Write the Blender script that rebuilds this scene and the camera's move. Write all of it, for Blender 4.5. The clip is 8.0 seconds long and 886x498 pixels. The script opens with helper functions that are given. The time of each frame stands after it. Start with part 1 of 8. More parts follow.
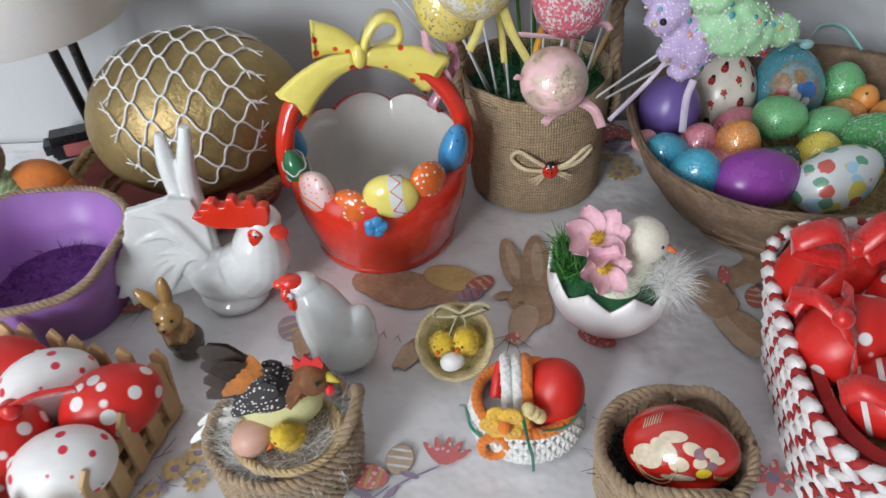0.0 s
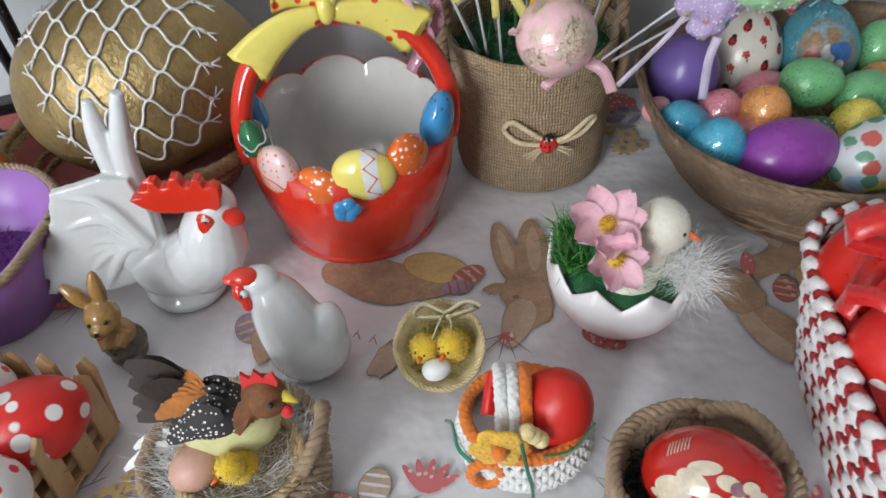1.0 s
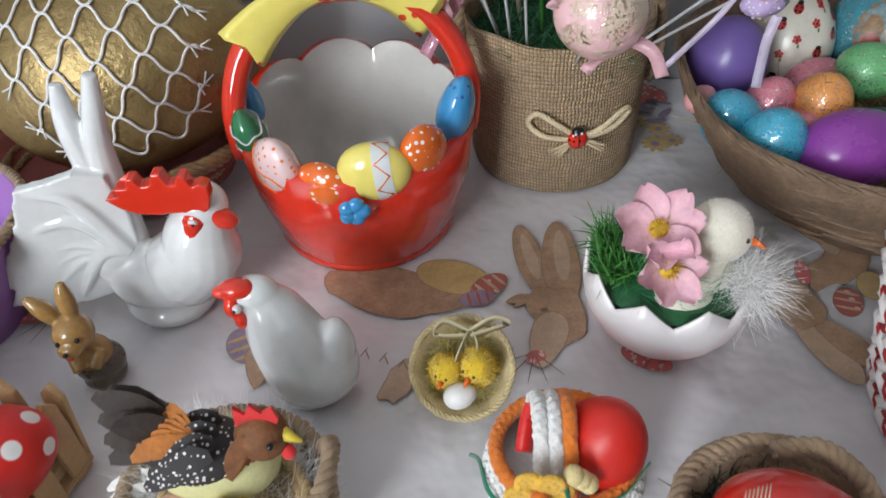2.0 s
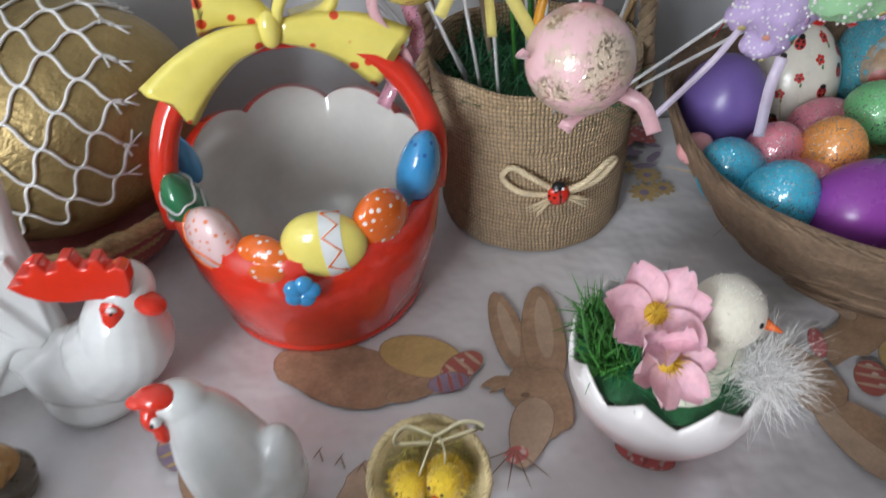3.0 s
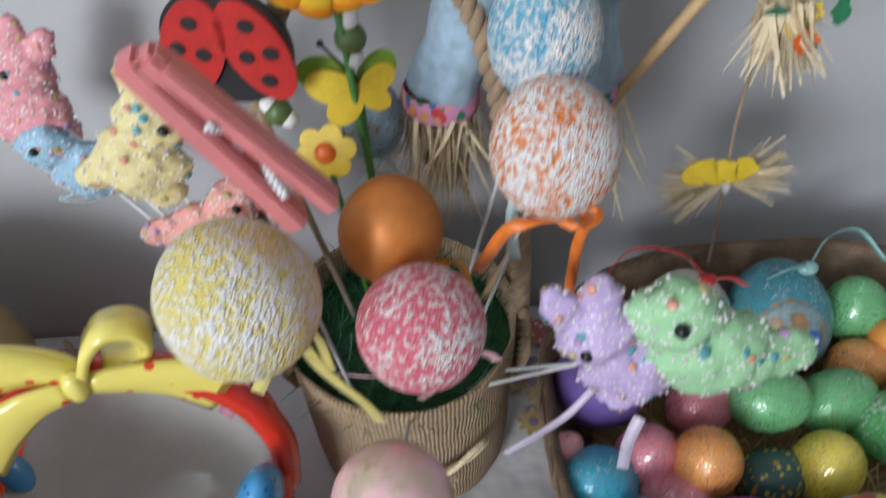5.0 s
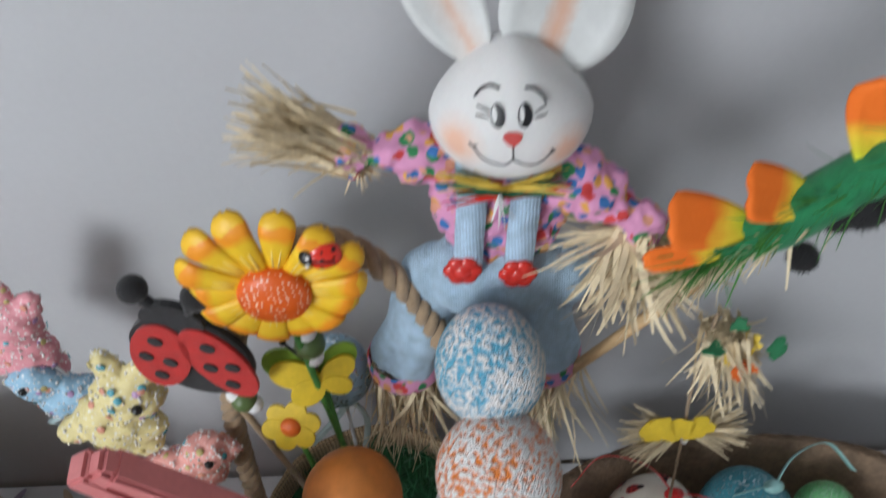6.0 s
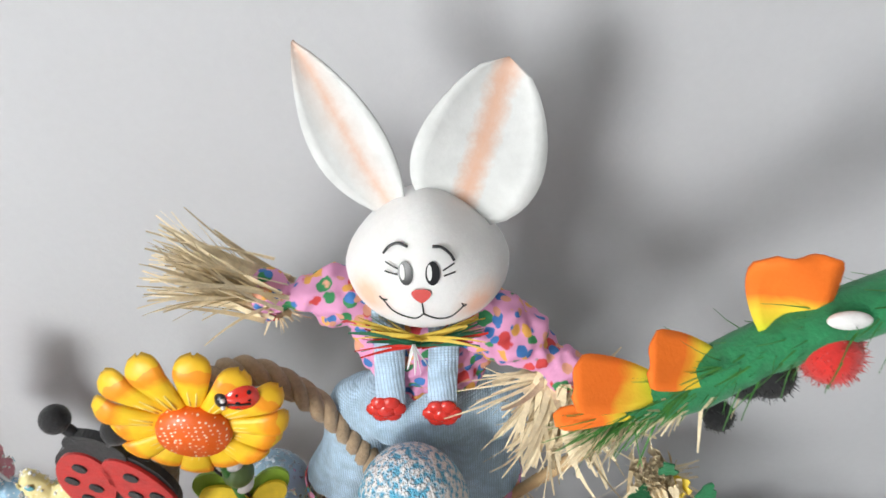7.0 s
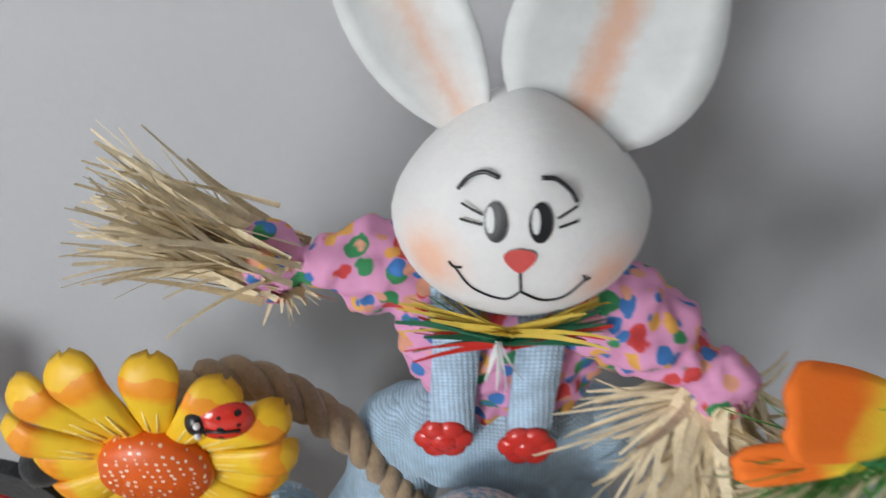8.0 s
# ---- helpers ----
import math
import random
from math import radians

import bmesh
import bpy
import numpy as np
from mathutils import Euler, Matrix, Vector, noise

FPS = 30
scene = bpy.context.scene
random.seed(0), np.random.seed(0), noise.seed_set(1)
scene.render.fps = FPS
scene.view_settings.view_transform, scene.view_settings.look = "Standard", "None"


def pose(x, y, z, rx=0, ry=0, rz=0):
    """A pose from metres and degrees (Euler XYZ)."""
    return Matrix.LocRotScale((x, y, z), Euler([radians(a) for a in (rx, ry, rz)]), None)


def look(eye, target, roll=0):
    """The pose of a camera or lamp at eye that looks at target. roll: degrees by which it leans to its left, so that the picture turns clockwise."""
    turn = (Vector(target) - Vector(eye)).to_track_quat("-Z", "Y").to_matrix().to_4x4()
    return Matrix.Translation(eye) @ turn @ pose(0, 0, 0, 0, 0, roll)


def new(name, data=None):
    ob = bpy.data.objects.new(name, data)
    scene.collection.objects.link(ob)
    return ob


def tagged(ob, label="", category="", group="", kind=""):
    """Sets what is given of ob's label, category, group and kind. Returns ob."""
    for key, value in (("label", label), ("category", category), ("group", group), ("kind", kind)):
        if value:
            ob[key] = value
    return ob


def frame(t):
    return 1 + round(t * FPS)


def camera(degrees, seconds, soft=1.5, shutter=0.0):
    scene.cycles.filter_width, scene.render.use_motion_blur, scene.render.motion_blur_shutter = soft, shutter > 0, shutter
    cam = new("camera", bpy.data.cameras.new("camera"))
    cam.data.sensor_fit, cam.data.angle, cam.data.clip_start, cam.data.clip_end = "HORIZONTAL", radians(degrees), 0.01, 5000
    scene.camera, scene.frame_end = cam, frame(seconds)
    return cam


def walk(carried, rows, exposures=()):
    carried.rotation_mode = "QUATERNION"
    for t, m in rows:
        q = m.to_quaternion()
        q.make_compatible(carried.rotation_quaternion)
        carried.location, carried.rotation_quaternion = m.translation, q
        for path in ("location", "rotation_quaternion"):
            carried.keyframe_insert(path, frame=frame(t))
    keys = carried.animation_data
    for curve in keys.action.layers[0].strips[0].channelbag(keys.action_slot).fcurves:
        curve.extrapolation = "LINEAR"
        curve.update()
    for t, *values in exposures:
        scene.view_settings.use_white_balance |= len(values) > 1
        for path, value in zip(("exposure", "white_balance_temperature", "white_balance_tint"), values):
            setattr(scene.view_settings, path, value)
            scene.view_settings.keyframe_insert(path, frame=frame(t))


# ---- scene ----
cam = camera(58.0, 8.0, shutter=0.5)
PATH = [
    (0, (0.14, 0.213, 0.394), (0.041, 1.742, -0.891), -4.1),
    (0.5, (0.143, 0.245, 0.376), (0.067, 1.753, -0.935), -3.8),
    (1, (0.139, 0.275, 0.35), (0.071, 1.765, -0.982), -3.6),
    (1.2, (0.132, 0.286, 0.339), (0.076, 1.767, -1.004), -3.2),
    (2.3, (0.122, 0.333, 0.313), (0.078, 1.833, -1.01), -3.0),
    (2.5, (0.127, 0.345, 0.311), (0.085, 1.851, -1.005), -3.2),
    (3, (0.133, 0.378, 0.299), (0.122, 1.903, -0.996), -3.4),
    (3.5, (0.14, 0.406, 0.307), (0.189, 1.95, -0.963), -2.8),
    (4, (0.147, 0.443, 0.323), (0.208, 1.97, -0.966), -3.3),
    (4.2, (0.154, 0.447, 0.332), (0.233, 1.981, -0.95), -3.2),
    (5.3, (0.219, 0.552, 0.435), (0.209, 1.913, -1.03), -3.6),
    (5.5, (0.222, 0.566, 0.449), (0.202, 1.929, -1.015), -3.9),
    (6, (0.239, 0.591, 0.493), (0.188, 1.98, -0.944), -4.4),
    (6.5, (0.258, 0.598, 0.517), (0.184, 2.019, -0.889), -4.3),
    (7, (0.268, 0.611, 0.512), (0.198, 2.09, -0.833), -3.6),
    (7.5, (0.261, 0.64, 0.473), (0.18, 2.112, -0.878), -3.6),
    (8, (0.248, 0.667, 0.446), (0.147, 2.152, -0.89), -3.7),
]
EXPOSURES = [(0, -0.06, 6500, 10), (3.0, 0.0, 6450, 10), (4.2, -0.03, 6350, 10), (5.3, 0.02, 6420, 10), (6.0, -0.16, 6450, 10), (6.5, 0.38, 6750, 10), (7.0, 0.46, 6880, 10), (7.5, 0.20, 6850, 10), (8, -0.11, 6680, 10)]
walk(cam, [(t, look(eye, target, roll)) for t, eye, target, roll in PATH], exposures=EXPOSURES)

# ---- light ----
world = bpy.data.worlds.new("world")
scene.world = world
world.use_nodes = True
wt = world.node_tree
sky = wt.nodes.new("ShaderNodeTexSky")
sky.sky_type, sky.sun_disc = "NISHITA", False
sky.sun_elevation, sky.sun_rotation = radians(35), radians(200)
wt.links.new(sky.outputs[0], wt.nodes["Background"].inputs[0])
wt.nodes["Background"].inputs[1].default_value = 0.06


def window_light(name, eye, target, w, h, watts, colour):
    lamp = bpy.data.lights.new(name, "AREA")
    lamp.shape, lamp.size, lamp.size_y, lamp.energy, lamp.color = "RECTANGLE", w, h, watts, colour
    ob = new(name, lamp)
    ob.matrix_world = look(eye, target)
    return ob


window_light("window_light", (-1.35, -1.86, 1.0), (-1.75, 0.75, 0.90), 1.1, 1.3, 99, (0.90, 0.95, 0.995))
window_light("window_light", (1.2, -1.86, 1.3), (1.15, 0.7, 1.1), 0.45, 0.8, 1.5, (0.90, 0.96, 1.0))

# ---- materials ----
MATS = {}


def nodes_of(name):
    m = bpy.data.materials.new(name)
    m.use_nodes = True
    t = m.node_tree
    return m, t, t.nodes["Principled BSDF"]


def add(t, kind, **vals):
    n = t.nodes.new(kind)
    for k, v in vals.items():
        if k in n.inputs:
            n.inputs[k].default_value = v
    return n


def ramp(t, src, stops):
    r = t.nodes.new("ShaderNodeValToRGB")
    el = r.color_ramp.elements
    while len(el) < len(stops):
        el.new(0.5)
    for e, (p, c) in zip(el, stops):
        e.position, e.color = p, (*c, 1) if len(c) == 3 else c
    t.links.new(src, r.inputs[0])
    return r.outputs[0]


def mixed(t, fac, a, b):
    m = t.nodes.new("ShaderNodeMix")
    m.data_type = "RGBA"
    for sock, v in ((m.inputs[0], fac), (m.inputs[6], a), (m.inputs[7], b)):
        if isinstance(v, bpy.types.NodeSocket):
            t.links.new(v, sock)
        else:
            sock.default_value = v if isinstance(v, (int, float)) else (*v, 1)
    return m.outputs[2]


def coords(t, space="Object"):
    return t.nodes.new("ShaderNodeTexCoord").outputs[space]


def noise_of(t, co, scale, detail=4.0, rough=0.6):
    n = add(t, "ShaderNodeTexNoise", Scale=scale, Detail=detail, Roughness=rough)
    t.links.new(co, n.inputs["Vector"])
    return n.outputs[0]


def bumped(t, b, height, strength, dist=0.001):
    n = add(t, "ShaderNodeBump", Strength=strength, Distance=dist)
    t.links.new(height, n.inputs["Height"])
    t.links.new(n.outputs[0], b.inputs["Normal"])


def dim(c, k):
    return tuple(min(1, v * k) for v in c)


def surf(name, c, rough=0.5, var=0.15, scale=60, bump=0.2, fine=500, metal=0.0, coat=0.0, sheen=0.0, dist=0.0006, trans=0.0, sss=0.0):
    """A surface with a coarse and a fine variation."""
    if name in MATS:
        return MATS[name]
    m, t, b = nodes_of(name)
    co = coords(t)
    big, small = noise_of(t, co, scale), noise_of(t, co, fine, 3)
    c1 = ramp(t, big, [(0.3, dim(c, 1 - var)), (0.7, dim(c, 1 + var * 0.6))])
    f = ramp(t, small, [(0.3, (1 - var,) * 3), (0.7, (1, 1, 1))])
    mul = t.nodes.new("ShaderNodeMix")
    mul.data_type, mul.blend_type = "RGBA", "MULTIPLY"
    mul.inputs[0].default_value = 0.7
    t.links.new(c1, mul.inputs[6]), t.links.new(f, mul.inputs[7])
    t.links.new(mul.outputs[2], b.inputs["Base Color"])
    t.links.new(ramp(t, big, [(0.2, (max(0, rough - 0.08),) * 3), (0.8, (min(1, rough + 0.08),) * 3)]), b.inputs["Roughness"])
    b.inputs["Metallic"].default_value, b.inputs["Coat Weight"].default_value = metal, coat
    b.inputs["Coat Roughness"].default_value = 0.06
    b.inputs["Sheen Weight"].default_value = sheen
    b.inputs["Transmission Weight"].default_value = trans
    if sss:
        b.inputs["Subsurface Weight"].default_value = sss
        b.inputs["Subsurface Scale"].default_value = 0.01
    if bump:
        bumped(t, b, small, bump, dist)
    MATS[name] = m
    return m


def glaze(name, c):
    return surf(name, c, 0.12, 0.06, 40, 0.05, 200, coat=0.6, dist=0.0004)


def glitter(name, c, flake=1500, amount=0.5, rough=0.35):
    """Paint full of small flat flakes that lie at all angles."""
    if name in MATS:
        return MATS[name]
    m, t, b = nodes_of(name)
    co = coords(t)
    v = add(t, "ShaderNodeTexVoronoi", Scale=flake)
    t.links.new(co, v.inputs["Vector"])
    sep = t.nodes.new("ShaderNodeSeparateColor")
    t.links.new(v.outputs["Color"], sep.inputs[0])
    fl = ramp(t, sep.outputs[0], [(0.80, (0, 0, 0)), (0.86, (1, 1, 1))])
    big = noise_of(t, co, 50)
    base = ramp(t, big, [(0.3, dim(c, 0.82)), (0.7, dim(c, 1.1))])
    t.links.new(mixed(t, fl, base, tuple(min(1, 0.45 + 0.6 * x) for x in c)), b.inputs["Base Color"])
    t.links.new(ramp(t, sep.outputs[0], [(0.80, (rough,) * 3), (0.86, (0.16,) * 3)]), b.inputs["Roughness"])
    t.links.new(ramp(t, sep.outputs[0], [(0.80, (0, 0, 0)), (0.86, (0.8,) * 3)]), b.inputs["Metallic"])
    bumped(t, b, sep.outputs[1], amount, 0.0006)
    MATS[name] = m
    return m


def beads(name, c, white=(0.85, 0.83, 0.82), scale=420, cover=0.5):
    """White foam or sugar grains strewn over a coloured ground."""
    if name in MATS:
        return MATS[name]
    m, t, b = nodes_of(name)
    co = coords(t)
    n = noise_of(t, co, scale, 2, 0.5)
    v = add(t, "ShaderNodeTexVoronoi", Scale=scale * 2.2)
    t.links.new(co, v.inputs["Vector"])
    patch = noise_of(t, co, 45, 2)
    s = t.nodes.new("ShaderNodeMath")
    s.operation = "ADD"
    s2 = t.nodes.new("ShaderNodeMath")
    s2.operation = "MULTIPLY"
    s2.inputs[1].default_value = 0.5
    t.links.new(patch, s2.inputs[0]), t.links.new(n, s.inputs[0]), t.links.new(s2.outputs[0], s.inputs[1])
    lim = 1.0 - cover * 0.5
    fac = ramp(t, s.outputs[0], [(lim - 0.09, (0, 0, 0)), (lim + 0.09, (1, 1, 1))])
    t.links.new(mixed(t, fac, c, white), b.inputs["Base Color"])
    b.inputs["Roughness"].default_value = 0.45
    add2 = t.nodes.new("ShaderNodeMath")
    add2.operation = "SUBTRACT"
    t.links.new(fac, add2.inputs[0]), t.links.new(v.outputs[0], add2.inputs[1])
    bumped(t, b, add2.outputs[0], 0.8, 0.0012)
    MATS[name] = m
    return m


def dotted(name, c, d, scale=90, size=0.28, rough=0.35, coat=0.0):
    """Printed polka dots."""
    if name in MATS:
        return MATS[name]
    m, t, b = nodes_of(name)
    co = coords(t)
    v = add(t, "ShaderNodeTexVoronoi", Scale=scale, Randomness=0.55)
    t.links.new(co, v.inputs["Vector"])
    fac = ramp(t, v.outputs["Distance"], [(size - 0.02, (1, 1, 1)), (size + 0.02, (0, 0, 0))])
    n = noise_of(t, co, 40)
    base = ramp(t, n, [(0.3, dim(c, 0.9)), (0.7, dim(c, 1.05))])
    t.links.new(mixed(t, fac, base, d), b.inputs["Base Color"])
    b.inputs["Roughness"].default_value, b.inputs["Coat Weight"].default_value = rough, coat
    bumped(t, b, noise_of(t, co, 600, 3), 0.12, 0.0005)
    MATS[name] = m
    return m


def motley(name, c, hues, scale=70, cover=0.5, rough=0.45, soft=0.02):
    """A ground with irregular printed patches in several colours."""
    if name in MATS:
        return MATS[name]
    m, t, b = nodes_of(name)
    co = coords(t)
    wob = noise_of(t, co, scale * 1.6, 2)
    cur = c
    for i, h in enumerate(hues):
        mp = t.nodes.new("ShaderNodeMapping")
        mp.inputs["Location"].default_value = (i * 3.7, i * 1.9, i * 5.3)
        t.links.new(co, mp.inputs[0])
        v = add(t, "ShaderNodeTexVoronoi", Scale=scale * (1 + 0.13 * i))
        t.links.new(mp.outputs[0], v.inputs["Vector"])
        s = t.nodes.new("ShaderNodeMath")
        s.operation = "ADD"
        w2 = t.nodes.new("ShaderNodeMath")
        w2.operation = "MULTIPLY"
        w2.inputs[1].default_value = 0.5
        t.links.new(wob, w2.inputs[0]), t.links.new(v.outputs["Distance"], s.inputs[0]), t.links.new(w2.outputs[0], s.inputs[1])
        lim = 0.25 + 0.85 * cover
        fac = ramp(t, s.outputs[0], [(lim - soft, (1, 1, 1)), (lim + soft, (0, 0, 0))])
        cur = mixed(t, fac, cur, h)
    t.links.new(cur, b.inputs["Base Color"])
    b.inputs["Roughness"].default_value = rough
    bumped(t, b, noise_of(t, co, 500, 3), 0.15, 0.0005)
    MATS[name] = m
    return m


def weave(name, c, u=150, v=60, rough=0.85, deep=0.9, dark=0.45, space="UV"):
    """Plain-woven cloth: two crossing sets of threads."""
    if name in MATS:
        return MATS[name]
    m, t, b = nodes_of(name)
    co = coords(t, space)
    sep = t.nodes.new("ShaderNodeSeparateXYZ")
    warp = add(t, "ShaderNodeTexNoise", Scale=14.0 if space == "UV" else 90.0, Detail=3.0)
    t.links.new(co, warp.inputs["Vector"])
    t.links.new(co, sep.inputs[0])

    def wave(sock, k, amp):
        a = t.nodes.new("ShaderNodeMath")
        a.operation = "MULTIPLY_ADD"
        a.inputs[1].default_value = k * math.pi
        w = t.nodes.new("ShaderNodeMath")
        w.operation = "MULTIPLY"
        w.inputs[1].default_value = amp
        t.links.new(warp.outputs[0], w.inputs[0])
        t.links.new(sock, a.inputs[0]), t.links.new(w.outputs[0], a.inputs[2])
        s = t.nodes.new("ShaderNodeMath")
        s.operation = "SINE"
        t.links.new(a.outputs[0], s.inputs[0])
        return s.outputs[0]

    pr = t.nodes.new("ShaderNodeMath")
    pr.operation = "MULTIPLY"
    t.links.new(wave(sep.outputs[0], u, 5.0), pr.inputs[0]), t.links.new(wave(sep.outputs[1 if space == "UV" else 2], v, 5.0), pr.inputs[1])
    ab = t.nodes.new("ShaderNodeMath")
    ab.operation = "ABSOLUTE"
    t.links.new(pr.outputs[0], ab.inputs[0])
    hue = noise_of(t, coords(t), 220, 4)
    col = ramp(t, hue, [(0.25, dim(c, 0.7)), (0.75, dim(c, 1.25))])
    t.links.new(mixed(t, ramp(t, ab.outputs[0], [(0.0, (1, 1, 1)), (0.35, (0, 0, 0))]), col, dim(c, dark)), b.inputs["Base Color"])
    b.inputs["Roughness"].default_value = rough
    b.inputs["Sheen Weight"].default_value = 0.15
    bumped(t, b, ab.outputs[0], deep, 0.0012)
    MATS[name] = m
    return m


RED, ORANGE, YELLOW = (0.70, 0.018, 0.012), (0.85, 0.16, 0.02), (0.80, 0.62, 0.06)
white_glaze = glaze("white_glaze", (0.74, 0.76, 0.76))
red_glaze = glaze("red_glaze", (0.72, 0.035, 0.015))
yellow_glaze = glaze("yellow_glaze", (0.86, 0.74, 0.18))
orange_glaze = glaze("orange_glaze", (0.86, 0.17, 0.02))
blue_glaze = glaze("blue_glaze", (0.05, 0.30, 0.62))
green_glaze = glaze("green_glaze", (0.03, 0.19, 0.08))
pink_glaze = glaze("pink_glaze", (0.82, 0.55, 0.56))
ink = surf("black_paint", (0.012, 0.012, 0.014), 0.3, 0.1, bump=0)
jute = surf("jute", (0.39, 0.275, 0.17), 0.9, 0.3, 90, 0.8, 900, sheen=0.2)
straw = surf("straw", (0.58, 0.42, 0.22), 0.75, 0.3, 90, 0.5, 900)
raffia = surf("raffia", (0.82, 0.68, 0.45), 0.65, 0.25, 70, 0.4, 900)
pale_wood = surf("pale_wood", (0.62, 0.41, 0.21), 0.6, 0.18, 50, 0.4, 700)
moss = surf("green_grass", (0.02, 0.13, 0.045), 0.5, 0.35, 200, 0.3)
leaf_green = surf("leaf_green", (0.06, 0.24, 0.04), 0.5, 0.3, 200, 0.2)
dark_straw = surf("dark_filling", (0.035, 0.034, 0.03), 0.6, 0.4, 200, 0.5)
hay = surf("hay", (0.34, 0.23, 0.09), 0.8, 0.35, 200, 0.5)
feather_white = surf("white_down", (0.92, 0.91, 0.89), 0.8, 0.1, 100, 0.3, sheen=0.4)
satin_red = surf("red_satin", (0.62, 0.012, 0.010), 0.28, 0.15, 80, 0.1, sheen=0.3)
white_cord = surf("white_cord", (0.80, 0.79, 0.78), 0.7, 0.12, 100, 0.6)
white_wire = surf("white_wire", (0.75, 0.76, 0.78), 0.4, 0.05, bump=0)

# ---- building ----


def smooth(bm, on=True):
    for f in bm.faces:
        f.smooth = on
    return bm


def mesh_from(name, bm, mats):
    me = bpy.data.meshes.new(name)
    bmesh.ops.recalc_face_normals(bm, faces=bm.faces) if len(bm.faces) < 60000 else None
    bm.to_mesh(me)
    bm.free()
    for m in mats if isinstance(mats, (list, tuple)) else [mats]:
        me.materials.append(m)
    return me


def thing(name, at, label, category, group="", kind="", turn=(0, 0, 0)):
    ob = new(name)
    ob.empty_display_size = 0.01
    ob.matrix_world = pose(*at, *turn)
    return tagged(ob, label, category, group, kind)


LOOSE = ("paper_grass", "straw_bed", "sisal_grass", "grass_tuft", "grass", "down", "sisal", "hay", "dark_grass", "purple_grass", "grass_skirt", "straw_skirt", "raffia_tuft", "raffia_knot", "raffia_bow", "red_cord", "white_cord", "stitch_round", "sequin_crust")


def part(name, bm, mat, parent, label=""):
    ob = new(name, mesh_from(name, bm, mat))
    ob.parent = parent
    return tagged(ob, label, kind="stuff" if name in LOOSE else "")


def solo(name, bm, mat, at, label, category, group="", kind="", turn=(0, 0, 0)):
    ob = new(name, mesh_from(name, bm, mat))
    ob.matrix_world = pose(*at, *turn)
    return tagged(ob, label, category, group, kind)


def joined(*pieces):
    """One bmesh out of (bmesh, material slot) pieces."""
    out = bmesh.new()
    for bm, slot in pieces:
        for f in bm.faces:
            f.material_index = slot
        me = bpy.data.meshes.new("piece")
        bm.to_mesh(me)
        bm.free()
        out.from_mesh(me)
        bpy.data.meshes.remove(me)
    return out


def melted(bm, voxel=0.0012, rounds=6):
    """Ellipsoids and tubes run together into one soft skin."""
    me = bpy.data.meshes.new("melt")
    bm.to_mesh(me)
    bm.free()
    ob = new("melt", me)
    r = ob.modifiers.new("r", "REMESH")
    r.mode, r.voxel_size = "VOXEL", voxel
    s = ob.modifiers.new("s", "SMOOTH")
    s.iterations, s.factor = rounds, 0.5
    deps = bpy.context.evaluated_depsgraph_get()
    done = ob.evaluated_get(deps).to_mesh()
    out = bmesh.new()
    out.from_mesh(done)
    bpy.data.objects.remove(ob)
    bpy.data.meshes.remove(me)
    return smooth(out)


def lathe(profile, n=40, arc=1.0, wob=None, uv=False):
    """Turn (r, z) pairs round the z axis. wob(angle, i) gives an offset (dr, dz)."""
    bm = bmesh.new()
    rows = []
    for i, (r, z) in enumerate(profile):
        ring = []
        for k in range(n):
            a = math.tau * k / n
            dr, dz = wob(a, i) if wob else (0, 0)
            ring.append(bm.verts.new(((r + dr) * math.cos(a), (r + dr) * math.sin(a), z + dz)))
        rows.append(ring)
    lay = bm.loops.layers.uv.new("UVMap") if uv else None
    along = [0.0]
    for (r0, z0), (r1, z1) in zip(profile, profile[1:]):
        along.append(along[-1] + math.hypot(r1 - r0, z1 - z0))
    for i in range(len(rows) - 1):
        for k in range(n):
            f = bm.faces.new((rows[i][k], rows[i][(k + 1) % n], rows[i + 1][(k + 1) % n], rows[i + 1][k]))
            if uv:
                for lp, (uu, vv) in zip(f.loops, ((k, i), (k + 1, i), (k + 1, i + 1), (k, i + 1))):
                    lp[lay].uv = (uu / n, along[vv] / along[-1])
    for ring, r in ((rows[0], profile[0][0]), (rows[-1], profile[-1][0])):
        if r < 0.0011:
            bmesh.ops.pointmerge(bm, verts=ring, merge_co=sum((v.co for v in ring), Vector()) / n)
    return smooth(bm)


def egg(length, width, k=0.10, n=28, m=16):
    """An egg on the z axis about the origin, its blunt end down."""
    pr = []
    for i in range(m + 1):
        a = math.pi * i / m
        pr.append((max(1e-5, width / 2 * math.sin(a) * (1 + k * math.cos(a))), -length / 2 * math.cos(a)))
    return lathe(pr, n)


def ball(r, at=(0, 0, 0), s=(1, 1, 1), rot=(0, 0, 0), sub=3):
    bm = bmesh.new()
    bmesh.ops.create_icosphere(bm, subdivisions=sub, radius=r)
    bm.transform(Matrix.LocRotScale(at, Euler([radians(a) for a in rot]), s))
    return smooth(bm)


def gathered(*bms):
    return joined(*[(b, 0) for b in bms])


def spline(pts, n):
    """n points along a soft curve through pts."""
    P = [Vector(p) for p in pts]
    P = [2 * P[0] - P[1], *P, 2 * P[-1] - P[-2]]
    out, spans = [], len(P) - 3
    for j in range(n):
        u = j / (n - 1) * spans
        i = min(int(u), spans - 1)
        t = u - i
        a, b, c, d = P[i:i + 4]
        out.append(0.5 * (2 * b + (c - a) * t + (2 * a - 5 * b + 4 * c - d) * t * t + (3 * b - a - 3 * c + d) * t ** 3))
    return out


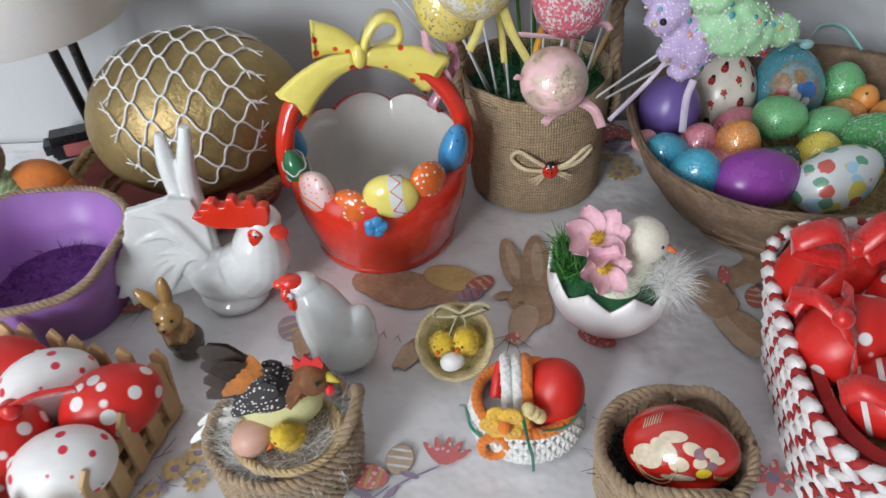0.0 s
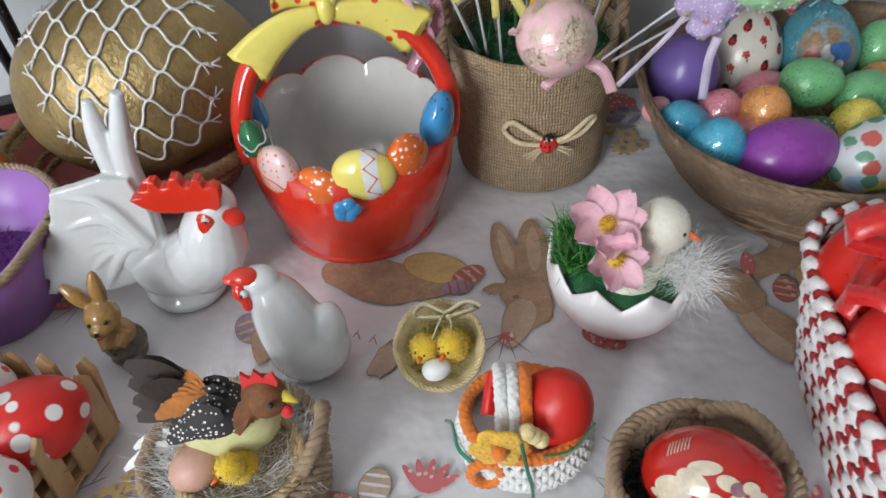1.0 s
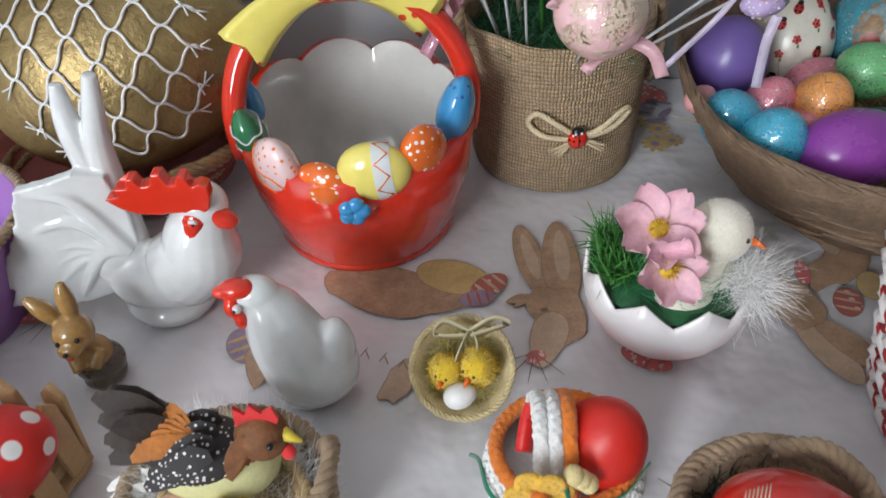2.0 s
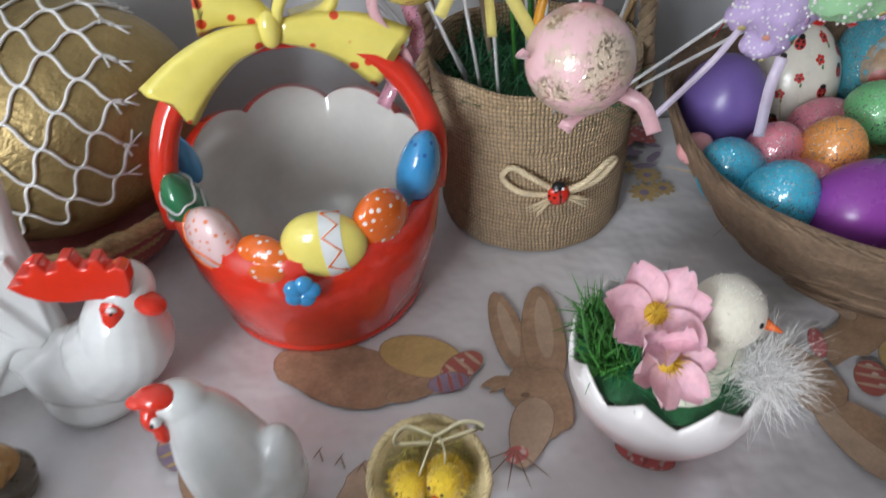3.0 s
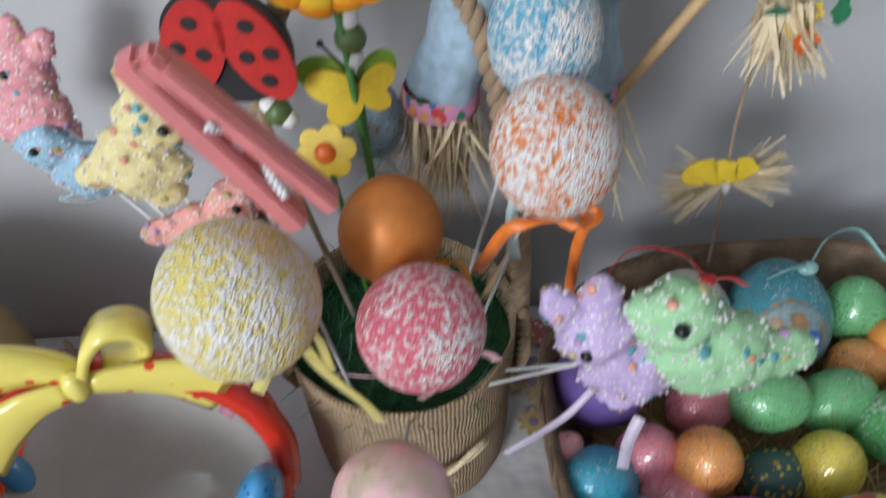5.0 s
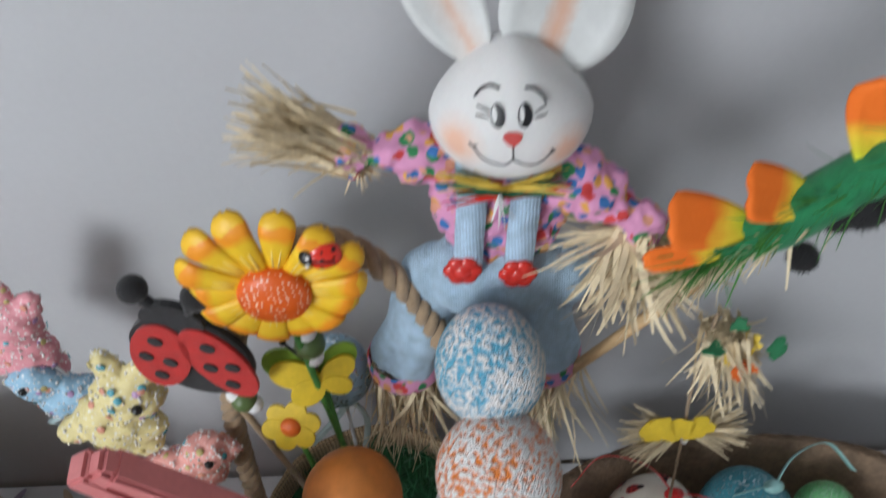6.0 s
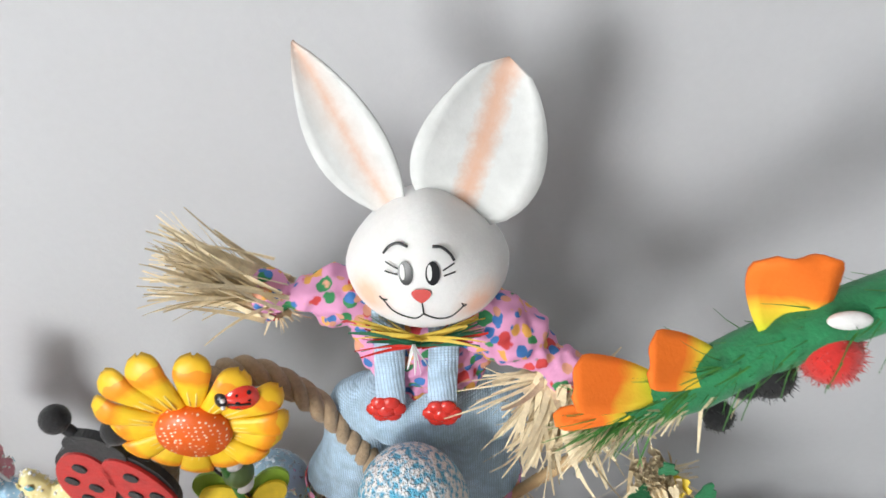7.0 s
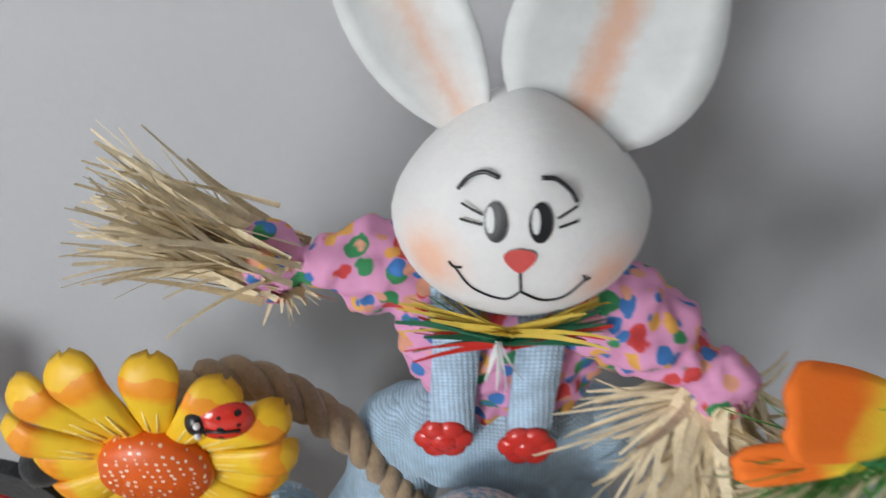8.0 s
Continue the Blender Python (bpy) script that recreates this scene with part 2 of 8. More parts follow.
def frames_along(pts, closed=False):
    res, side = [], None
    n = len(pts)
    for i, p in enumerate(pts):
        a, b = (pts[i - 1], pts[(i + 1) % n]) if closed else (pts[max(0, i - 1)], pts[min(n - 1, i + 1)])
        d = (b - a)
        d = d.normalized() if d.length > 1e-9 else Vector((0, 0, 1))
        if side is None:
            side = d.orthogonal().normalized()
        side = (side - side.dot(d) * d)
        side = side.normalized() if side.length > 1e-9 else d.orthogonal().normalized()
        res.append((p, d, side, d.cross(side)))
    return res


def tube(pts, r, n=8, closed=False, ends=True):
    """A tube along points; r is a number or a function of 0..1."""
    bm = bmesh.new()
    pts = [Vector(p) for p in pts]
    fr = frames_along(pts, closed)
    rows = []
    for i, (p, d, s, u) in enumerate(fr):
        rr = r(i / max(1, len(fr) - 1)) if callable(r) else r
        rows.append([bm.verts.new(p + rr * (math.cos(math.tau * k / n) * s + math.sin(math.tau * k / n) * u)) for k in range(n)])
    for i in range(len(rows) if closed else len(rows) - 1):
        A, B = rows[i], rows[(i + 1) % len(rows)]
        for k in range(n):
            bm.faces.new((A[k], A[(k + 1) % n], B[(k + 1) % n], B[k]))
    if ends and not closed:
        bm.faces.new(rows[0][::-1]), bm.faces.new(rows[-1])
    return smooth(bm)


def rope(pts, r, strands=3, pitch=0.012, n=6, closed=False, fine=1.0):
    """Twisted strands along a path."""
    pts = [Vector(p) for p in pts]
    fr = frames_along(pts, closed)
    run, at = [0.0], 0.0
    for a, b in zip(pts, pts[1:]):
        at += (b - a).length
        run.append(at)
    if closed:
        total = at + (pts[0] - pts[-1]).length
        pitch = total / max(1, round(total / pitch))
    outs = []
    for j in range(strands):
        line = []
        for (p, d, s, u), w in zip(fr, run):
            a = math.tau * (w / pitch + j / strands)
            line.append(p + r * 0.52 * (math.cos(a) * s + math.sin(a) * u))
        outs.append(tube(line, r * 0.56, n, closed))
    return gathered(*outs)


def oval(rx, ry, z, n, wob=0.0, lift=None):
    return [Vector((rx * math.cos(math.tau * k / n) * (1 + wob * noise.noise((k * 0.3, z * 90, 1))), ry * math.sin(math.tau * k / n) * (1 + wob * noise.noise((k * 0.3, z * 90, 5))),
                    z + (lift(math.tau * k / n) if lift else 0))) for k in range(n)]


def ribbon(pts, width, thick=0.0004, across=None, n=24):
    """A flat band along a soft curve."""
    line = spline(pts, n)
    bm = bmesh.new()
    fr = frames_along(line)
    rows = []
    for p, d, s, u in fr:
        w = (Vector(across) - Vector(across).dot(d) * d).normalized() if across else s
        nn = d.cross(w)
        rows.append([bm.verts.new(p + w * x * width / 2 + nn * y * thick / 2) for x, y in ((-1, -1), (1, -1), (1, 1), (-1, 1))])
    for A, B in zip(rows, rows[1:]):
        for k in range(4):
            bm.faces.new((A[k], A[(k + 1) % 4], B[(k + 1) % 4], B[k]))
    bm.faces.new(rows[0][::-1]), bm.faces.new(rows[-1])
    smooth(bm)
    for e in bm.edges:
        if len(e.link_faces) == 2 and e.calc_face_angle() > 0.8:
            e.smooth = False
    return bm


def blades(count, seed, place, length, width, bend=0.6, segs=4):
    """Many thin curved blades or hairs. place(rng) gives (root, direction)."""
    rng = random.Random(seed)
    bm = bmesh.new()
    for _ in range(count):
        root, d = place(rng)
        root, d = Vector(root), Vector(d).normalized()
        L = length * rng.uniform(0.6, 1.2)
        w = width * rng.uniform(0.6, 1.3)
        side = d.cross(Vector((rng.gauss(0, 1), rng.gauss(0, 1), rng.gauss(0, 1)))).normalized()
        curl = Vector((rng.gauss(0, 1), rng.gauss(0, 1), rng.gauss(0, 1))) * bend
        p, prev = root, None
        for i in range(segs + 1):
            t = i / segs
            k = w / 2 * (1 - 0.75 * t)
            row = (bm.verts.new(p - side * k), bm.verts.new(p + side * k))
            if prev:
                bm.faces.new((prev[0], prev[1], row[1], row[0]))
            prev = row
            d = (d + curl / segs).normalized()
            p = p + d * (L / segs)
    return bm


def heap(rx, ry, z, seed):
    """Roots of blades strewn over an oval, pointing up and about."""
    def place(rng):
        a, q = rng.uniform(0, math.tau), math.sqrt(rng.random())
        return (rx * q * math.cos(a), ry * q * math.sin(a), z + rng.uniform(-0.003, 0.003)), (rng.gauss(0, 1), rng.gauss(0, 1), rng.uniform(0.1, 0.9))
    return place


def box(w, d, h, at=(0, 0, 0), bevel=0.0, rot=(0, 0, 0)):
    bm = bmesh.new()
    bmesh.ops.create_cube(bm, size=1)
    bm.transform(Matrix.Diagonal((w, d, h, 1)))
    if bevel:
        bmesh.ops.bevel(bm, geom=bm.edges[:], offset=bevel, segments=2, affect="EDGES")
    bm.transform(pose(*at, *rot))
    return bm


def flat(outline, z=0.0, thick=0.0004):
    """A flat printed or cut shape from its outline in x, y."""
    bm = bmesh.new()
    f = bm.faces.new([bm.verts.new((x, y, z)) for x, y in outline])
    if thick:
        g = bmesh.ops.extrude_face_region(bm, geom=[f])
        bmesh.ops.translate(bm, verts=[v for v in g["geom"] if isinstance(v, bmesh.types.BMVert)], vec=(0, 0, thick))
    bmesh.ops.triangulate(bm, faces=[q for q in bm.faces if len(q.verts) > 4])
    return bm


def drop(x, y, length, width, turn, tip=0.6, n=22):
    """The outline of a leaf or ear: from a root at x, y along turn degrees."""
    c, s = math.cos(radians(turn)), math.sin(radians(turn))
    out = []
    for k in range(n):
        a = math.tau * k / n
        u = (1 - math.cos(a)) / 2
        w = width / 2 * math.sin(a) * (1 - (1 - tip) * u)
        out.append((x + c * u * length - s * w, y + s * u * length + c * w))
    return out


def ring(x, y, rx, ry, turn=0, n=22, wob=0.0, seed=0):
    c, s = math.cos(radians(turn)), math.sin(radians(turn))
    out = []
    for k in range(n):
        a = math.tau * k / n
        q = 1 + wob * noise.noise((math.cos(a) * 1.7 + seed, math.sin(a) * 1.7, seed * 0.7))
        out.append((x + c * rx * q * math.cos(a) - s * ry * q * math.sin(a), y + s * rx * q * math.cos(a) + c * ry * q * math.sin(a)))
    return out


# ---- room ----
WALL_Y = 0.865
wall_paint = surf("grey_wall_paint", (0.50, 0.505, 0.52), 0.6, 0.04, 3, 0.25, 260, dist=0.0005)
solo("wall_north", box(4.4, 0.1, 2.6, (0, WALL_Y + 0.05, 0.55)), wall_paint, (0, 0, 0), "smooth pale grey painted wall behind the table", "wall", kind="structure")
solo("wall_west", box(0.1, 2.7, 2.6, (-2.15, -0.48, 0.55)), wall_paint, (0, 0, 0), "plain pale grey painted wall of the room", "wall", kind="structure")
solo("wall_east", box(0.1, 2.7, 2.6, (2.15, -0.48, 0.55)), wall_paint, (0, 0, 0), "plain pale grey painted wall of the room", "wall", kind="structure")
south = [box(0.30, 0.1, 2.6, (-2.05, -1.88, 0.55)), box(1.10, 0.1, 1.10, (-1.35, -1.88, -0.20)), box(1.10, 0.1, 0.20, (-1.35, -1.88, 1.75)), box(1.775, 0.1, 2.6, (0.0875, -1.88, 0.55)),
         box(0.45, 0.1, 1.65, (1.2, -1.88, 0.075)), box(0.45, 0.1, 0.15, (1.2, -1.88, 1.775)), box(0.775, 0.1, 2.6, (1.8125, -1.88, 0.55))]
solo("wall_south", gathered(*south), wall_paint, (0, 0, 0), "plain pale grey painted wall of the room", "wall", kind="structure")
solo("ceiling", box(4.4, 2.9, 0.1, (0, -0.5, 1.9)), surf("ceiling_paint", (0.75, 0.75, 0.74), 0.8, 0.03, 3, 0.1), (0, 0, 0), "plain white ceiling of the room", "ceiling", kind="structure")
solo("floor", box(4.4, 2.9, 0.1, (0, -0.5, -0.8)), surf("floor_wood", (0.22, 0.15, 0.09), 0.5, 0.3, 6, 0.2, 80), (0, 0, 0), "plain brown floor of the room", "floor", kind="structure")

white_frame = surf("white_window_paint", (0.75, 0.75, 0.74), 0.4, 0.04, 20, 0.1)
for n_, (wx, wz, ww, wh) in enumerate(((-1.35, 1.0, 1.1, 1.3), (1.2, 1.3, 0.45, 0.8)), 1):
    win = thing("window_%d" % n_, (wx, -1.84, wz), "white framed window of the room letting in daylight", "window", kind="structure")
    for sx in (-1, 1):
        part("window_frame", box(0.05, 0.06, wh, (sx * (ww / 2 - 0.025), 0.03, 0), 0.004), white_frame, win)
        part("window_frame", box(ww - 0.1, 0.06, 0.05, (0, 0.03, sx * (wh / 2 - 0.025)), 0.004), white_frame, win)

table = thing("table", (0.1, 0.36, 0), "wooden table covered by a printed tablecloth", "table")
part("tabletop", box(1.9, 0.98, 0.03, (0, 0, -0.021), 0.004), pale_wood, table)
for tx in (-0.88, 0.88):
    for ty in (-0.42, 0.42):
        part("leg", box(0.06, 0.06, 0.715, (tx, ty, -0.3925), 0.004), pale_wood, table)

cloth_mat, ct, cb = nodes_of("satin_tablecloth")
cco = coords(ct)
cn = noise_of(ct, cco, 9, 5)
ct.links.new(ramp(ct, cn, [(0.3, (0.66, 0.65, 0.67)), (0.7, (0.78, 0.77, 0.79))]), cb.inputs["Base Color"])
cb.inputs["Roughness"].default_value, cb.inputs["Sheen Weight"].default_value = 0.26, 0.3
creases = add(ct, "ShaderNodeBump", Strength=0.9, Distance=0.008)
ct.links.new(noise_of(ct, cco, 22, 3, 0.5), creases.inputs["Height"])
threads = add(ct, "ShaderNodeBump", Strength=0.15, Distance=0.0003)
ct.links.new(noise_of(ct, cco, 1400, 2), threads.inputs["Height"]), ct.links.new(creases.outputs[0], threads.inputs["Normal"]), ct.links.new(threads.outputs[0], cb.inputs["Normal"])


def cloth_sheet():
    bm = bmesh.new()
    bmesh.ops.create_grid(bm, x_segments=190, y_segments=100, size=0.5)
    for v in bm.verts:
        x, y = 0.1 + v.co.x * 1.92, 0.361 + v.co.y * 1.0
        h = 0.0010 * noise.noise((x * 9, y * 5, 0)) + 0.0012 * abs(noise.noise((x * 3 + 4, y * 11, 2))) - 0.0014
        v.co = (x, y, min(h, 0.0) - 0.0004)
    return smooth(bm)


tablecloth = thing("tablecloth", (0, 0, 0), "white satin tablecloth printed with brown rabbits, eggs and flowers", "tablecloth")
part("sheet", cloth_sheet(), cloth_mat, tablecloth)
P_BROWN = surf("print_brown", (0.49, 0.325, 0.21), 0.45, 0.3, 70, 0.1)
P_TAN = surf("print_tan", (0.58, 0.43, 0.31), 0.45, 0.2, 70, 0.1)
P_OCHRE = surf("print_ochre", (0.62, 0.44, 0.19), 0.45, 0.2, 70, 0.1)
P_RED = motley("print_red", (0.42, 0.12, 0.10), [(0.6, 0.5, 0.45)], 160, 0.3)
P_PLUM = surf("print_plum", (0.34, 0.27, 0.38), 0.45, 0.25, 70, 0.1)
P_DARK = surf("print_line", (0.25, 0.16, 0.11), 0.5, 0.1, bump=0)
P_PINK = motley("print_pink", (0.60, 0.16, 0.16), [(0.75, 0.55, 0.52)], 220, 0.35)
LIFT = [0]


def printed(name, outline, mat, label=""):
    LIFT[0] += 1
    return part(name, flat(outline, 0.0003 + 0.000008 * LIFT[0], 0), mat, tablecloth, label)


def edged(name, outline, mat, grow=0.0004):
    cx, cy = sum(p[0] for p in outline) / len(outline), sum(p[1] for p in outline) / len(outline)
    wide = []
    for x, y in outline:
        d = math.hypot(x - cx, y - cy) or 1
        wide.append((x + (x - cx) / d * grow, y + (y - cy) / d * grow))
    printed("print_outline", wide, P_DARK)
    return printed(name, outline, mat)


def rabbit_print(ox, oy, turn, size=1.0, flip=1):
    """A rabbit's head in profile with two ears, nose to the lower side."""
    c, s = math.cos(radians(turn)), math.sin(radians(turn))

    def at(pts):
        return [(ox + size * (c * x * flip - s * y), oy + size * (s * x * flip + c * y)) for x, y in pts]
    edged("printed_ear", at(drop(0.000, 0.002, 0.058, 0.018, 99, 0.8)), P_BROWN)
    edged("printed_ear", at(drop(0.012, -0.008, 0.070, 0.024, 88, 0.8)), P_BROWN)
    printed("printed_inner_ear", at(drop(-0.001, 0.012, 0.040, 0.008, 99, 0.8)), P_TAN)
    printed("printed_inner_ear", at(drop(0.0135, 0.010, 0.044, 0.010, 88, 0.8)), P_TAN)
    edged("printed_head", at(ring(0.007, -0.014, 0.0140, 0.022, 14, wob=0.3, seed=3)), P_BROWN)
    edged("printed_muzzle", at(drop(0.006, -0.014, 0.040, 0.024, 252, 0.55)), P_TAN)
    printed("printed_nose", at(ring(-0.0075, -0.045, 0.0055, 0.0045, 20)), P_PINK)
    printed("printed_eye", at(ring(0.0, -0.012, 0.0022, 0.0016)), P_DARK)
    printed("printed_cheek", at(ring(-0.012, -0.004, 0.007, 0.004, 30, wob=0.8, seed=7)), P_BROWN)
    for k in range(5):
        printed("printed_whisker", at(drop(-0.008, -0.042, 0.022, 0.0009, 200 + 28 * k, 0.5, 8)), P_DARK)


def egg_print(x, y, l, w, turn, mat, band):
    edged("printed_egg", ring(x, y, l / 2, w / 2, turn), mat)
    for k in (-0.22, 0.05, 0.3):
        c, s = math.cos(radians(turn)), math.sin(radians(turn))
        printed("printed_band", ring(x + c * k * l, y + s * k * l, l * 0.045, w / 2 * (1 - k * k * 2.2), turn), band)


def flower_print(x, y, r, mat=P_OCHRE, n=9):
    for k in range(n):
        printed("printed_petal", drop(x, y, r, r * 0.42, 360 / n * k + 7, 1.0, 10), mat)
    printed("printed_flower_eye", ring(x, y, r * 0.3, r * 0.3), P_PLUM)


rabbit_print(0.166, 0.632, 0)
edged("printed_body", ring(0.078, 0.641, 0.036, 0.018, -24, wob=0.35, seed=2), P_BROWN)
edged("printed_paw", drop(0.062, 0.654, 0.036, 0.016, 40, 0.8), P_BROWN)
edged("printed_arm", drop(0.10, 0.622, 0.034, 0.013, 20, 0.8), P_BROWN)
egg_print(0.117, 0.648, 0.044, 0.026, -22, P_OCHRE, P_OCHRE)
egg_print(0.137, 0.640, 0.024, 0.015, 40, P_RED, P_TAN)
egg_print(0.13, 0.630, 0.020, 0.012, 10, P_PLUM, P_RED)
edged("printed_foot", ring(0.088, 0.572, 0.014, 0.009, 60, wob=0.6, seed=9), P_TAN)
for k in range(6):
    printed("printed_grass", drop(0.068 + k * 0.005, 0.590 - 0.002 * k, 0.008, 0.0009, 60 + 50 * (k % 2), 0.5, 8), P_DARK)
egg_print(0.006, 0.600, 0.026, 0.018, -65, P_PLUM, P_OCHRE)
edged("printed_foot", ring(0.017, 0.588, 0.007, 0.015, 10, wob=0.5, seed=4), P_BROWN)
egg_print(0.069, 0.480, 0.026, 0.017, -12, P_PINK, P_OCHRE)
egg_print(0.088, 0.491, 0.021, 0.016, 80, P_TAN, cloth_mat)
for k in range(5):
    printed("printed_tulip", drop(0.113, 0.487, 0.020, 0.006, 30 + 24 * k, 0.7, 12), P_PINK)
for k in range(4):
    printed("printed_twig", drop(0.112 - 0.014 * k, 0.486 - 0.006 * k, 0.02, 0.0016, 205 + 8 * k, 0.8, 8), P_PLUM)
    printed("printed_leaf", drop(0.10 - 0.013 * k, 0.478 - 0.006 * k, 0.013, 0.005, 160 + 70 * (k % 2), 0.6, 10), P_PLUM)
for fx, fy, fr in ((-0.045, 0.487, 0.009), (-0.034, 0.498, 0.009), (-0.03, 0.478, 0.008), (-0.055, 0.470, 0.008), (0.256, 0.772, 0.010), (0.262, 0.79, 0.009), (0.249, 0.80, 0.008), (0.268, 0.775, 0.008)):
    flower_print(fx, fy, fr)
for k in range(12):
    printed("printed_leaf", drop(0.255 + 0.012 * math.sin(k * 2.1), 0.80 + 0.004 * k, 0.015, 0.007, 47 * k, 0.7, 10), P_PLUM)
    printed("printed_twig", drop(-0.062 + 0.006 * k % 0.03, 0.462 + 0.003 * k, 0.016, 0.0012, 20 + 37 * k, 0.8, 8), P_PLUM)
edged("printed_ear", drop(0.298, 0.612, 0.052, 0.020, -72, 0.9), P_TAN)
edged("printed_ear", drop(0.306, 0.606, 0.048, 0.016, -56, 0.9), P_BROWN)
edged("printed_head", ring(0.300, 0.620, 0.014, 0.018, 10, wob=0.4, seed=6), P_BROWN)
edged("printed_body", ring(0.334, 0.648, 0.024, 0.012, 48, wob=0.5, seed=8), P_BROWN)
edged("printed_paw", drop(0.335, 0.655, 0.03, 0.012, 95, 0.9), P_TAN)
egg_print(0.328, 0.618, 0.022, 0.015, 70, P_RED, P_TAN)
egg_print(0.345, 0.630, 0.022, 0.015, 70, P_OCHRE, P_TAN)
edged("printed_tongue", drop(0.31, 0.632, 0.02, 0.009, 80, 0.8), P_PINK)
egg_print(0.214, 0.583, 0.026, 0.014, -30, P_PINK, P_RED)
flower_print(0.297, 0.474, 0.013, P_PINK, 6)
edged("printed_nose", drop(-0.122, 0.621, 0.026, 0.010, 20, 0.8), P_PINK)
for k in range(5):
    printed("printed_whisker", drop(-0.104, 0.626, 0.024, 0.0009, 150 + 26 * k, 0.5, 8), P_DARK)
edged("printed_flower", ring(-0.036, 0.838, 0.018, 0.010, 10, wob=0.8, seed=11), P_PINK)
edged("printed_flower", ring(0.262, 0.835, 0.013, 0.010, 10, wob=0.8, seed=12), P_PINK)
for k in range(14):
    printed("printed_leaf", drop(-0.08 + 0.006 * k, 0.84 + 0.006 * math.sin(k * 1.7), 0.014, 0.006, 61 * k, 0.7, 10), P_PLUM if k % 2 else P_TAN)

# ---- gold egg in its basket ----
gold = surf("gold_paint", (0.40, 0.29, 0.125), 0.44, 0.22, 25, 0.7, 210, metal=0.7, dist=0.0016)
GOLD_AT, GOLD_TURN = (-0.080, 0.757, 0.084), (0, 90 - 8, 4)
solo("golden_egg", egg(0.170, 0.128, 0.05, 48, 28), gold, GOLD_AT, "large egg painted in matt gold, lying in a straw basket", "egg", turn=GOLD_TURN)


def egg_net():
    """Zigzag cords that meet in diamonds, lying on the lower end of the egg."""
    def on(u, a):
        q = math.acos(max(-1, min(1, -u / 0.085)))
        r = 0.0645 * math.sin(q) * (1 + 0.05 * math.cos(q)) + 0.0006
        return Vector((r * math.cos(a), r * math.sin(a), u))
    outs, da, du = [], radians(14), 0.0118
    for i in range(11):
        a0, line = radians(152) + i * da, []
        lo, hi = -0.050 + 0.004 * (i % 3) + 0.0004 * (i - 3) ** 2, 0.058 + 0.005 * (i % 2) - 0.0003 * (i - 5) ** 2
        steps = 60
        for k in range(steps + 1):
            u = lo + (hi - lo) * k / steps
            w = math.cos(math.pi * u / du) * (1 if i % 2 else -1)
            w = math.copysign(abs(w) ** 0.8, w)
            line.append(on(u, a0 + da * 0.5 * w))
        outs.append(tube(line, 0.0009, 6))
        for tip, back in ((line[-1], line[-4]), (line[0], line[3])):
            way = (tip - back).normalized()
            for q in (-1, 1):
                outs.append(tube([tip, tip + way * 0.004 + way.cross(tip.normalized()) * 0.0016 * q, tip + way * 0.007 + way.cross(tip.normalized()) * 0.003 * q], 0.0006, 5))
    return gathered(*outs)


solo("net_cover", egg_net(), white_cord, GOLD_AT, "white elastic net with frayed ends pulled over the golden egg", "net", turn=GOLD_TURN)

straw_basket = thing("straw_basket", (-0.102, 0.757, 0), "shallow oval straw basket with a plaited rim and pink lining", "basket")
lining = surf("pink_lining", (0.45, 0.14, 0.13), 0.8, 0.15, 80, 0.3)
bm = lathe([(0.001, 0.002), (0.060, 0.002), (0.070, 0.006), (0.080, 0.034), (0.077, 0.034), (0.067, 0.009), (0.058, 0.006), (0.001, 0.005)], 48)
bm.transform(Matrix.Diagonal((1.06, 0.80, 1, 1)))
part("body", bm, lining, straw_basket, "pink lining")
for z, k in ((0.010, 0.90), (0.018, 0.95)):
    part("coil", rope(oval(0.080 * k, 0.062 * k, z, 120, 0.02), 0.0032, 3, 0.012, 5, True), straw, straw_basket)
for z, k in ((0.033, 1.03), (0.039, 1.07)):
    part("rim_plait", rope(oval(0.085 * k, 0.066 * k, z, 150, 0.04), 0.0040, 3, 0.016, 5, True), straw, straw_basket, "plaited straw rim")

# ---- red ceramic basket ----
cer = thing("ceramic_basket", (0.0645, 0.708, 0), "glossy red ceramic basket with painted eggs and yellow bow handle", "basket", turn=(0, 0, 10))


def scallop(a, i):
    up = max(0.0, math.sin(a)) ** 0.6
    if i in (4, 5):
        return (0.002 * up, (0.006 + 0.009 * abs(math.sin(4.5 * a + 0.4)) ** 0.7) * up)
    return (0, 0)


bm = lathe([(0.001, 0.0), (0.050, 0.0), (0.0545, 0.006), (0.0635, 0.038), (0.0675, 0.072), (0.061, 0.0735)], 144, wob=scallop)
part("body", bm, surf("red_glaze_weave", (0.72, 0.035, 0.015), 0.13, 0.1, 130, 0.12, 170, coat=0.6, dist=0.0015), cer, "red outside with faint woven relief")
bm = lathe([(0.001, 0.004), (0.044, 0.005), (0.0565, 0.052), (0.058, 0.068), (0.061, 0.0725), (0.0615, 0.0735)], 144, wob=lambda a, i: scallop(a, i) if i >= 4 else (0, 0))
# white glaze made greyer: the shade of the deep inside is in its colour
part("inside", bm, glaze("shaded_white_glaze", (0.60, 0.585, 0.555)), cer, "plain white glazed inside, toned down for its shade")
part("foot_ring", lathe([(0.046, 0.0005), (0.0535, 0.0005), (0.0545, 0.004), (0.053, 0.007)], 60), red_glaze, cer)
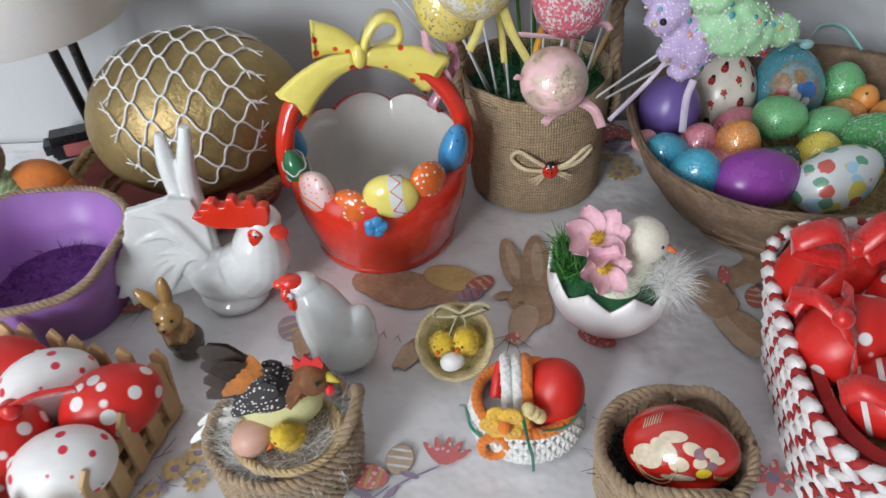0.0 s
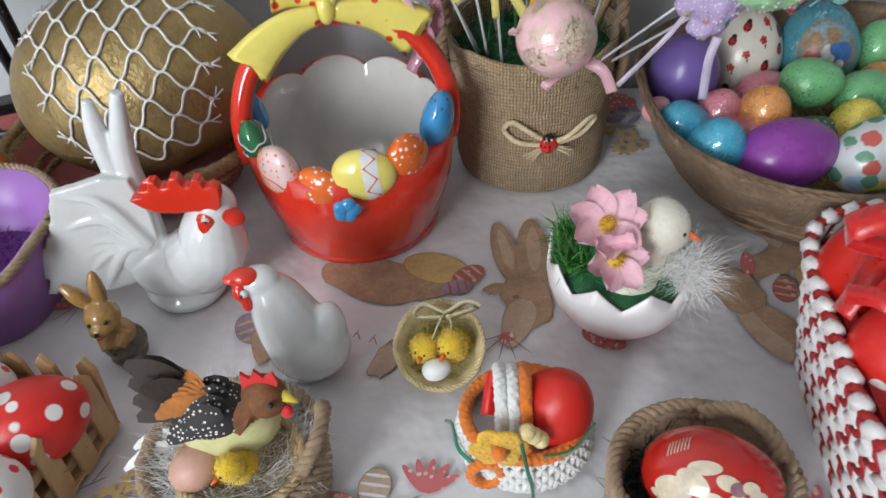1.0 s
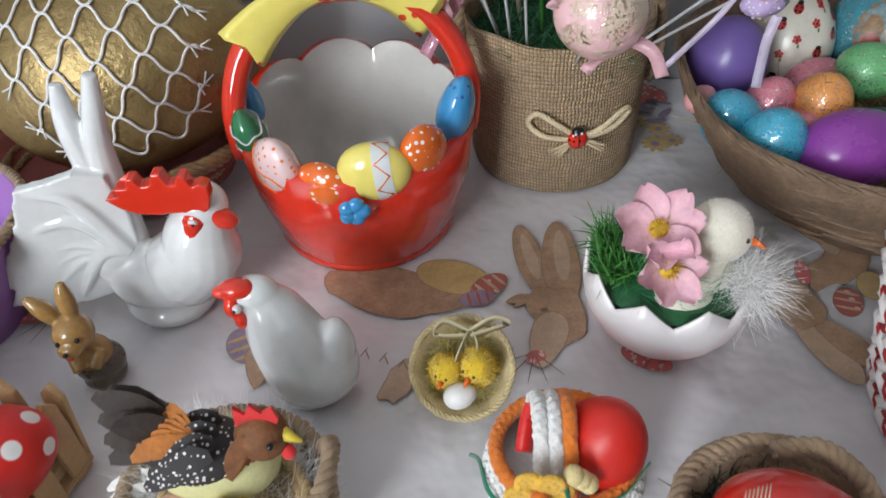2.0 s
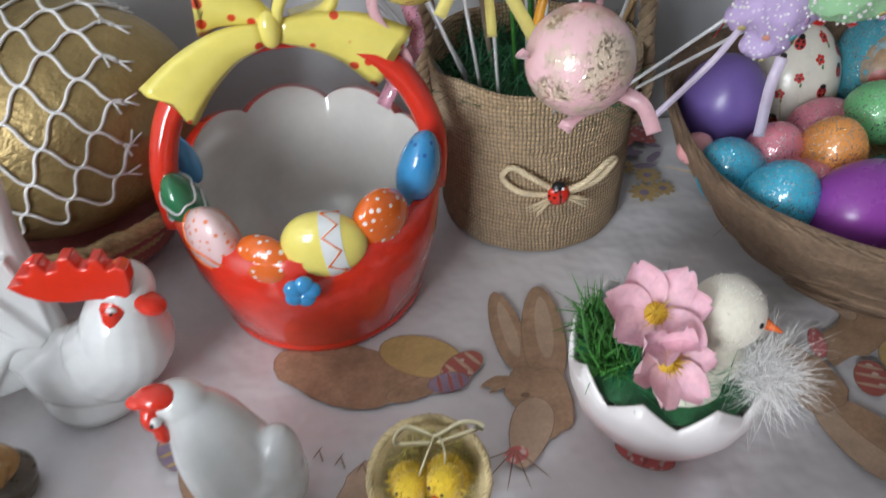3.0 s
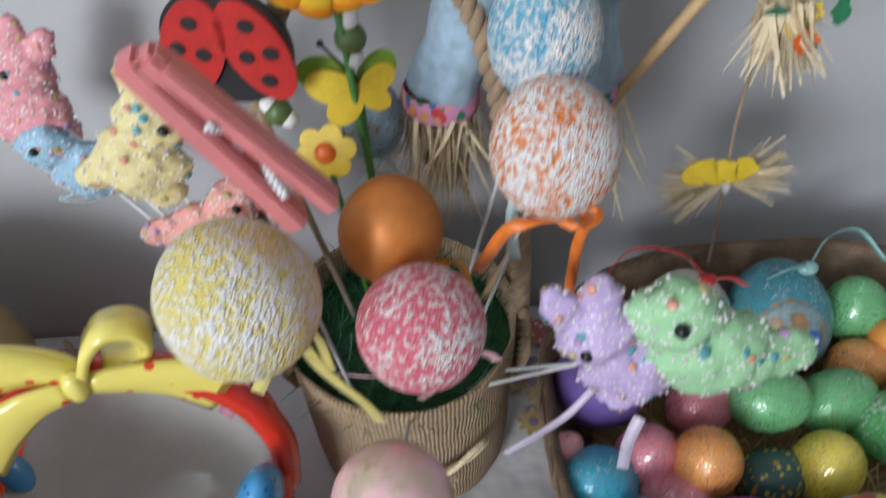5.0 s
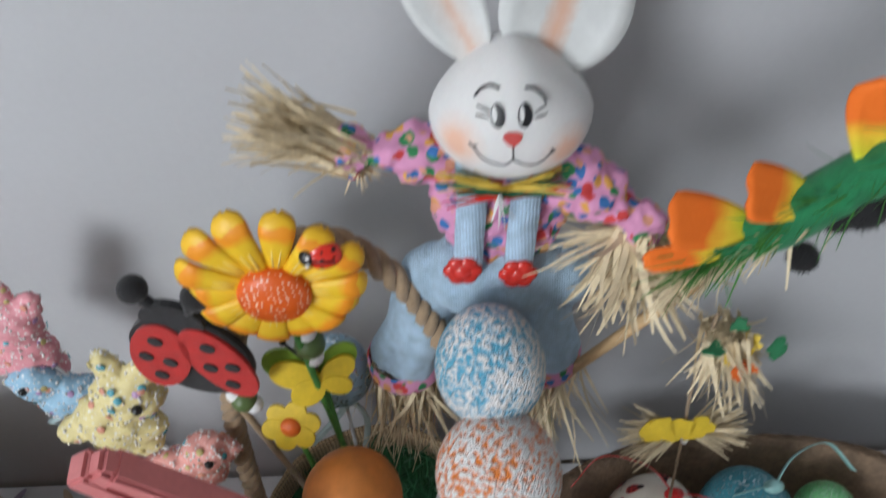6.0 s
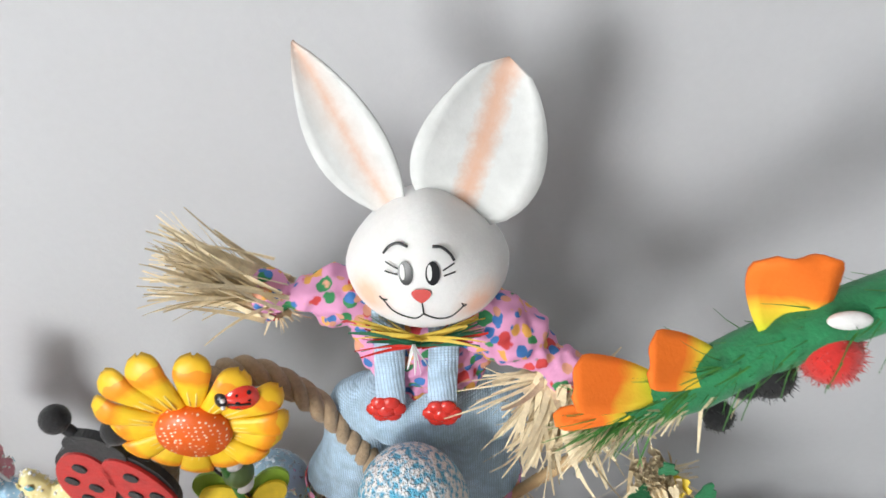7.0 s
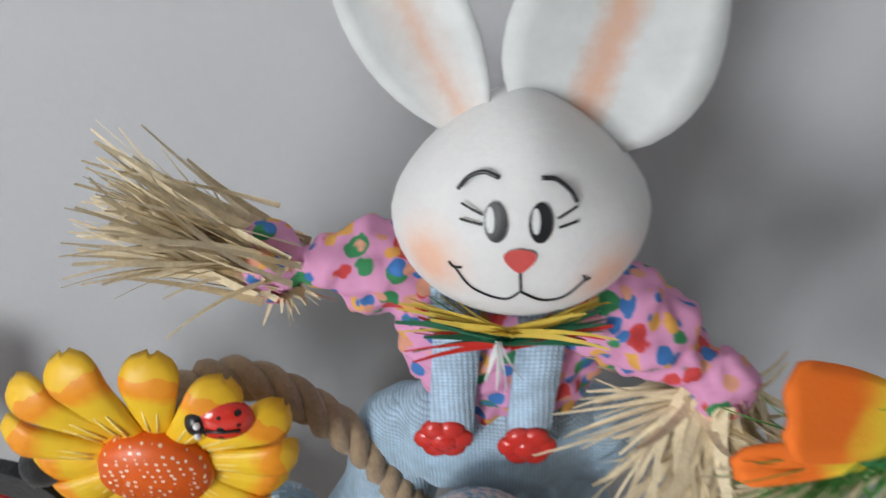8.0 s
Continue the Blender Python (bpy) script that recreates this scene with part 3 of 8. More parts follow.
arch = [(-0.0655, -0.004, 0.060), (-0.065, 0.0, 0.088), (-0.054, 0.006, 0.116), (-0.030, 0.010, 0.135), (-0.002, 0.012, 0.141), (0.028, 0.010, 0.135), (0.053, 0.006, 0.116), (0.065, 0, 0.088), (0.0635, -0.004, 0.060)]
bm = tube(spline(arch, 44), lambda u: 0.0068, 12)
bm.transform(Matrix.Diagonal((1, 1.25, 1, 1)))
part("handle", bm, red_glaze, cer, "red arched handle")
bow_mat = dotted("yellow_bow_glaze", (0.86, 0.74, 0.17), (0.72, 0.06, 0.02), 80, 0.19, 0.12, 0.6)


def bow_tail(path, w0, w1, th=0.006):
    line = spline(path, 16)
    bm2 = bmesh.new()
    rows = []
    for i, p in enumerate(line):
        u = i / 15
        w = w0 + (w1 - w0) * u
        d = (line[min(15, i + 1)] - line[max(0, i - 1)]).normalized()
        s = Vector((-d.z, 0, d.x))
        notch = d * (-0.004 if i == 15 else 0)
        rows.append([bm2.verts.new(p + s * x * w / 2 + Vector((0, y * th / 2, 0)) + (notch if abs(x) < 0.1 else Vector())) for x, y in ((-1, 0), (-0.7, -0.8), (0, -1), (0.7, -0.8), (1, 0), (0.7, 0.8), (0, 1), (-0.7, 0.8))])
    for A, B in zip(rows, rows[1:]):
        for k in range(8):
            bm2.faces.new((A[k], A[(k + 1) % 8], B[(k + 1) % 8], B[k]))
    bm2.faces.new(rows[0][::-1]), bm2.faces.new(rows[-1])
    return smooth(bm2)


bow = part("bow", bow_tail([(-0.008, 0.004, 0.146), (-0.024, 0.002, 0.143), (-0.040, -0.001, 0.134), (-0.054, -0.005, 0.122)], 0.012, 0.030), bow_mat, cer, "yellow glazed bow with red dots")
part("bow_tail", bow_tail([(0.000, 0.006, 0.146), (0.018, 0.006, 0.143), (0.034, 0.006, 0.137), (0.050, 0.005, 0.126)], 0.012, 0.034), bow_mat, bow)
part("bow_loop", bow_tail([(-0.004, 0.010, 0.149), (-0.013, 0.010, 0.156), (-0.024, 0.010, 0.160), (-0.034, 0.010, 0.161)], 0.009, 0.030, 0.012), bow_mat, bow)
loop = [(-0.001, 0.010, 0.150), (0.004, 0.010, 0.162), (0.013, 0.011, 0.171), (0.023, 0.013, 0.168), (0.026, 0.015, 0.157), (0.020, 0.016, 0.149), (0.006, 0.014, 0.147)]
part("bow_loop", ribbon(loop, 0.015, 0.0044, (0, 1, 0), 40), yellow_glaze, bow)
part("bow_knot", ball(0.0065, (-0.004, 0.004, 0.148), (0.8, 0.8, 1.35)), yellow_glaze, bow)
# painted eggs along the rim: angle, turn, length, width, height, colour
orange_dots = dotted("orange_dot_glaze", (0.84, 0.16, 0.02), (0.85, 0.8, 0.75), 240, 0.27, 0.12, 0.6)
for a, tw, l, w, z, mt, lab in ((-170, 12, 0.042, 0.031, 0.070, green_glaze, "green egg with white marks"), (-140, 32, 0.047, 0.035, 0.068, dotted("pink_dot_glaze", (0.82, 0.6, 0.6), (0.8, 0.22, 0.08), 240, 0.25, 0.12, 0.6), "pink egg with orange dots"),
                             (-113, 75, 0.032, 0.029, 0.064, orange_dots, "orange egg with white dots"),
                             (-86, 85, 0.042, 0.037, 0.071, yellow_glaze, "yellow egg with a zigzag band"),
                             (-59, -30, 0.039, 0.033, 0.074, orange_dots, "orange egg with white dots"),
                             (-25, -8, 0.046, 0.034, 0.080, dotted("blue_dot_glaze", (0.05, 0.30, 0.62), (0.02, 0.12, 0.4), 240, 0.25, 0.12, 0.6), "blue egg with dark dots"),
                             (164, 0, 0.030, 0.016, 0.078, blue_glaze, "blue egg")):
    bm = egg(l * 0.93, w * 0.92, 0.08, 24, 14)
    bm.transform(Matrix.Diagonal((1, 0.66, 1, 1)))
    bm.transform(pose(0.0590 * math.cos(radians(a)), 0.0590 * math.sin(radians(a)), z + 0.003, 0, 0, a + 90) @ pose(0, 0, 0, 14, tw, 0))
    eg = part("painted_egg", bm, mt, cer, lab)
    L2, W2 = l * 0.93, w * 0.92
    seat = pose(0.0590 * math.cos(radians(a)), 0.0590 * math.sin(radians(a)), z + 0.003, 0, 0, a + 90) @ pose(0, 0, 0, 14, tw, 0) @ Matrix.Diagonal((1, 0.66, 1, 1))

    def skin(u, q, out):
        t = math.acos(max(-1, min(1, -2 * u / L2)))
        r = W2 / 2 * math.sin(t) * (1 + 0.08 * math.cos(t)) + out
        return Vector((r * math.cos(q), r * math.sin(q), u))
    if lab.startswith("green"):
        for u0, amp in ((0.001, 0.0018), (0.009, 0.0010)):
            part("painted_line", tube([seat @ skin(u0 + amp * math.sin(5 * math.tau * k / 60), math.tau * k / 60, 0.0003) for k in range(60)], 0.0006, 6, True), white_glaze, eg, "white wavy line")
    if lab.startswith("pink"):
        for u0 in (-0.008, 0.004):
            part("painted_line", tube([seat @ skin(u0 + 0.0022 * math.sin(4 * math.tau * k / 60), math.tau * k / 60, 0.0002) for k in range(60)], 0.0005, 6, True), orange_glaze, eg, "orange wavy line")
    if "zigzag" in lab:
        band = lathe([(skin(u, 0, 0.0003).x, u) for u in (0.0010, 0.0030, 0.0055, 0.0080, 0.0100)], 40)
        band.transform(seat)
        part("painted_band", band, white_glaze, eg, "white band")
        zig = tube([seat @ skin(0.0055 + 0.0034 * (-1) ** k, math.tau * k / 14, 0.0005) for k in range(14)], 0.0006, 6, True)
        part("painted_zigzag", zig, orange_glaze, eg, "orange zigzag line")
for k in range(5):
    part("flower_petal", ball(0.0044, (-0.009 + 0.0042 * math.cos(1.256 * k), -0.0725, 0.0605 + 0.0042 * math.sin(1.256 * k)), (1, 0.7, 1)), blue_glaze, cer, "small blue flower")

# ---- burlap pot ----
burlap = weave("burlap", (0.56, 0.39, 0.22), 165, 56, 0.85, 1.0, 0.32)
pot = thing("burlap_pot", (0.186, 0.776, 0), "round pot wrapped in brown burlap with a rope handle", "pot")


def sag(a, i):
    return (0.0012 * noise.noise((3 * math.cos(a), 3 * math.sin(a), i * 0.7)), 0.004 * noise.noise((2 * math.cos(a), 2 * math.sin(a), 9)) if i in (5, 6, 7) else 0)


part("wrap", lathe([(0.0525, 0.0), (0.0535, 0.003), (0.0545, 0.03), (0.0555, 0.06), (0.0570, 0.088), (0.0585, 0.101), (0.0575, 0.103), (0.0555, 0.100), (0.054, 0.06)], 72, wob=sag, uv=True), burlap, pot, "coarse brown burlap wrap")
part("base", lathe([(0.001, 0.001), (0.0525, 0.001), (0.0525, 0.004), (0.001, 0.004)], 48), jute, pot)
bm = lathe([(0.001, 0.086), (0.030, 0.088), (0.055, 0.084)], 40)
part("filling", bm, moss, pot, "green paper grass")
part("paper_grass", blades(900, 4, heap(0.052, 0.052, 0.087, 1), 0.022, 0.0011, 0.9), moss, pot, "green paper grass")
handle_line = spline([(-0.056, 0.004, 0.06), (-0.058, 0.006, 0.10), (-0.056, 0.008, 0.150), (-0.050, 0.009, 0.205), (-0.030, 0.009, 0.268), (0.0, 0.008, 0.302), (0.028, 0.006, 0.282), (0.046, 0.004, 0.235), (0.057, 0.003, 0.16), (0.060, 0.002, 0.105), (0.057, 0, 0.06)], 260)
part("rope_handle", rope(handle_line, 0.0048, 3, 0.022, 7), jute, pot, "twisted jute rope handle")
for sgn in (-1, 1):
    part("rope_end", rope(spline([(0.058 * sgn, 0.0, 0.05), (0.0615 * sgn, -0.006, 0.075), (0.060 * sgn, -0.002, 0.104)], 40), 0.0042, 3, 0.016, 6), jute, pot)
rb = part("raffia_bow", gathered(
    rope(spline([(0.008, -0.0565, 0.044), (-0.006, -0.0600, 0.056), (-0.017, -0.0575, 0.062), (-0.022, -0.0545, 0.054), (-0.012, -0.0575, 0.046), (0.007, -0.0575, 0.043)], 70), 0.0017, 4, 0.012, 5),
    rope(spline([(0.008, -0.0565, 0.044), (0.020, -0.0600, 0.052), (0.034, -0.0525, 0.060), (0.038, -0.0475, 0.056), (0.028, -0.0520, 0.047), (0.009, -0.0575, 0.043)], 70), 0.0017, 4, 0.012, 5),
    blades(26, 5, lambda r: ((0.006, -0.0575, 0.043), (-0.8 + r.uniform(-0.25, 0.25), -0.25, -0.55 + r.uniform(-0.3, 0.3))), 0.015, 0.0016, 0.1),
    blades(22, 6, lambda r: ((0.008, -0.0575, 0.043), (0.9, -0.1 + r.uniform(-0.1, 0.1), -0.28 + r.uniform(-0.25, 0.25))), 0.015, 0.0016, 0.1)), raffia, pot, "raffia bow")
bug_red = dotted("ladybird_red", (0.70, 0.03, 0.015), (0.01, 0.01, 0.01), 330, 0.25, 0.2, 0.5)


def ladybird(r):
    body = ball(r, (0, 0, 0), (0.92, 0.5, 1.0))
    head = ball(r * 0.56, (0, -r * 0.05, r * 0.86), (1, 0.75, 0.75))
    line = tube([(0, -r * 0.5, -r * 0.9 * 0.6), (0, -r * 0.53, 0), (0, -r * 0.47, r * 0.6)], r * 0.06, 6)
    eyes = gathered(*[ball(r * 0.13, (s * r * 0.26, -r * 0.44, r * 0.84), sub=2) for s in (-1, 1)])
    return joined((body, 0), (head, 1), (line, 1), (eyes, 2))


solo("ladybird_button", ladybird(0.0066), [bug_red, ink, white_cord], (0.193, 0.7155, 0.0455), "small red wooden ladybird glued to the raffia bow", "ornament", turn=(0, -4, 8))

# ---- bowl of eggs ----
bark = surf("brown_bark", (0.25, 0.165, 0.105), 0.75, 0.35, 60, 0.9, 330, dist=0.0016)
bowl = thing("coconut_bowl", (0.385, 0.715, 0), "deep brown bowl of plaited bark fibre with a knotted twine handle", "bowl")
BX, BY = 0.135, 0.112


def rough_rim(a, i):
    return (0.002 * noise.noise((4 * math.cos(a), 4 * math.sin(a), i * 0.5)), (0.006 * math.cos(a - 2.5) + 0.003 * noise.noise((2 * math.cos(a), 2 * math.sin(a), 3))) * min(1, i / 4) if i < 7 else 0)


def squared(b, p=0.80):
    """Fill out the corners of a round form a little."""
    for v in b.verts:
        d = math.hypot(v.co.x, v.co.y)
        if d > 1e-6:
            c, q = v.co.x / d, v.co.y / d
            v.co.x, v.co.y = d * math.copysign(abs(c) ** p, c), d * math.copysign(abs(q) ** p, q)
    return b


bm = lathe([(0.001, 0.0), (0.50, 0.0), (0.60, 0.006), (0.80, 0.030), (0.94, 0.056), (1.0, 0.078), (0.985, 0.083), (0.955, 0.080), (0.90, 0.060), (0.75, 0.032), (0.001, 0.014)], 96, wob=lambda a, i: tuple(x * (8 if j == 0 else 1) for j, x in enumerate(rough_rim(a, i))))
squared(bm)
bm.transform(Matrix.Diagonal((BX, BY, 1, 1)))
part("shell", bm, bark, bowl)
part("rim_cord", squared(rope(oval(BX * 0.995, BY * 0.995, 0.080, 150, 0.012, lambda a: 0.006 * math.cos(a - 2.5)), 0.0020, 3, 0.03, 5, True)), bark, bowl, "rounded rim of bark fibre")
for k in range(60):
    rng = random.Random(k)
    z = rng.uniform(0.018, 0.074)
    grow = 0.70 + 0.285 * ((z - 0.018) / 0.056) ** 0.7
    a0, span = rng.uniform(2.6, 5.6), rng.uniform(0.25, 0.7)
    fib = [Vector((BX * grow * math.copysign(abs(math.cos(a)) ** 0.8, math.cos(a)), BY * grow * math.copysign(abs(math.sin(a)) ** 0.8, math.sin(a)), z + 0.006 * math.cos(a - 2.5) + 0.0012 * math.sin(9 * a + k))) for a in [a0 + span * j / 14 for j in range(15)]]
    part("fibre", tube(fib, lambda u: 0.0013 * math.sin(math.pi * u) + 0.0003, 5), bark, bowl)
part("twine_bow", gathered(
    tube(spline([(-0.035, -0.097, 0.055), (-0.060, -0.093, 0.064), (-0.066, -0.090, 0.055), (-0.050, -0.095, 0.050), (-0.03, -0.098, 0.054)], 30), 0.0018, 6),
    tube(spline([(-0.035, -0.097, 0.055), (-0.014, -0.103, 0.062), (-0.006, -0.105, 0.053), (-0.02, -0.102, 0.049), (-0.033, -0.098, 0.053)], 30), 0.0018, 6),
    tube(spline([(-0.045, -0.094, 0.052), (-0.02, -0.101, 0.049), (0.01, -0.104, 0.052), (0.04, -0.098, 0.058)], 20), 0.0016, 6)), jute, bowl, "knotted twine")
part("straw_bed", blades(700, 12, heap(BX * 0.8, BY * 0.8, 0.046, 1), 0.03, 0.0012, 0.8), straw, bowl, "fine straw bedding")
bm = lathe([(0.001, 0.044), (0.7, 0.044), (0.80, 0.046)], 48)
bm.transform(Matrix.Diagonal((BX, BY, 1, 1)))
part("bedding", bm, hay, bowl)
springprint = motley("spring_print", (0.62, 0.66, 0.66), [(0.35, 0.55, 0.70), (0.65, 0.55, 0.12), (0.55, 0.12, 0.10), (0.12, 0.3, 0.2)], 48, 0.38, 0.22)
gl_blue, gl_green, gl_pink = glitter("blue_glitter", (0.05, 0.40, 0.58)), glitter("green_glitter", (0.16, 0.50, 0.20)), glitter("pink_glitter", (0.70, 0.22, 0.28))
gl_orange, gl_yellow = glitter("orange_glitter", (0.82, 0.33, 0.08)), glitter("yellow_glitter", (0.78, 0.62, 0.08))
violet_egg, purple_egg = surf("violet_paint", (0.17, 0.11, 0.36), 0.32, 0.06, 40, 0.08), surf("purple_paint", (0.27, 0.055, 0.34), 0.27, 0.08, 40, 0.08)
IN_BOWL = "eggs in the bark bowl"


def egg_point(l, w, u, a, out=0.0003):
    q = math.acos(max(-1, min(1, -2 * u / l)))
    r = w / 2 * math.sin(q) * (1 + 0.09 * math.cos(q)) + out
    return Vector((r * math.cos(a), r * math.sin(a), u))


def egg_motif(l, w, u0, a0, ru, ra, out=0.0004, n=14, rings=3):
    """A rounded printed patch that follows the skin of an egg."""
    bm2 = bmesh.new()
    mid, prev = bm2.verts.new(egg_point(l, w, u0, a0, out)), None
    for j in range(1, rings + 1):
        row = [bm2.verts.new(egg_point(l, w, u0 + j / rings * ru * math.cos(math.tau * k / n), a0 + j / rings * ra * math.sin(math.tau * k / n), out)) for k in range(n)]
        for k in range(n):
            bm2.faces.new((mid, row[k], row[(k + 1) % n]) if prev is None else (prev[k], row[k], row[(k + 1) % n], prev[(k + 1) % n]))
        prev = row
    return smooth(bm2)


def ladybird_motifs(l, w):
    """Ladybirds and five-petalled flowers printed all over an egg."""
    rng, pieces = random.Random(17), []
    for i in range(46):
        u = l / 2 * 0.88 * (2 * (i + 0.5) / 46 - 1)
        a = i * 2.39996 + rng.uniform(-0.15, 0.15)
        r = w / 2 * math.sqrt(max(0.05, 1 - (2 * u / l) ** 2))
        if i % 2:
            pieces.append((egg_motif(l, w, u, a, 0.0032, 0.0030 / r, 0.0004), 0))
            pieces.append((egg_motif(l, w, u + 0.0030, a, 0.0014, 0.0020 / r, 0.0006, 10, 1), 1))
            for du, da in ((0.0008, 0.0014), (0.0008, -0.0014), (-0.0014, 0.0012), (-0.0014, -0.0012)):
                pieces.append((egg_motif(l, w, u + du, a + da / r, 0.0008, 0.0008 / r, 0.0006, 8, 1), 1))
        else:
            for k in range(5):
                pieces.append((egg_motif(l, w, u + 0.0017 * math.cos(1.2566 * k + i), a + 0.0017 * math.sin(1.2566 * k + i) / r, 0.0011, 0.0011 / r, 0.0004 + 0.00003 * k, 8, 1), 0))
            pieces.append((egg_motif(l, w, u, a, 0.0007, 0.0007 / r, 0.0007, 8, 1), 1))
            pieces.append((egg_motif(l, w, u - 0.0036, a + 0.0016 / r, 0.0013, 0.0006 / r, 0.0004, 8, 1), 2))
    return joined(*pieces)


FACE = -math.pi / 2
PICTURE = (("picture_ground", -0.002, FACE, 0.020, 0.74, 0.0003, (0.30, 0.22, 0.15)), ("picture_sky", 0.006, FACE + 0.05, 0.010, 0.56, 0.0006, (0.24, 0.34, 0.36)), ("picture_brown", 0.003, FACE - 0.30, 0.007, 0.20, 0.0009, (0.36, 0.22, 0.12)), ("picture_brown", 0.006, FACE + 0.12, 0.006, 0.18, 0.0010, (0.34, 0.20, 0.11)),
           ("picture_red", -0.007, FACE - 0.36, 0.0065, 0.20, 0.0012, (0.50, 0.07, 0.05)), ("picture_white", -0.006, FACE - 0.02, 0.0075, 0.16, 0.0012, (0.66, 0.62, 0.58)), ("picture_blue", -0.005, FACE + 0.34, 0.0075, 0.22, 0.0012, (0.05, 0.16, 0.42)), ("picture_blue", -0.002, FACE + 0.12, 0.0040, 0.10, 0.0014, (0.09, 0.22, 0.48)), ("picture_white", -0.0125, FACE - 0.20, 0.0035, 0.12, 0.0014, (0.66, 0.62, 0.58)), ("picture_white", -0.0125, FACE + 0.26, 0.0035, 0.12, 0.0014, (0.66, 0.62, 0.58)))
for nm, at, l, w, turn, mt, lab in (
        ("violet", (0.292, 0.747, 0.076), 0.056, 0.047, (8, 4, 0), violet_egg, "large violet egg lying in the bark bowl"),
        ("lady", (0.341, 0.781, 0.070), 0.066, 0.053, (-10, 8, 0), None, "cream egg printed with red ladybirds and flowers"),
        ("scene", (0.391, 0.780, 0.074), 0.063, 0.054, (-24, -6, -6), None, "turquoise egg printed with a picture in many colours"),
        ("g", (0.437, 0.786, 0.068), 0.039, 0.034, (-6, 0, 0), gl_green, "upright green glitter egg in the bowl"), ("g", (0.369, 0.729, 0.076), 0.040, 0.033, (20, 75, 0), gl_green, "green glitter egg lying in the bowl"),
        ("g", (0.407, 0.733, 0.064), 0.041, 0.031, (0, 75, 12), gl_green, "green glitter egg lying in the bowl"), ("g", (0.437, 0.715, 0.064), 0.056, 0.038, (0, 80, -8), beads("green_bead_paint", (0.12, 0.50, 0.16), scale=500, cover=0.25), "bright green egg with white grains"),
        ("o", (0.430, 0.757, 0.058), 0.034, 0.028, (0, 70, 0), gl_orange, "orange glitter egg lying in the bowl"), ("o", (0.446, 0.765, 0.068), 0.024, 0.021, (10, 10, 0), dotted("orange_dot", (0.8, 0.33, 0.08), (0.03, 0.02, 0.01), 150, 0.17), "tiny orange egg with dark specks"),
        ("o", (0.456, 0.748, 0.064), 0.024, 0.021, (10, 10, 0), dotted("orange_dot", (0.8, 0.33, 0.08), (0.03, 0.02, 0.01), 150, 0.17), "tiny orange egg with dark specks"),
        ("p", (0.306, 0.707, 0.070), 0.034, 0.029, (10, 14, 0), gl_pink, "upright pink glitter egg in the bowl"), ("p", (0.342, 0.737, 0.064), 0.040, 0.030, (0, 70, 20), gl_pink, "pink glitter egg lying in the bowl"),
        ("p", (0.314, 0.688, 0.062), 0.036, 0.028, (0, 60, -20), gl_pink, "pink glitter egg lying in the bowl"), ("or", (0.331, 0.699, 0.075), 0.036, 0.032, (12, 8, 0), gl_orange, "upright orange glitter egg in the bowl"),
        ("y", (0.391, 0.700, 0.061), 0.037, 0.033, (0, 12, 0), gl_yellow, "upright yellow glitter egg in the bowl"), ("pu", (0.334, 0.659, 0.071), 0.060, 0.043, (0, 84, 10), purple_egg, "large glossy purple egg lying in the bowl"),
        ("d", (0.386, 0.656, 0.072), 0.062, 0.042, (0, 66, 12), springprint, "white tin egg printed with blue and yellow motifs"),
        ("b", (0.282, 0.696, 0.067), 0.043, 0.034, (20, -30, 0), gl_blue, "blue glitter egg leaning in the bowl"), ("b", (0.2945, 0.666, 0.073), 0.040, 0.034, (16, 12, 0), gl_blue, "upright blue glitter egg in the bowl"),
        ("t", (0.268, 0.712, 0.072), 0.019, 0.015, (0, 70, 20), dotted("pale_pink_dot", (0.75, 0.36, 0.36), (0.2, 0.05, 0.05), 300, 0.17), "tiny pale pink speckled egg"),
        ("dk", (0.366, 0.700, 0.054), 0.036, 0.028, (0, 70, 0), motley("folk_paint", (0.06, 0.13, 0.12), [(0.55, 0.25, 0.05), (0.6, 0.5, 0.1)], 220, 0.3, 0.25), "dark green egg painted with orange flowers"),
        ("bb", (0.465, 0.705, 0.06), 0.05, 0.04, (0, 60, 0), gl_blue, "large blue glitter egg lying in the bowl")):
    at = (at[0] - 0.008, at[1] + 0.001, at[2])
    if nm == "lady":
        ob = thing("easter_egg", at, lab, "egg", IN_BOWL, turn=turn)
        part("shell", egg(l, w, 0.09, 40, 26), surf("cream_shell_paint", (0.78, 0.74, 0.64), 0.3, 0.06, 60, 0.06, coat=0.3), ob)
        part("printed_motif", ladybird_motifs(l, w), [surf("motif_red", (0.58, 0.035, 0.03), 0.35), ink, surf("motif_green", (0.08, 0.20, 0.05), 0.4)], ob, "printed ladybirds, red flowers and green leaves")
    elif nm == "scene":
        ob = thing("easter_egg", at, lab, "egg", IN_BOWL, turn=turn)
        part("shell", egg(l, w, 0.09, 40, 26), glitter("turquoise_glitter", (0.05, 0.27, 0.34), 1300, 0.4), ob)
        for nm2, u0, a0, ru, ra, out, c in PICTURE:
            part(nm2, egg_motif(l, w, u0 + 0.002, a0, ru, ra, out), surf(nm2, c, 0.35, 0.3, 260, 0.2, 500), ob)
    else:
        solo("easter_egg", egg(l, w, 0.09, 32, 20), mt, at, lab, "egg", IN_BOWL, turn=turn)
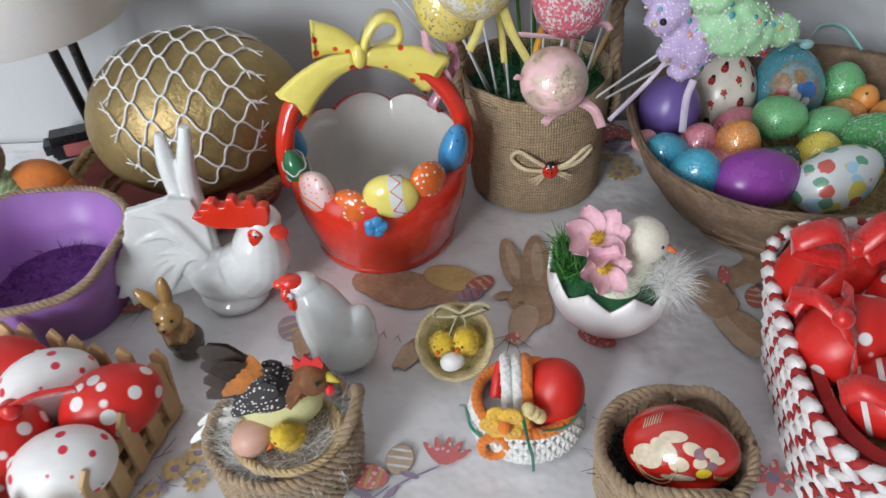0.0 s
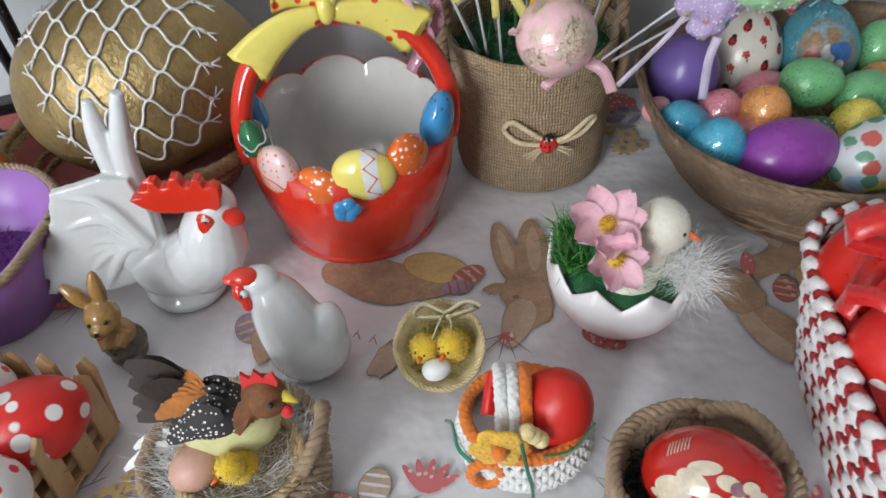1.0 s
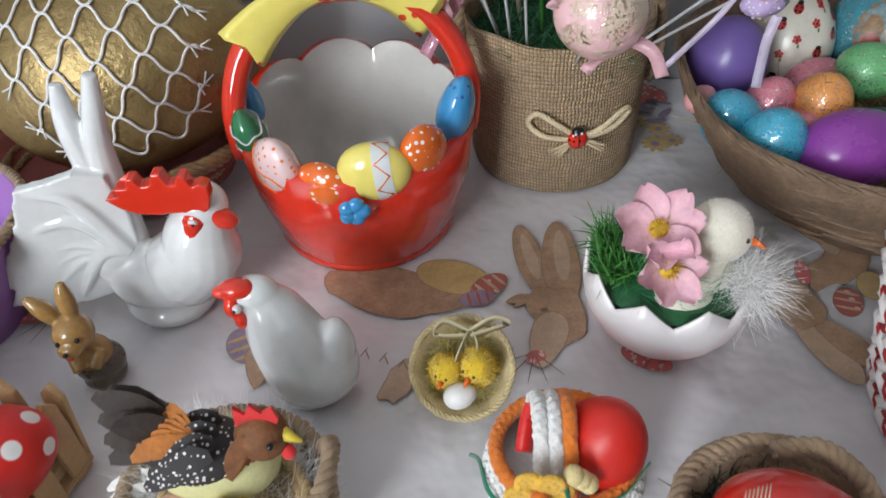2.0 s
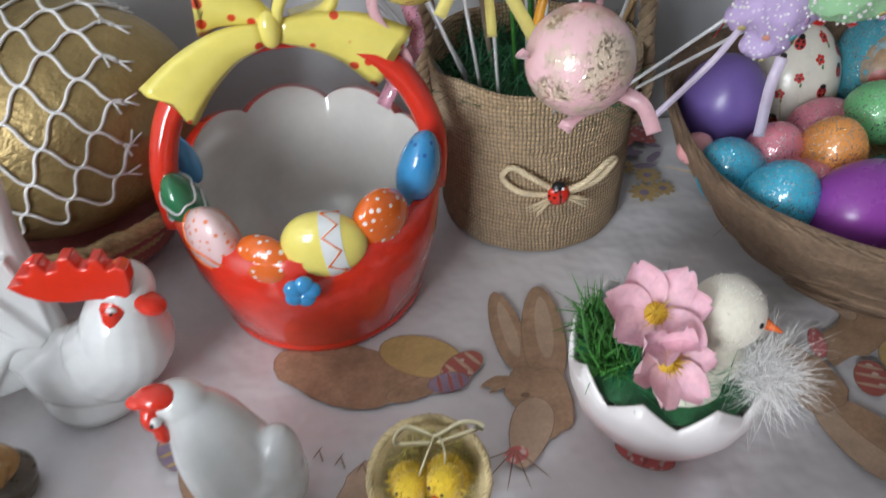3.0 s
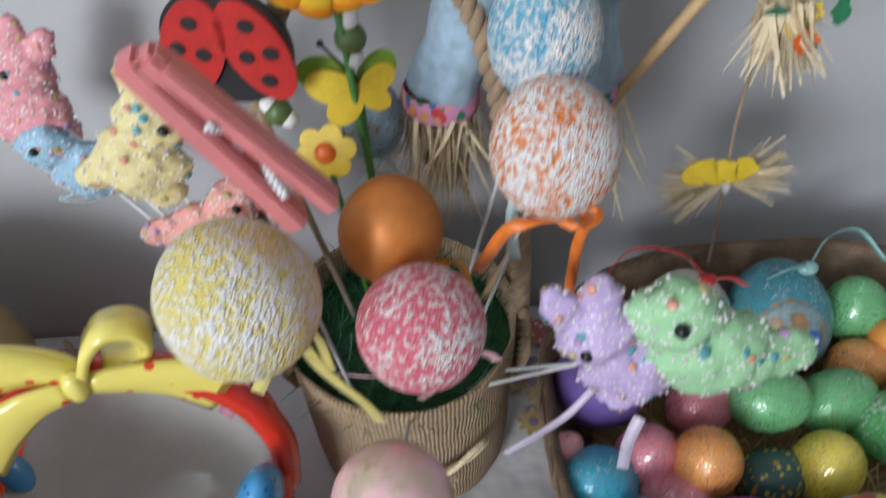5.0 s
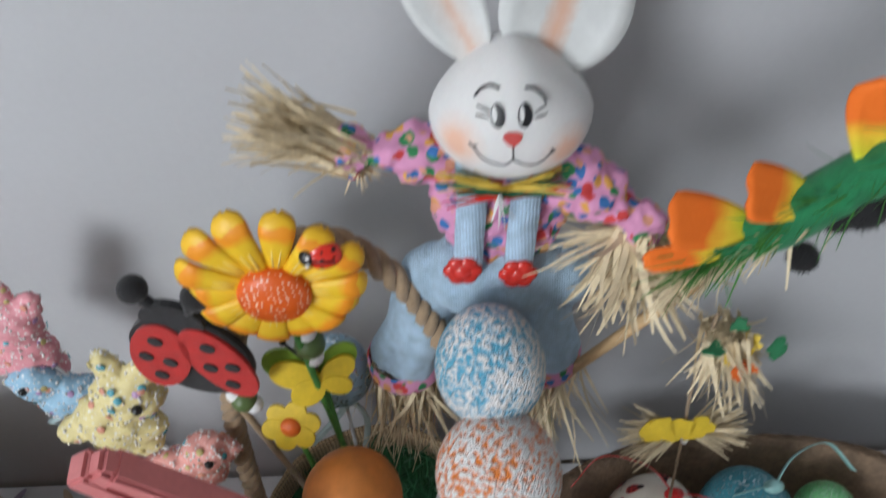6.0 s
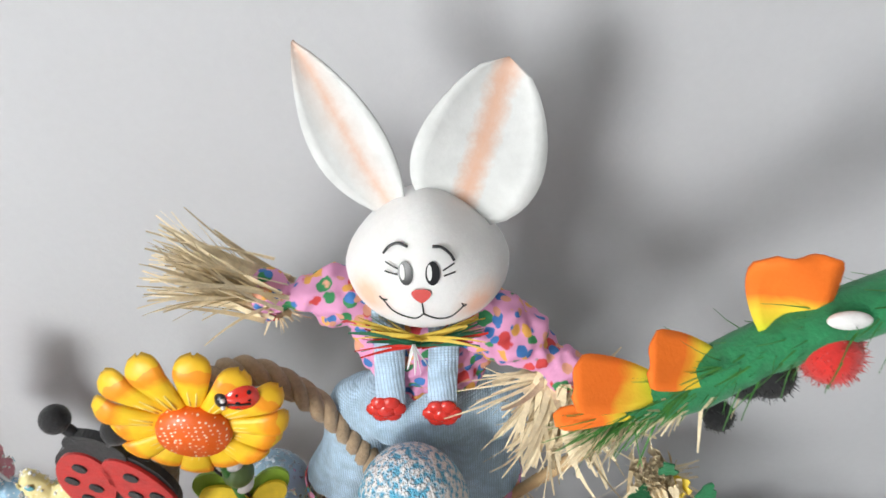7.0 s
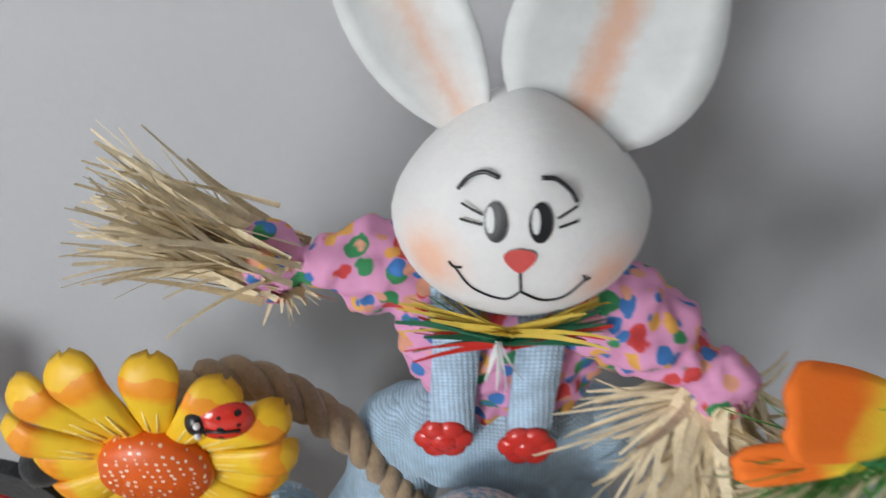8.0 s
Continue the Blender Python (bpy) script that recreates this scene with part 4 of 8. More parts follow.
for at, mt, lab, sgn in (((0.341, 0.784, 0.103), satin_red, "red satin ribbon tied to the ladybird egg", -1), ((0.391, 0.784, 0.107), surf("mint_ribbon", (0.32, 0.58, 0.56), 0.3, 0.1, 60, 0.05), "mint satin ribbon tied to the turquoise egg", 1)):
    rib = thing("hanging_ribbon", at, lab, "ribbon")
    part("loop", ribbon([(0, 0, 0), (0.012 * sgn, 0.012, 0.008), (0.034 * sgn, 0.022, 0.002), (0.050 * sgn, 0.014, -0.014)], 0.0042, 0.0004, (0, -0.5, 1)), mt, rib)
    part("knot", ball(0.0045, (0, 0, 0), (1.2, 0.8, 0.9), sub=2), mt, rib)
    part("tail", ribbon([(0, 0, 0), (-0.010 * sgn, -0.003, 0.004), (-0.020 * sgn, -0.002, -0.004)], 0.0048, 0.0004, (0, -0.5, 1)), mt, rib)

# ---- rooster, hen and rabbit figures ----
rooster_body = melted(gathered(
    ball(0.030, (0.002, 0, 0.0205), (1.12, 0.80, 0.64)), tube(spline([(0.010, -0.002, 0.024), (0.0235, -0.003, 0.036), (0.0265, -0.002, 0.050), (0.030, 0.0, 0.064)], 20), lambda u: 0.0225 - 0.0015 * u - 0.0085 * u ** 3, 18), ball(0.0132, (0.031, 0, 0.066)),
    ball(0.020, (-0.022, 0.002, 0.032), (1.0, 0.65, 1.0)), lathe([(0.001, 0), (0.024, 0), (0.026, 0.006), (0.02, 0.014)], 30)), 0.0012, 9)
fan_edge = [(-0.008, 0.030), (-0.007, 0.062), (-0.012, 0.088), (-0.026, 0.092), (-0.040, 0.089), (-0.054, 0.087), (-0.057, 0.076), (-0.062, 0.062), (-0.072, 0.046), (-0.082, 0.029), (-0.074, 0.027), (-0.080, 0.015), (-0.071, 0.016), (-0.071, 0.006), (-0.060, 0.010), (-0.040, 0.010), (-0.022, 0.014)]
fan = bmesh.new()
fan_rows = [[fan.verts.new((x, y + 0.016 * (x + 0.01) / 0.07, z)) for x, z in fan_edge] for y in (-0.0035, 0.0035)]
fan.faces.new(fan_rows[0]), fan.faces.new(fan_rows[1][::-1])
for k in range(len(fan_edge)):
    q = (k + 1) % len(fan_edge)
    fan.faces.new((fan_rows[0][k], fan_rows[1][k], fan_rows[1][q], fan_rows[0][q]))
bmesh.ops.triangulate(fan, faces=fan.faces[:])
bmesh.ops.recalc_face_normals(fan, faces=fan.faces[:])
rooster_tail = melted(gathered(
    fan, *[tube(spline([(-0.014, -0.002, 0.040), (0.45 * (x - 0.014), -0.0065, 0.5 * (z + 0.044) + 0.012), (x, -0.003 + 0.16 * x, z)], 16), lambda u: 0.0056 * (1 - u) ** 0.6 + 0.0012, 8) for x, z in ((-0.053, 0.085), (-0.060, 0.060), (-0.080, 0.030), (-0.078, 0.017), (-0.068, 0.009), (-0.046, 0.012))],
    tube(spline([(-0.014, 0.004, 0.030), (-0.015, 0.006, 0.070), (-0.014, 0.007, 0.100), (-0.006, 0.008, 0.138)], 22), lambda u: 0.0096 - 0.0022 * u - 0.0038 * u ** 3, 12),
    tube(spline([(-0.018, 0.005, 0.050), (-0.022, 0.007, 0.090), (-0.025, 0.008, 0.112), (-0.024, 0.009, 0.133)], 22), lambda u: 0.0090 - 0.0022 * u - 0.0036 * u ** 3, 12)), 0.0010, 3)
comb_edge = [(-0.012, 0.0795), (-0.0035, 0.0805), (-0.006, 0.0855), (0.001, 0.0855), (0.002, 0.0915), (0.0055, 0.0915), (0.0075, 0.0865), (0.0125, 0.0870), (0.0145, 0.0935), (0.0190, 0.0935), (0.0210, 0.0875), (0.0250, 0.0870), (0.0270, 0.0925), (0.0310, 0.0915),
             (0.0325, 0.0855), (0.0365, 0.0875), (0.0400, 0.0855), (0.0400, 0.0785), (0.0385, 0.0720), (0.0340, 0.0680), (0.0240, 0.0700), (0.0120, 0.0690), (0.0020, 0.0700), (-0.0055, 0.0735)]
comb = bmesh.new()
front = [comb.verts.new((x, -0.0115, z)) for x, z in comb_edge]
back = [comb.verts.new((x, -0.0035, z)) for x, z in comb_edge]
comb.faces.new(front), comb.faces.new(back[::-1])
for k in range(len(comb_edge)):
    q = (k + 1) % len(comb_edge)
    comb.faces.new((front[k], back[k], back[q], front[q]))
bmesh.ops.triangulate(comb, faces=comb.faces[:])
bmesh.ops.recalc_face_normals(comb, faces=comb.faces[:])
comb = melted(comb, 0.0007, 5)
wattle = melted(gathered(ball(0.0068, (0.0290, -0.0092, 0.0640), (0.95, 0.75, 0.95)), tube([(0.0285, -0.0110, 0.0640), (0.0245, -0.0180, 0.0480)], lambda u: 0.0060 * (1 - 0.8 * u), 10), ball(0.0078, (0.0420, -0.0060, 0.0615), (1.0, 0.7, 0.72), (0, 30, 0)), ball(0.0052, (0.0375, -0.0080, 0.0650), (1.2, 0.6, 0.8))), 0.0008, 3)
eye = joined((ball(0.0027, (0.0290, -0.0140, 0.0650), (1, 0.6, 1), sub=2), 0), (ball(0.0010, (0.0294, -0.0156, 0.0652), sub=2), 1))
bm = joined((rooster_body, 0), (rooster_tail, 0), (comb, 1), (wattle, 1))
for f in eye.faces:
    f.material_index = 2 if f.material_index == 0 else 3
me = bpy.data.meshes.new("piece")
eye.to_mesh(me), eye.free()
bm.from_mesh(me)
solo("rooster_figurine", bm, [white_glaze, red_glaze, white_cord, ink], (-0.040, 0.638, 0.0), "glossy white porcelain rooster with red comb and fanned tail", "figurine")

hen_body = melted(gathered(
    ball(0.0235, (0.0045, -0.006, 0.0205), (1.0, 0.86, 0.90)), tube(spline([(0.002, -0.005, 0.022), (-0.004, -0.004, 0.038), (-0.0085, -0.002, 0.052), (-0.0130, -0.001, 0.064)], 20), lambda u: 0.0210 - 0.0065 * u - 0.0055 * u ** 3, 16), ball(0.0102, (-0.0150, -0.001, 0.0650), (1.1, 0.9, 0.9)),
    tube(spline([(0.010, -0.005, 0.022), (0.0160, -0.004, 0.036), (0.0190, -0.003, 0.048)], 14), lambda u: 0.0145 * (1 - u) ** 0.75 + 0.0030, 12), lathe([(0.001, 0), (0.018, 0), (0.021, 0.006), (0.015, 0.012)], 28)), 0.0010, 7)
hen_red = melted(gathered(ball(0.0072, (-0.0215, -0.004, 0.0715), (1.15, 0.8, 0.62)), ball(0.0042, (-0.0285, -0.005, 0.0705), (1.0, 0.8, 0.7)), ball(0.0055, (-0.0245, -0.0070, 0.0630), (0.75, 0.8, 1.1)), ball(0.0038, (-0.0215, -0.0095, 0.0565), (0.8, 0.7, 1.3))), 0.0008, 3)
hen_eye = ball(0.0022, (-0.0215, -0.0105, 0.0650), sub=2)
solo("hen_figurine", joined((hen_body, 0), (hen_red, 1), (hen_eye, 0), (ball(0.0009, (-0.0225, -0.0124, 0.0652), sub=2), 2)), [white_glaze, red_glaze, ink], (0.044, 0.5745, 0), "glossy white porcelain hen with a red comb", "figurine")

tan_glaze, grey_glaze = surf("tan_varnish", (0.42, 0.24, 0.075), 0.22, 0.25, 90, 0.2, 400, coat=0.4), surf("grey_varnish", (0.12, 0.10, 0.07), 0.3, 0.3, 90, 0.2, 400, coat=0.3)
rab = melted(gathered(ball(0.0105, (0, 0, 0.036), (1, 0.9, 1.15)), ball(0.0105, (0, -0.003, 0.055), (0.95, 0.95, 0.95)), ball(0.006, (-0.001, -0.011, 0.0525), (1, 0.9, 0.8)),
                      tube(spline([(-0.004, 0, 0.060), (-0.009, 0.001, 0.070), (-0.014, 0.002, 0.078)], 10), lambda u: 0.0038 * math.sin(0.5 + 2.4 * u) + 0.001, 8),
                      tube(spline([(0.003, 0, 0.062), (0.004, 0.001, 0.073), (0.006, 0.002, 0.083)], 10), lambda u: 0.0038 * math.sin(0.5 + 2.4 * u) + 0.001, 8),
                      tube([(-0.007, -0.004, 0.042), (-0.004, -0.011, 0.036)], 0.0035, 8), tube([(0.007, -0.004, 0.042), (0.003, -0.011, 0.036)], 0.0035, 8)), 0.0009, 4)
rab_base = melted(gathered(ball(0.0118, (0, 0.001, 0.0110), (1.12, 0.95, 0.90)), lathe([(0.001, 0), (0.010, 0), (0.0115, 0.004), (0.009, 0.009)], 20)), 0.0010, 4)
face = gathered(ball(0.0013, (-0.0045, -0.0118, 0.0575), sub=2), ball(0.0013, (0.0050, -0.0118, 0.0575), sub=2), ball(0.0013, (-0.001, -0.0168, 0.0542), sub=2))
for piece in (rab, face):
    piece.transform(Matrix.Translation((0, 0, -0.0185)))
mouth = ball(0.0016, (-0.001, -0.0155, 0.0315), (1.3, 0.6, 0.6), sub=2)
solo("rabbit_figurine", joined((rab, 0), (rab_base, 1), (face, 2), (mouth, 3)), [tan_glaze, grey_glaze, ink, red_glaze], (-0.061, 0.583, 0), "small varnished brown rabbit figurine on a grey base", "figurine", turn=(0, -8, 6))

# ---- eggshell with chick and flower ----
shell_mat, st_, sb = nodes_of("white_shell_paint")
sco = coords(st_)
sz = st_.nodes.new("ShaderNodeSeparateXYZ")
st_.links.new(sco, sz.inputs[0])
wob = noise_of(st_, sco, 40, 3)
sm = st_.nodes.new("ShaderNodeMath")
sm.operation = "MULTIPLY_ADD"
sm.inputs[1].default_value = 0.03
st_.links.new(wob, sm.inputs[0]), st_.links.new(sz.outputs[2], sm.inputs[2])
st_.links.new(ramp(st_, sm.outputs[0], [(0.020, (0.78, 0.34, 0.36)), (0.052, (0.80, 0.77, 0.77))]), sb.inputs["Base Color"])
sb.inputs["Roughness"].default_value = 0.3
SHELL = (0.223, 0.601, 0)
shell = thing("broken_eggshell", SHELL, "half of a large white and pink eggshell with jagged rim", "eggshell")


def jag(a, i):
    k = (a / math.tau * 9) % 1
    return (0, 0.011 * (abs(2 * k - 1) - 0.5) if i in (8, 9) else (0.004 * (abs(2 * k - 1) - 0.5) if i in (7, 10) else 0))


pr = []
for i in range(9):
    q = radians(8 + i * 11.6)
    pr.append((0.0415 * math.sin(q), 0.0435 - 0.0435 * math.cos(q)))
pr.append((pr[-1][0] - 0.0012, pr[-1][1]))
pr.append((0.038, 0.045)), pr.append((0.034, 0.03)), pr.append((0.001, 0.012))
part("shell", lathe([(0.001, 0.0), *pr], 108, wob=lambda a, i: jag(a, i - 1)), shell_mat, shell)
bm = lathe([(0.001, 0.057), (0.026, 0.053), (0.0375, 0.046)], 30)
part("grass_core", bm, moss, shell)
part("sisal_grass", blades(2600, 8, lambda r: (lambda a, q: ((0.029 * q * math.cos(a), 0.029 * q * math.sin(a), 0.058 - 0.008 * q * q), (-math.sin(a) - 0.25 * math.cos(a) + r.gauss(0, 0.5), math.cos(a) - 0.25 * math.sin(a) + r.gauss(0, 0.5), 0.2 + r.gauss(0, 0.22))))(r.uniform(0, math.tau), math.sqrt(r.random())), 0.018, 0.0005, 0.7), surf("green_sisal", (0.045, 0.29, 0.12), 0.5, 0.35, 200, 0.1), shell, "fine green sisal")
part("grass_tuft", blades(420, 9, lambda r: ((-0.026 + r.uniform(-0.008, 0.010), 0.004 + r.uniform(-0.02, 0.018), 0.052), (-0.15 + r.gauss(0, 0.45), r.gauss(0, 0.45), 0.9)), 0.017, 0.0015, 0.8), leaf_green, shell, "tuft of cut grass")
petal_mat = surf("pink_petal", (0.84, 0.50, 0.58), 0.55, 0.15, 120, 0.3, 500, sheen=0.3, sss=0.1)


def blossom(r, n, seed, cup=0.48):
    """Petals round a yellow centre, facing up its own z axis."""
    rng = random.Random(seed)
    petals = []
    for k in range(n):
        bm2 = bmesh.new()
        bmesh.ops.create_grid(bm2, x_segments=8, y_segments=8, size=0.5)
        for v in bm2.verts:
            u, w = v.co.x + 0.5, v.co.y
            wid = 0.86 * r * (math.sin(math.pi * (0.12 + 0.80 * u)) ** 0.7)
            x = r * (0.12 + 0.95 * u) - 0.14 * r * (abs(w) * 2) ** 2 * u - 0.10 * r * math.exp(-((w / 0.12) ** 2)) * u ** 4
            v.co = (x, w * wid, cup * r * u * u + 0.22 * r * (2 * w) ** 2 * u + 0.05 * r * noise.noise((u * 3 + k, w * 4, seed)))
        bm2.transform(pose(0, 0, 0.0006 * k, rng.uniform(-8, 8), rng.uniform(-8, 4), 360 / n * k + rng.uniform(-6, 6)))
        petals.append(smooth(bm2))
    return petals


for at, turn, r, sd in (((-0.0135, -0.012, 0.082), (40, -6, 0), 0.0190, 3), ((-0.0115, -0.026, 0.072), (58, -4, 10), 0.0160, 4)):
    fl = thing("pink_flower", tuple(a + b for a, b in zip(SHELL, at)), "pink cloth flower with a yellow centre in the eggshell", "flower", turn=turn)
    for pb in blossom(r, 7 if sd == 3 else 6, sd):
        part("petal", pb, petal_mat, fl)
    part("centre", gathered(ball(0.0045, (0, 0, 0.003), (1, 1, 0.7), sub=2), blades(60, sd, lambda q: ((0, 0, 0.003), (q.gauss(0, 0.6), q.gauss(0, 0.6), 1)), 0.008, 0.0008, 0.3)), surf("yellow_stamen", (0.75, 0.48, 0.04), 0.6, 0.2, 300, 0.5), fl, "yellow stamens")
chick = joined((melted(gathered(ball(0.0185, (0, 0, 0.0), (1.2, 1.0, 0.9)), ball(0.0148, (0.010, -0.002, 0.023)), ball(0.0105, (-0.006, -0.016, -0.004), (1.4, 0.9, 0.7))), 0.0011, 4), 0),
               (blades(1500, 21, lambda r: (lambda d: ((0.019 * d[0], 0.016 * d[1], 0.015 * d[2]) if r.random() < 0.55 else (0.010 + 0.0140 * d[0], -0.002 + 0.0140 * d[1], 0.023 + 0.0140 * d[2]), d))((lambda v: tuple(v.normalized()))(Vector((r.gauss(0, 1), r.gauss(0, 1), r.gauss(0, 1))))), 0.0018, 0.0004, 0.6, 2), 0),
               (gathered(ball(0.0013, (0.0185, -0.0130, 0.026), sub=2), ball(0.0013, (0.0235, 0.004, 0.026), sub=2)), 1), (tube([(0.0225, -0.008, 0.022), (0.0285, -0.0115, 0.020)], lambda u: 0.0025 * (1 - 0.8 * u), 6), 2))
solo("chick_figure", chick, [surf("cream_down", (0.80, 0.76, 0.64), 0.85, 0.08, 100, 0.4, sheen=0.5), ink, surf("orange_felt", ORANGE, 0.7)], (SHELL[0] + 0.006, SHELL[1] - 0.006, 0.054), "cream fluffy toy chick sitting in the eggshell", "toy")
solo("feather_puff", blades(1500, 31, lambda r: ((r.gauss(0, 0.004), r.gauss(0, 0.004), r.gauss(0, 0.004)), (0.55 + r.gauss(0, 0.75), -0.25 + r.gauss(0, 0.7), 0.05 + r.gauss(0, 0.7))), 0.023, 0.00028, 0.8, 6), feather_white, (SHELL[0] + 0.028, SHELL[1] - 0.020, 0.055), "white downy feather tuft at the rim of the eggshell", "feather")

# ---- picks standing in the pot ----
ROOT = (0.186, 0.776, 0.088)
IN_POT = "picks in the burlap pot"


def pick(name, at, label, category, turn=(0, 0, 0), stick=True, root=None, stick_mat=None, r=0.0009):
    ob = thing(name, at, label, category, IN_POT, turn=turn)
    if stick:
        m = Matrix(ob.matrix_world).inverted()
        rx, ry = root or (ROOT[0] + 0.45 * (at[0] - ROOT[0]), ROOT[1] + 0.45 * (at[1] - ROOT[1]))
        d = math.hypot(rx - ROOT[0], ry - ROOT[1])
        if d > 0.042:
            rx, ry = ROOT[0] + (rx - ROOT[0]) * 0.042 / d, ROOT[1] + (ry - ROOT[1]) * 0.042 / d
        part("stick", tube([m @ Vector((rx, ry, 0.07)), m @ Vector(at)], r, 8), stick_mat or white_wire, ob, "thin white stick" if not stick_mat else "")
    return ob


def satin(name, c):
    return surf(name, c, 0.3, 0.12, 60, 0.05, 300, sheen=0.3)


s_yellow, s_gold, s_lilac, s_pink, s_orange, s_mint = satin("yellow_satin", (0.72, 0.62, 0.18)), satin("amber_satin", (0.80, 0.36, 0.03)), satin("lilac_satin", (0.62, 0.54, 0.68)), satin("pink_satin", (0.72, 0.42, 0.46)), satin("orange_satin", (0.82, 0.20, 0.02)), satin("mint_satin", (0.45, 0.58, 0.58))


def tails(ob, mat, specs, name="ribbon_tail"):
    """Ribbons hanging from a pick: each a list of points from its middle, and a width."""
    for pts, w in specs:
        back = ob.matrix_world.to_3x3().inverted()
        part(name, ribbon([back @ Vector(p) for p in pts], w * 0.76, 0.0004, back @ Vector((1, -0.3, 0.2))), mat, ob, "satin ribbon")


pearl_mat, pt, pb_ = nodes_of("pearl_pink")
pco = coords(pt)
pn = noise_of(pt, pco, 42, 5, 0.7)
patch = ramp(pt, pn, [(0.44, (0, 0, 0)), (0.54, (1, 1, 1))])
fl = add(pt, "ShaderNodeTexVoronoi", Scale=900.0)
pt.links.new(pco, fl.inputs["Vector"])
fs = pt.nodes.new("ShaderNodeSeparateColor")
pt.links.new(fl.outputs["Color"], fs.inputs[0])
pt.links.new(mixed(pt, patch, (0.80, 0.50, 0.52), (0.66, 0.52, 0.40)), pb_.inputs["Base Color"])
mm = pt.nodes.new("ShaderNodeMath")
mm.operation = "MULTIPLY"
pt.links.new(patch, mm.inputs[0]), pt.links.new(ramp(pt, fs.outputs[0], [(0.6, (0, 0, 0)), (0.7, (1, 1, 1))]), mm.inputs[1])
pt.links.new(mm.outputs[0], pb_.inputs["Metallic"])
pb_.inputs["Roughness"].default_value, pb_.inputs["Coat Weight"].default_value = 0.3, 0.3
m2 = pt.nodes.new("ShaderNodeMath")
m2.operation = "MULTIPLY"
pt.links.new(mm.outputs[0], m2.inputs[0]), pt.links.new(fs.outputs[1], m2.inputs[1])
bumped(pt, pb_, m2.outputs[0], 0.6, 0.0006)

pearl = pick("ball_pick", (0.186, 0.648, 0.158), "pearly pink ball pick with gold flakes and pink ribbon", "ornament", root=(0.190, 0.745))
part("ball", ball(0.0206, sub=4), pearl_mat, pearl)
tails(pearl, s_pink, [([(0.012, 0.004, -0.014), (0.024, -0.004, -0.018), (0.030, -0.006, -0.030)], 0.008), ([(0.002, -0.004, -0.020), (-0.004, -0.008, -0.022), (-0.006, -0.008, -0.025)], 0.007), ([(-0.020, -0.004, 0.004), (-0.023, -0.008, 0.007), (-0.021, -0.010, 0.010)], 0.005)])
pinkb = pick("ball_pick", (0.199, 0.699, 0.186), "pink ball pick crusted with white grains", "ornament", root=(0.194, 0.752))
part("ball", ball(0.0232, sub=4), beads("pink_beads", (0.72, 0.14, 0.20), scale=460, cover=0.42), pinkb)
tails(pinkb, s_pink, [([(-0.004, -0.006, -0.022), (-0.016, -0.006, -0.020), (-0.032, -0.004, -0.019)], 0.007), ([(0.003, -0.004, -0.022), (0.002, -0.004, -0.033), (-0.003, 0.0, -0.045)], 0.004), ([(0.016, 0, -0.015), (0.024, -0.002, -0.016), (0.027, -0.002, -0.020)], 0.006)])
yel = pick("egg_pick", (0.139, 0.699, 0.208), "yellow foam egg pick crusted with white grains", "ornament", turn=(10, -14, 0), root=(0.158, 0.755))
part("egg", egg(0.060, 0.054, 0.06, 36, 24), beads("yellow_beads", (0.78, 0.66, 0.18), scale=420, cover=0.52), yel)
tails(yel, s_yellow, [([(0.018, -0.004, -0.022), (0.024, -0.004, -0.040), (0.036, -0.003, -0.064), (0.040, 0.0, -0.082)], 0.008), ([(0.006, -0.002, -0.026), (0.002, -0.004, -0.038), (-0.004, -0.002, -0.052)], 0.007), ([(0.014, 0.012, -0.024), (0.018, 0.020, -0.05), (0.020, 0.022, -0.074)], 0.006)])
yg = pick("egg_pick", (0.121, 0.722, 0.178), "shiny pale gold egg pick with gold leaf", "ornament", turn=(0, -30, 0), root=(0.155, 0.765))
part("egg", egg(0.052, 0.044, 0.08, 32, 22), glitter("pale_gold_leaf", (0.74, 0.60, 0.16), 700, 0.3, 0.22), yg)
tails(yg, s_pink, [([(-0.016, 0, -0.018), (-0.014, -0.002, -0.032), (-0.002, 0.004, -0.056), (-0.010, 0.004, -0.07)], 0.007)])
tails(yg, glitter("pink_organza", (0.55, 0.25, 0.33), 1200, 0.4), [([(0.0, 0.01, -0.03), (0.003, 0.012, -0.05), (-0.006, 0.010, -0.064), (-0.016, 0.004, -0.080)], 0.010)])
osh = pick("egg_pick", (0.189, 0.745, 0.191), "shiny orange egg pick with bronze leaf", "ornament", turn=(0, 10, 0))
part("egg", egg(0.046, 0.041, 0.08, 32, 22), surf("orange_foil", (0.72, 0.25, 0.055), 0.46, 0.2, 45, 0.15, 200, metal=0.35), osh)
tails(osh, s_gold, [([(0.004, -0.006, -0.022), (-0.004, -0.012, -0.040), (-0.010, -0.016, -0.064)], 0.006), ([(0.014, -0.002, -0.02), (0.026, -0.004, -0.018), (0.030, -0.004, -0.034)], 0.005)])
ogl = pick("egg_pick", (0.247, 0.726, 0.242), "orange foam egg pick crusted with white grains", "ornament", turn=(0, -6, 0), root=(0.215, 0.765))
part("egg", egg(0.050, 0.0435, 0.08, 36, 24), beads("orange_beads", (0.82, 0.22, 0.03), scale=520, cover=0.62), ogl)
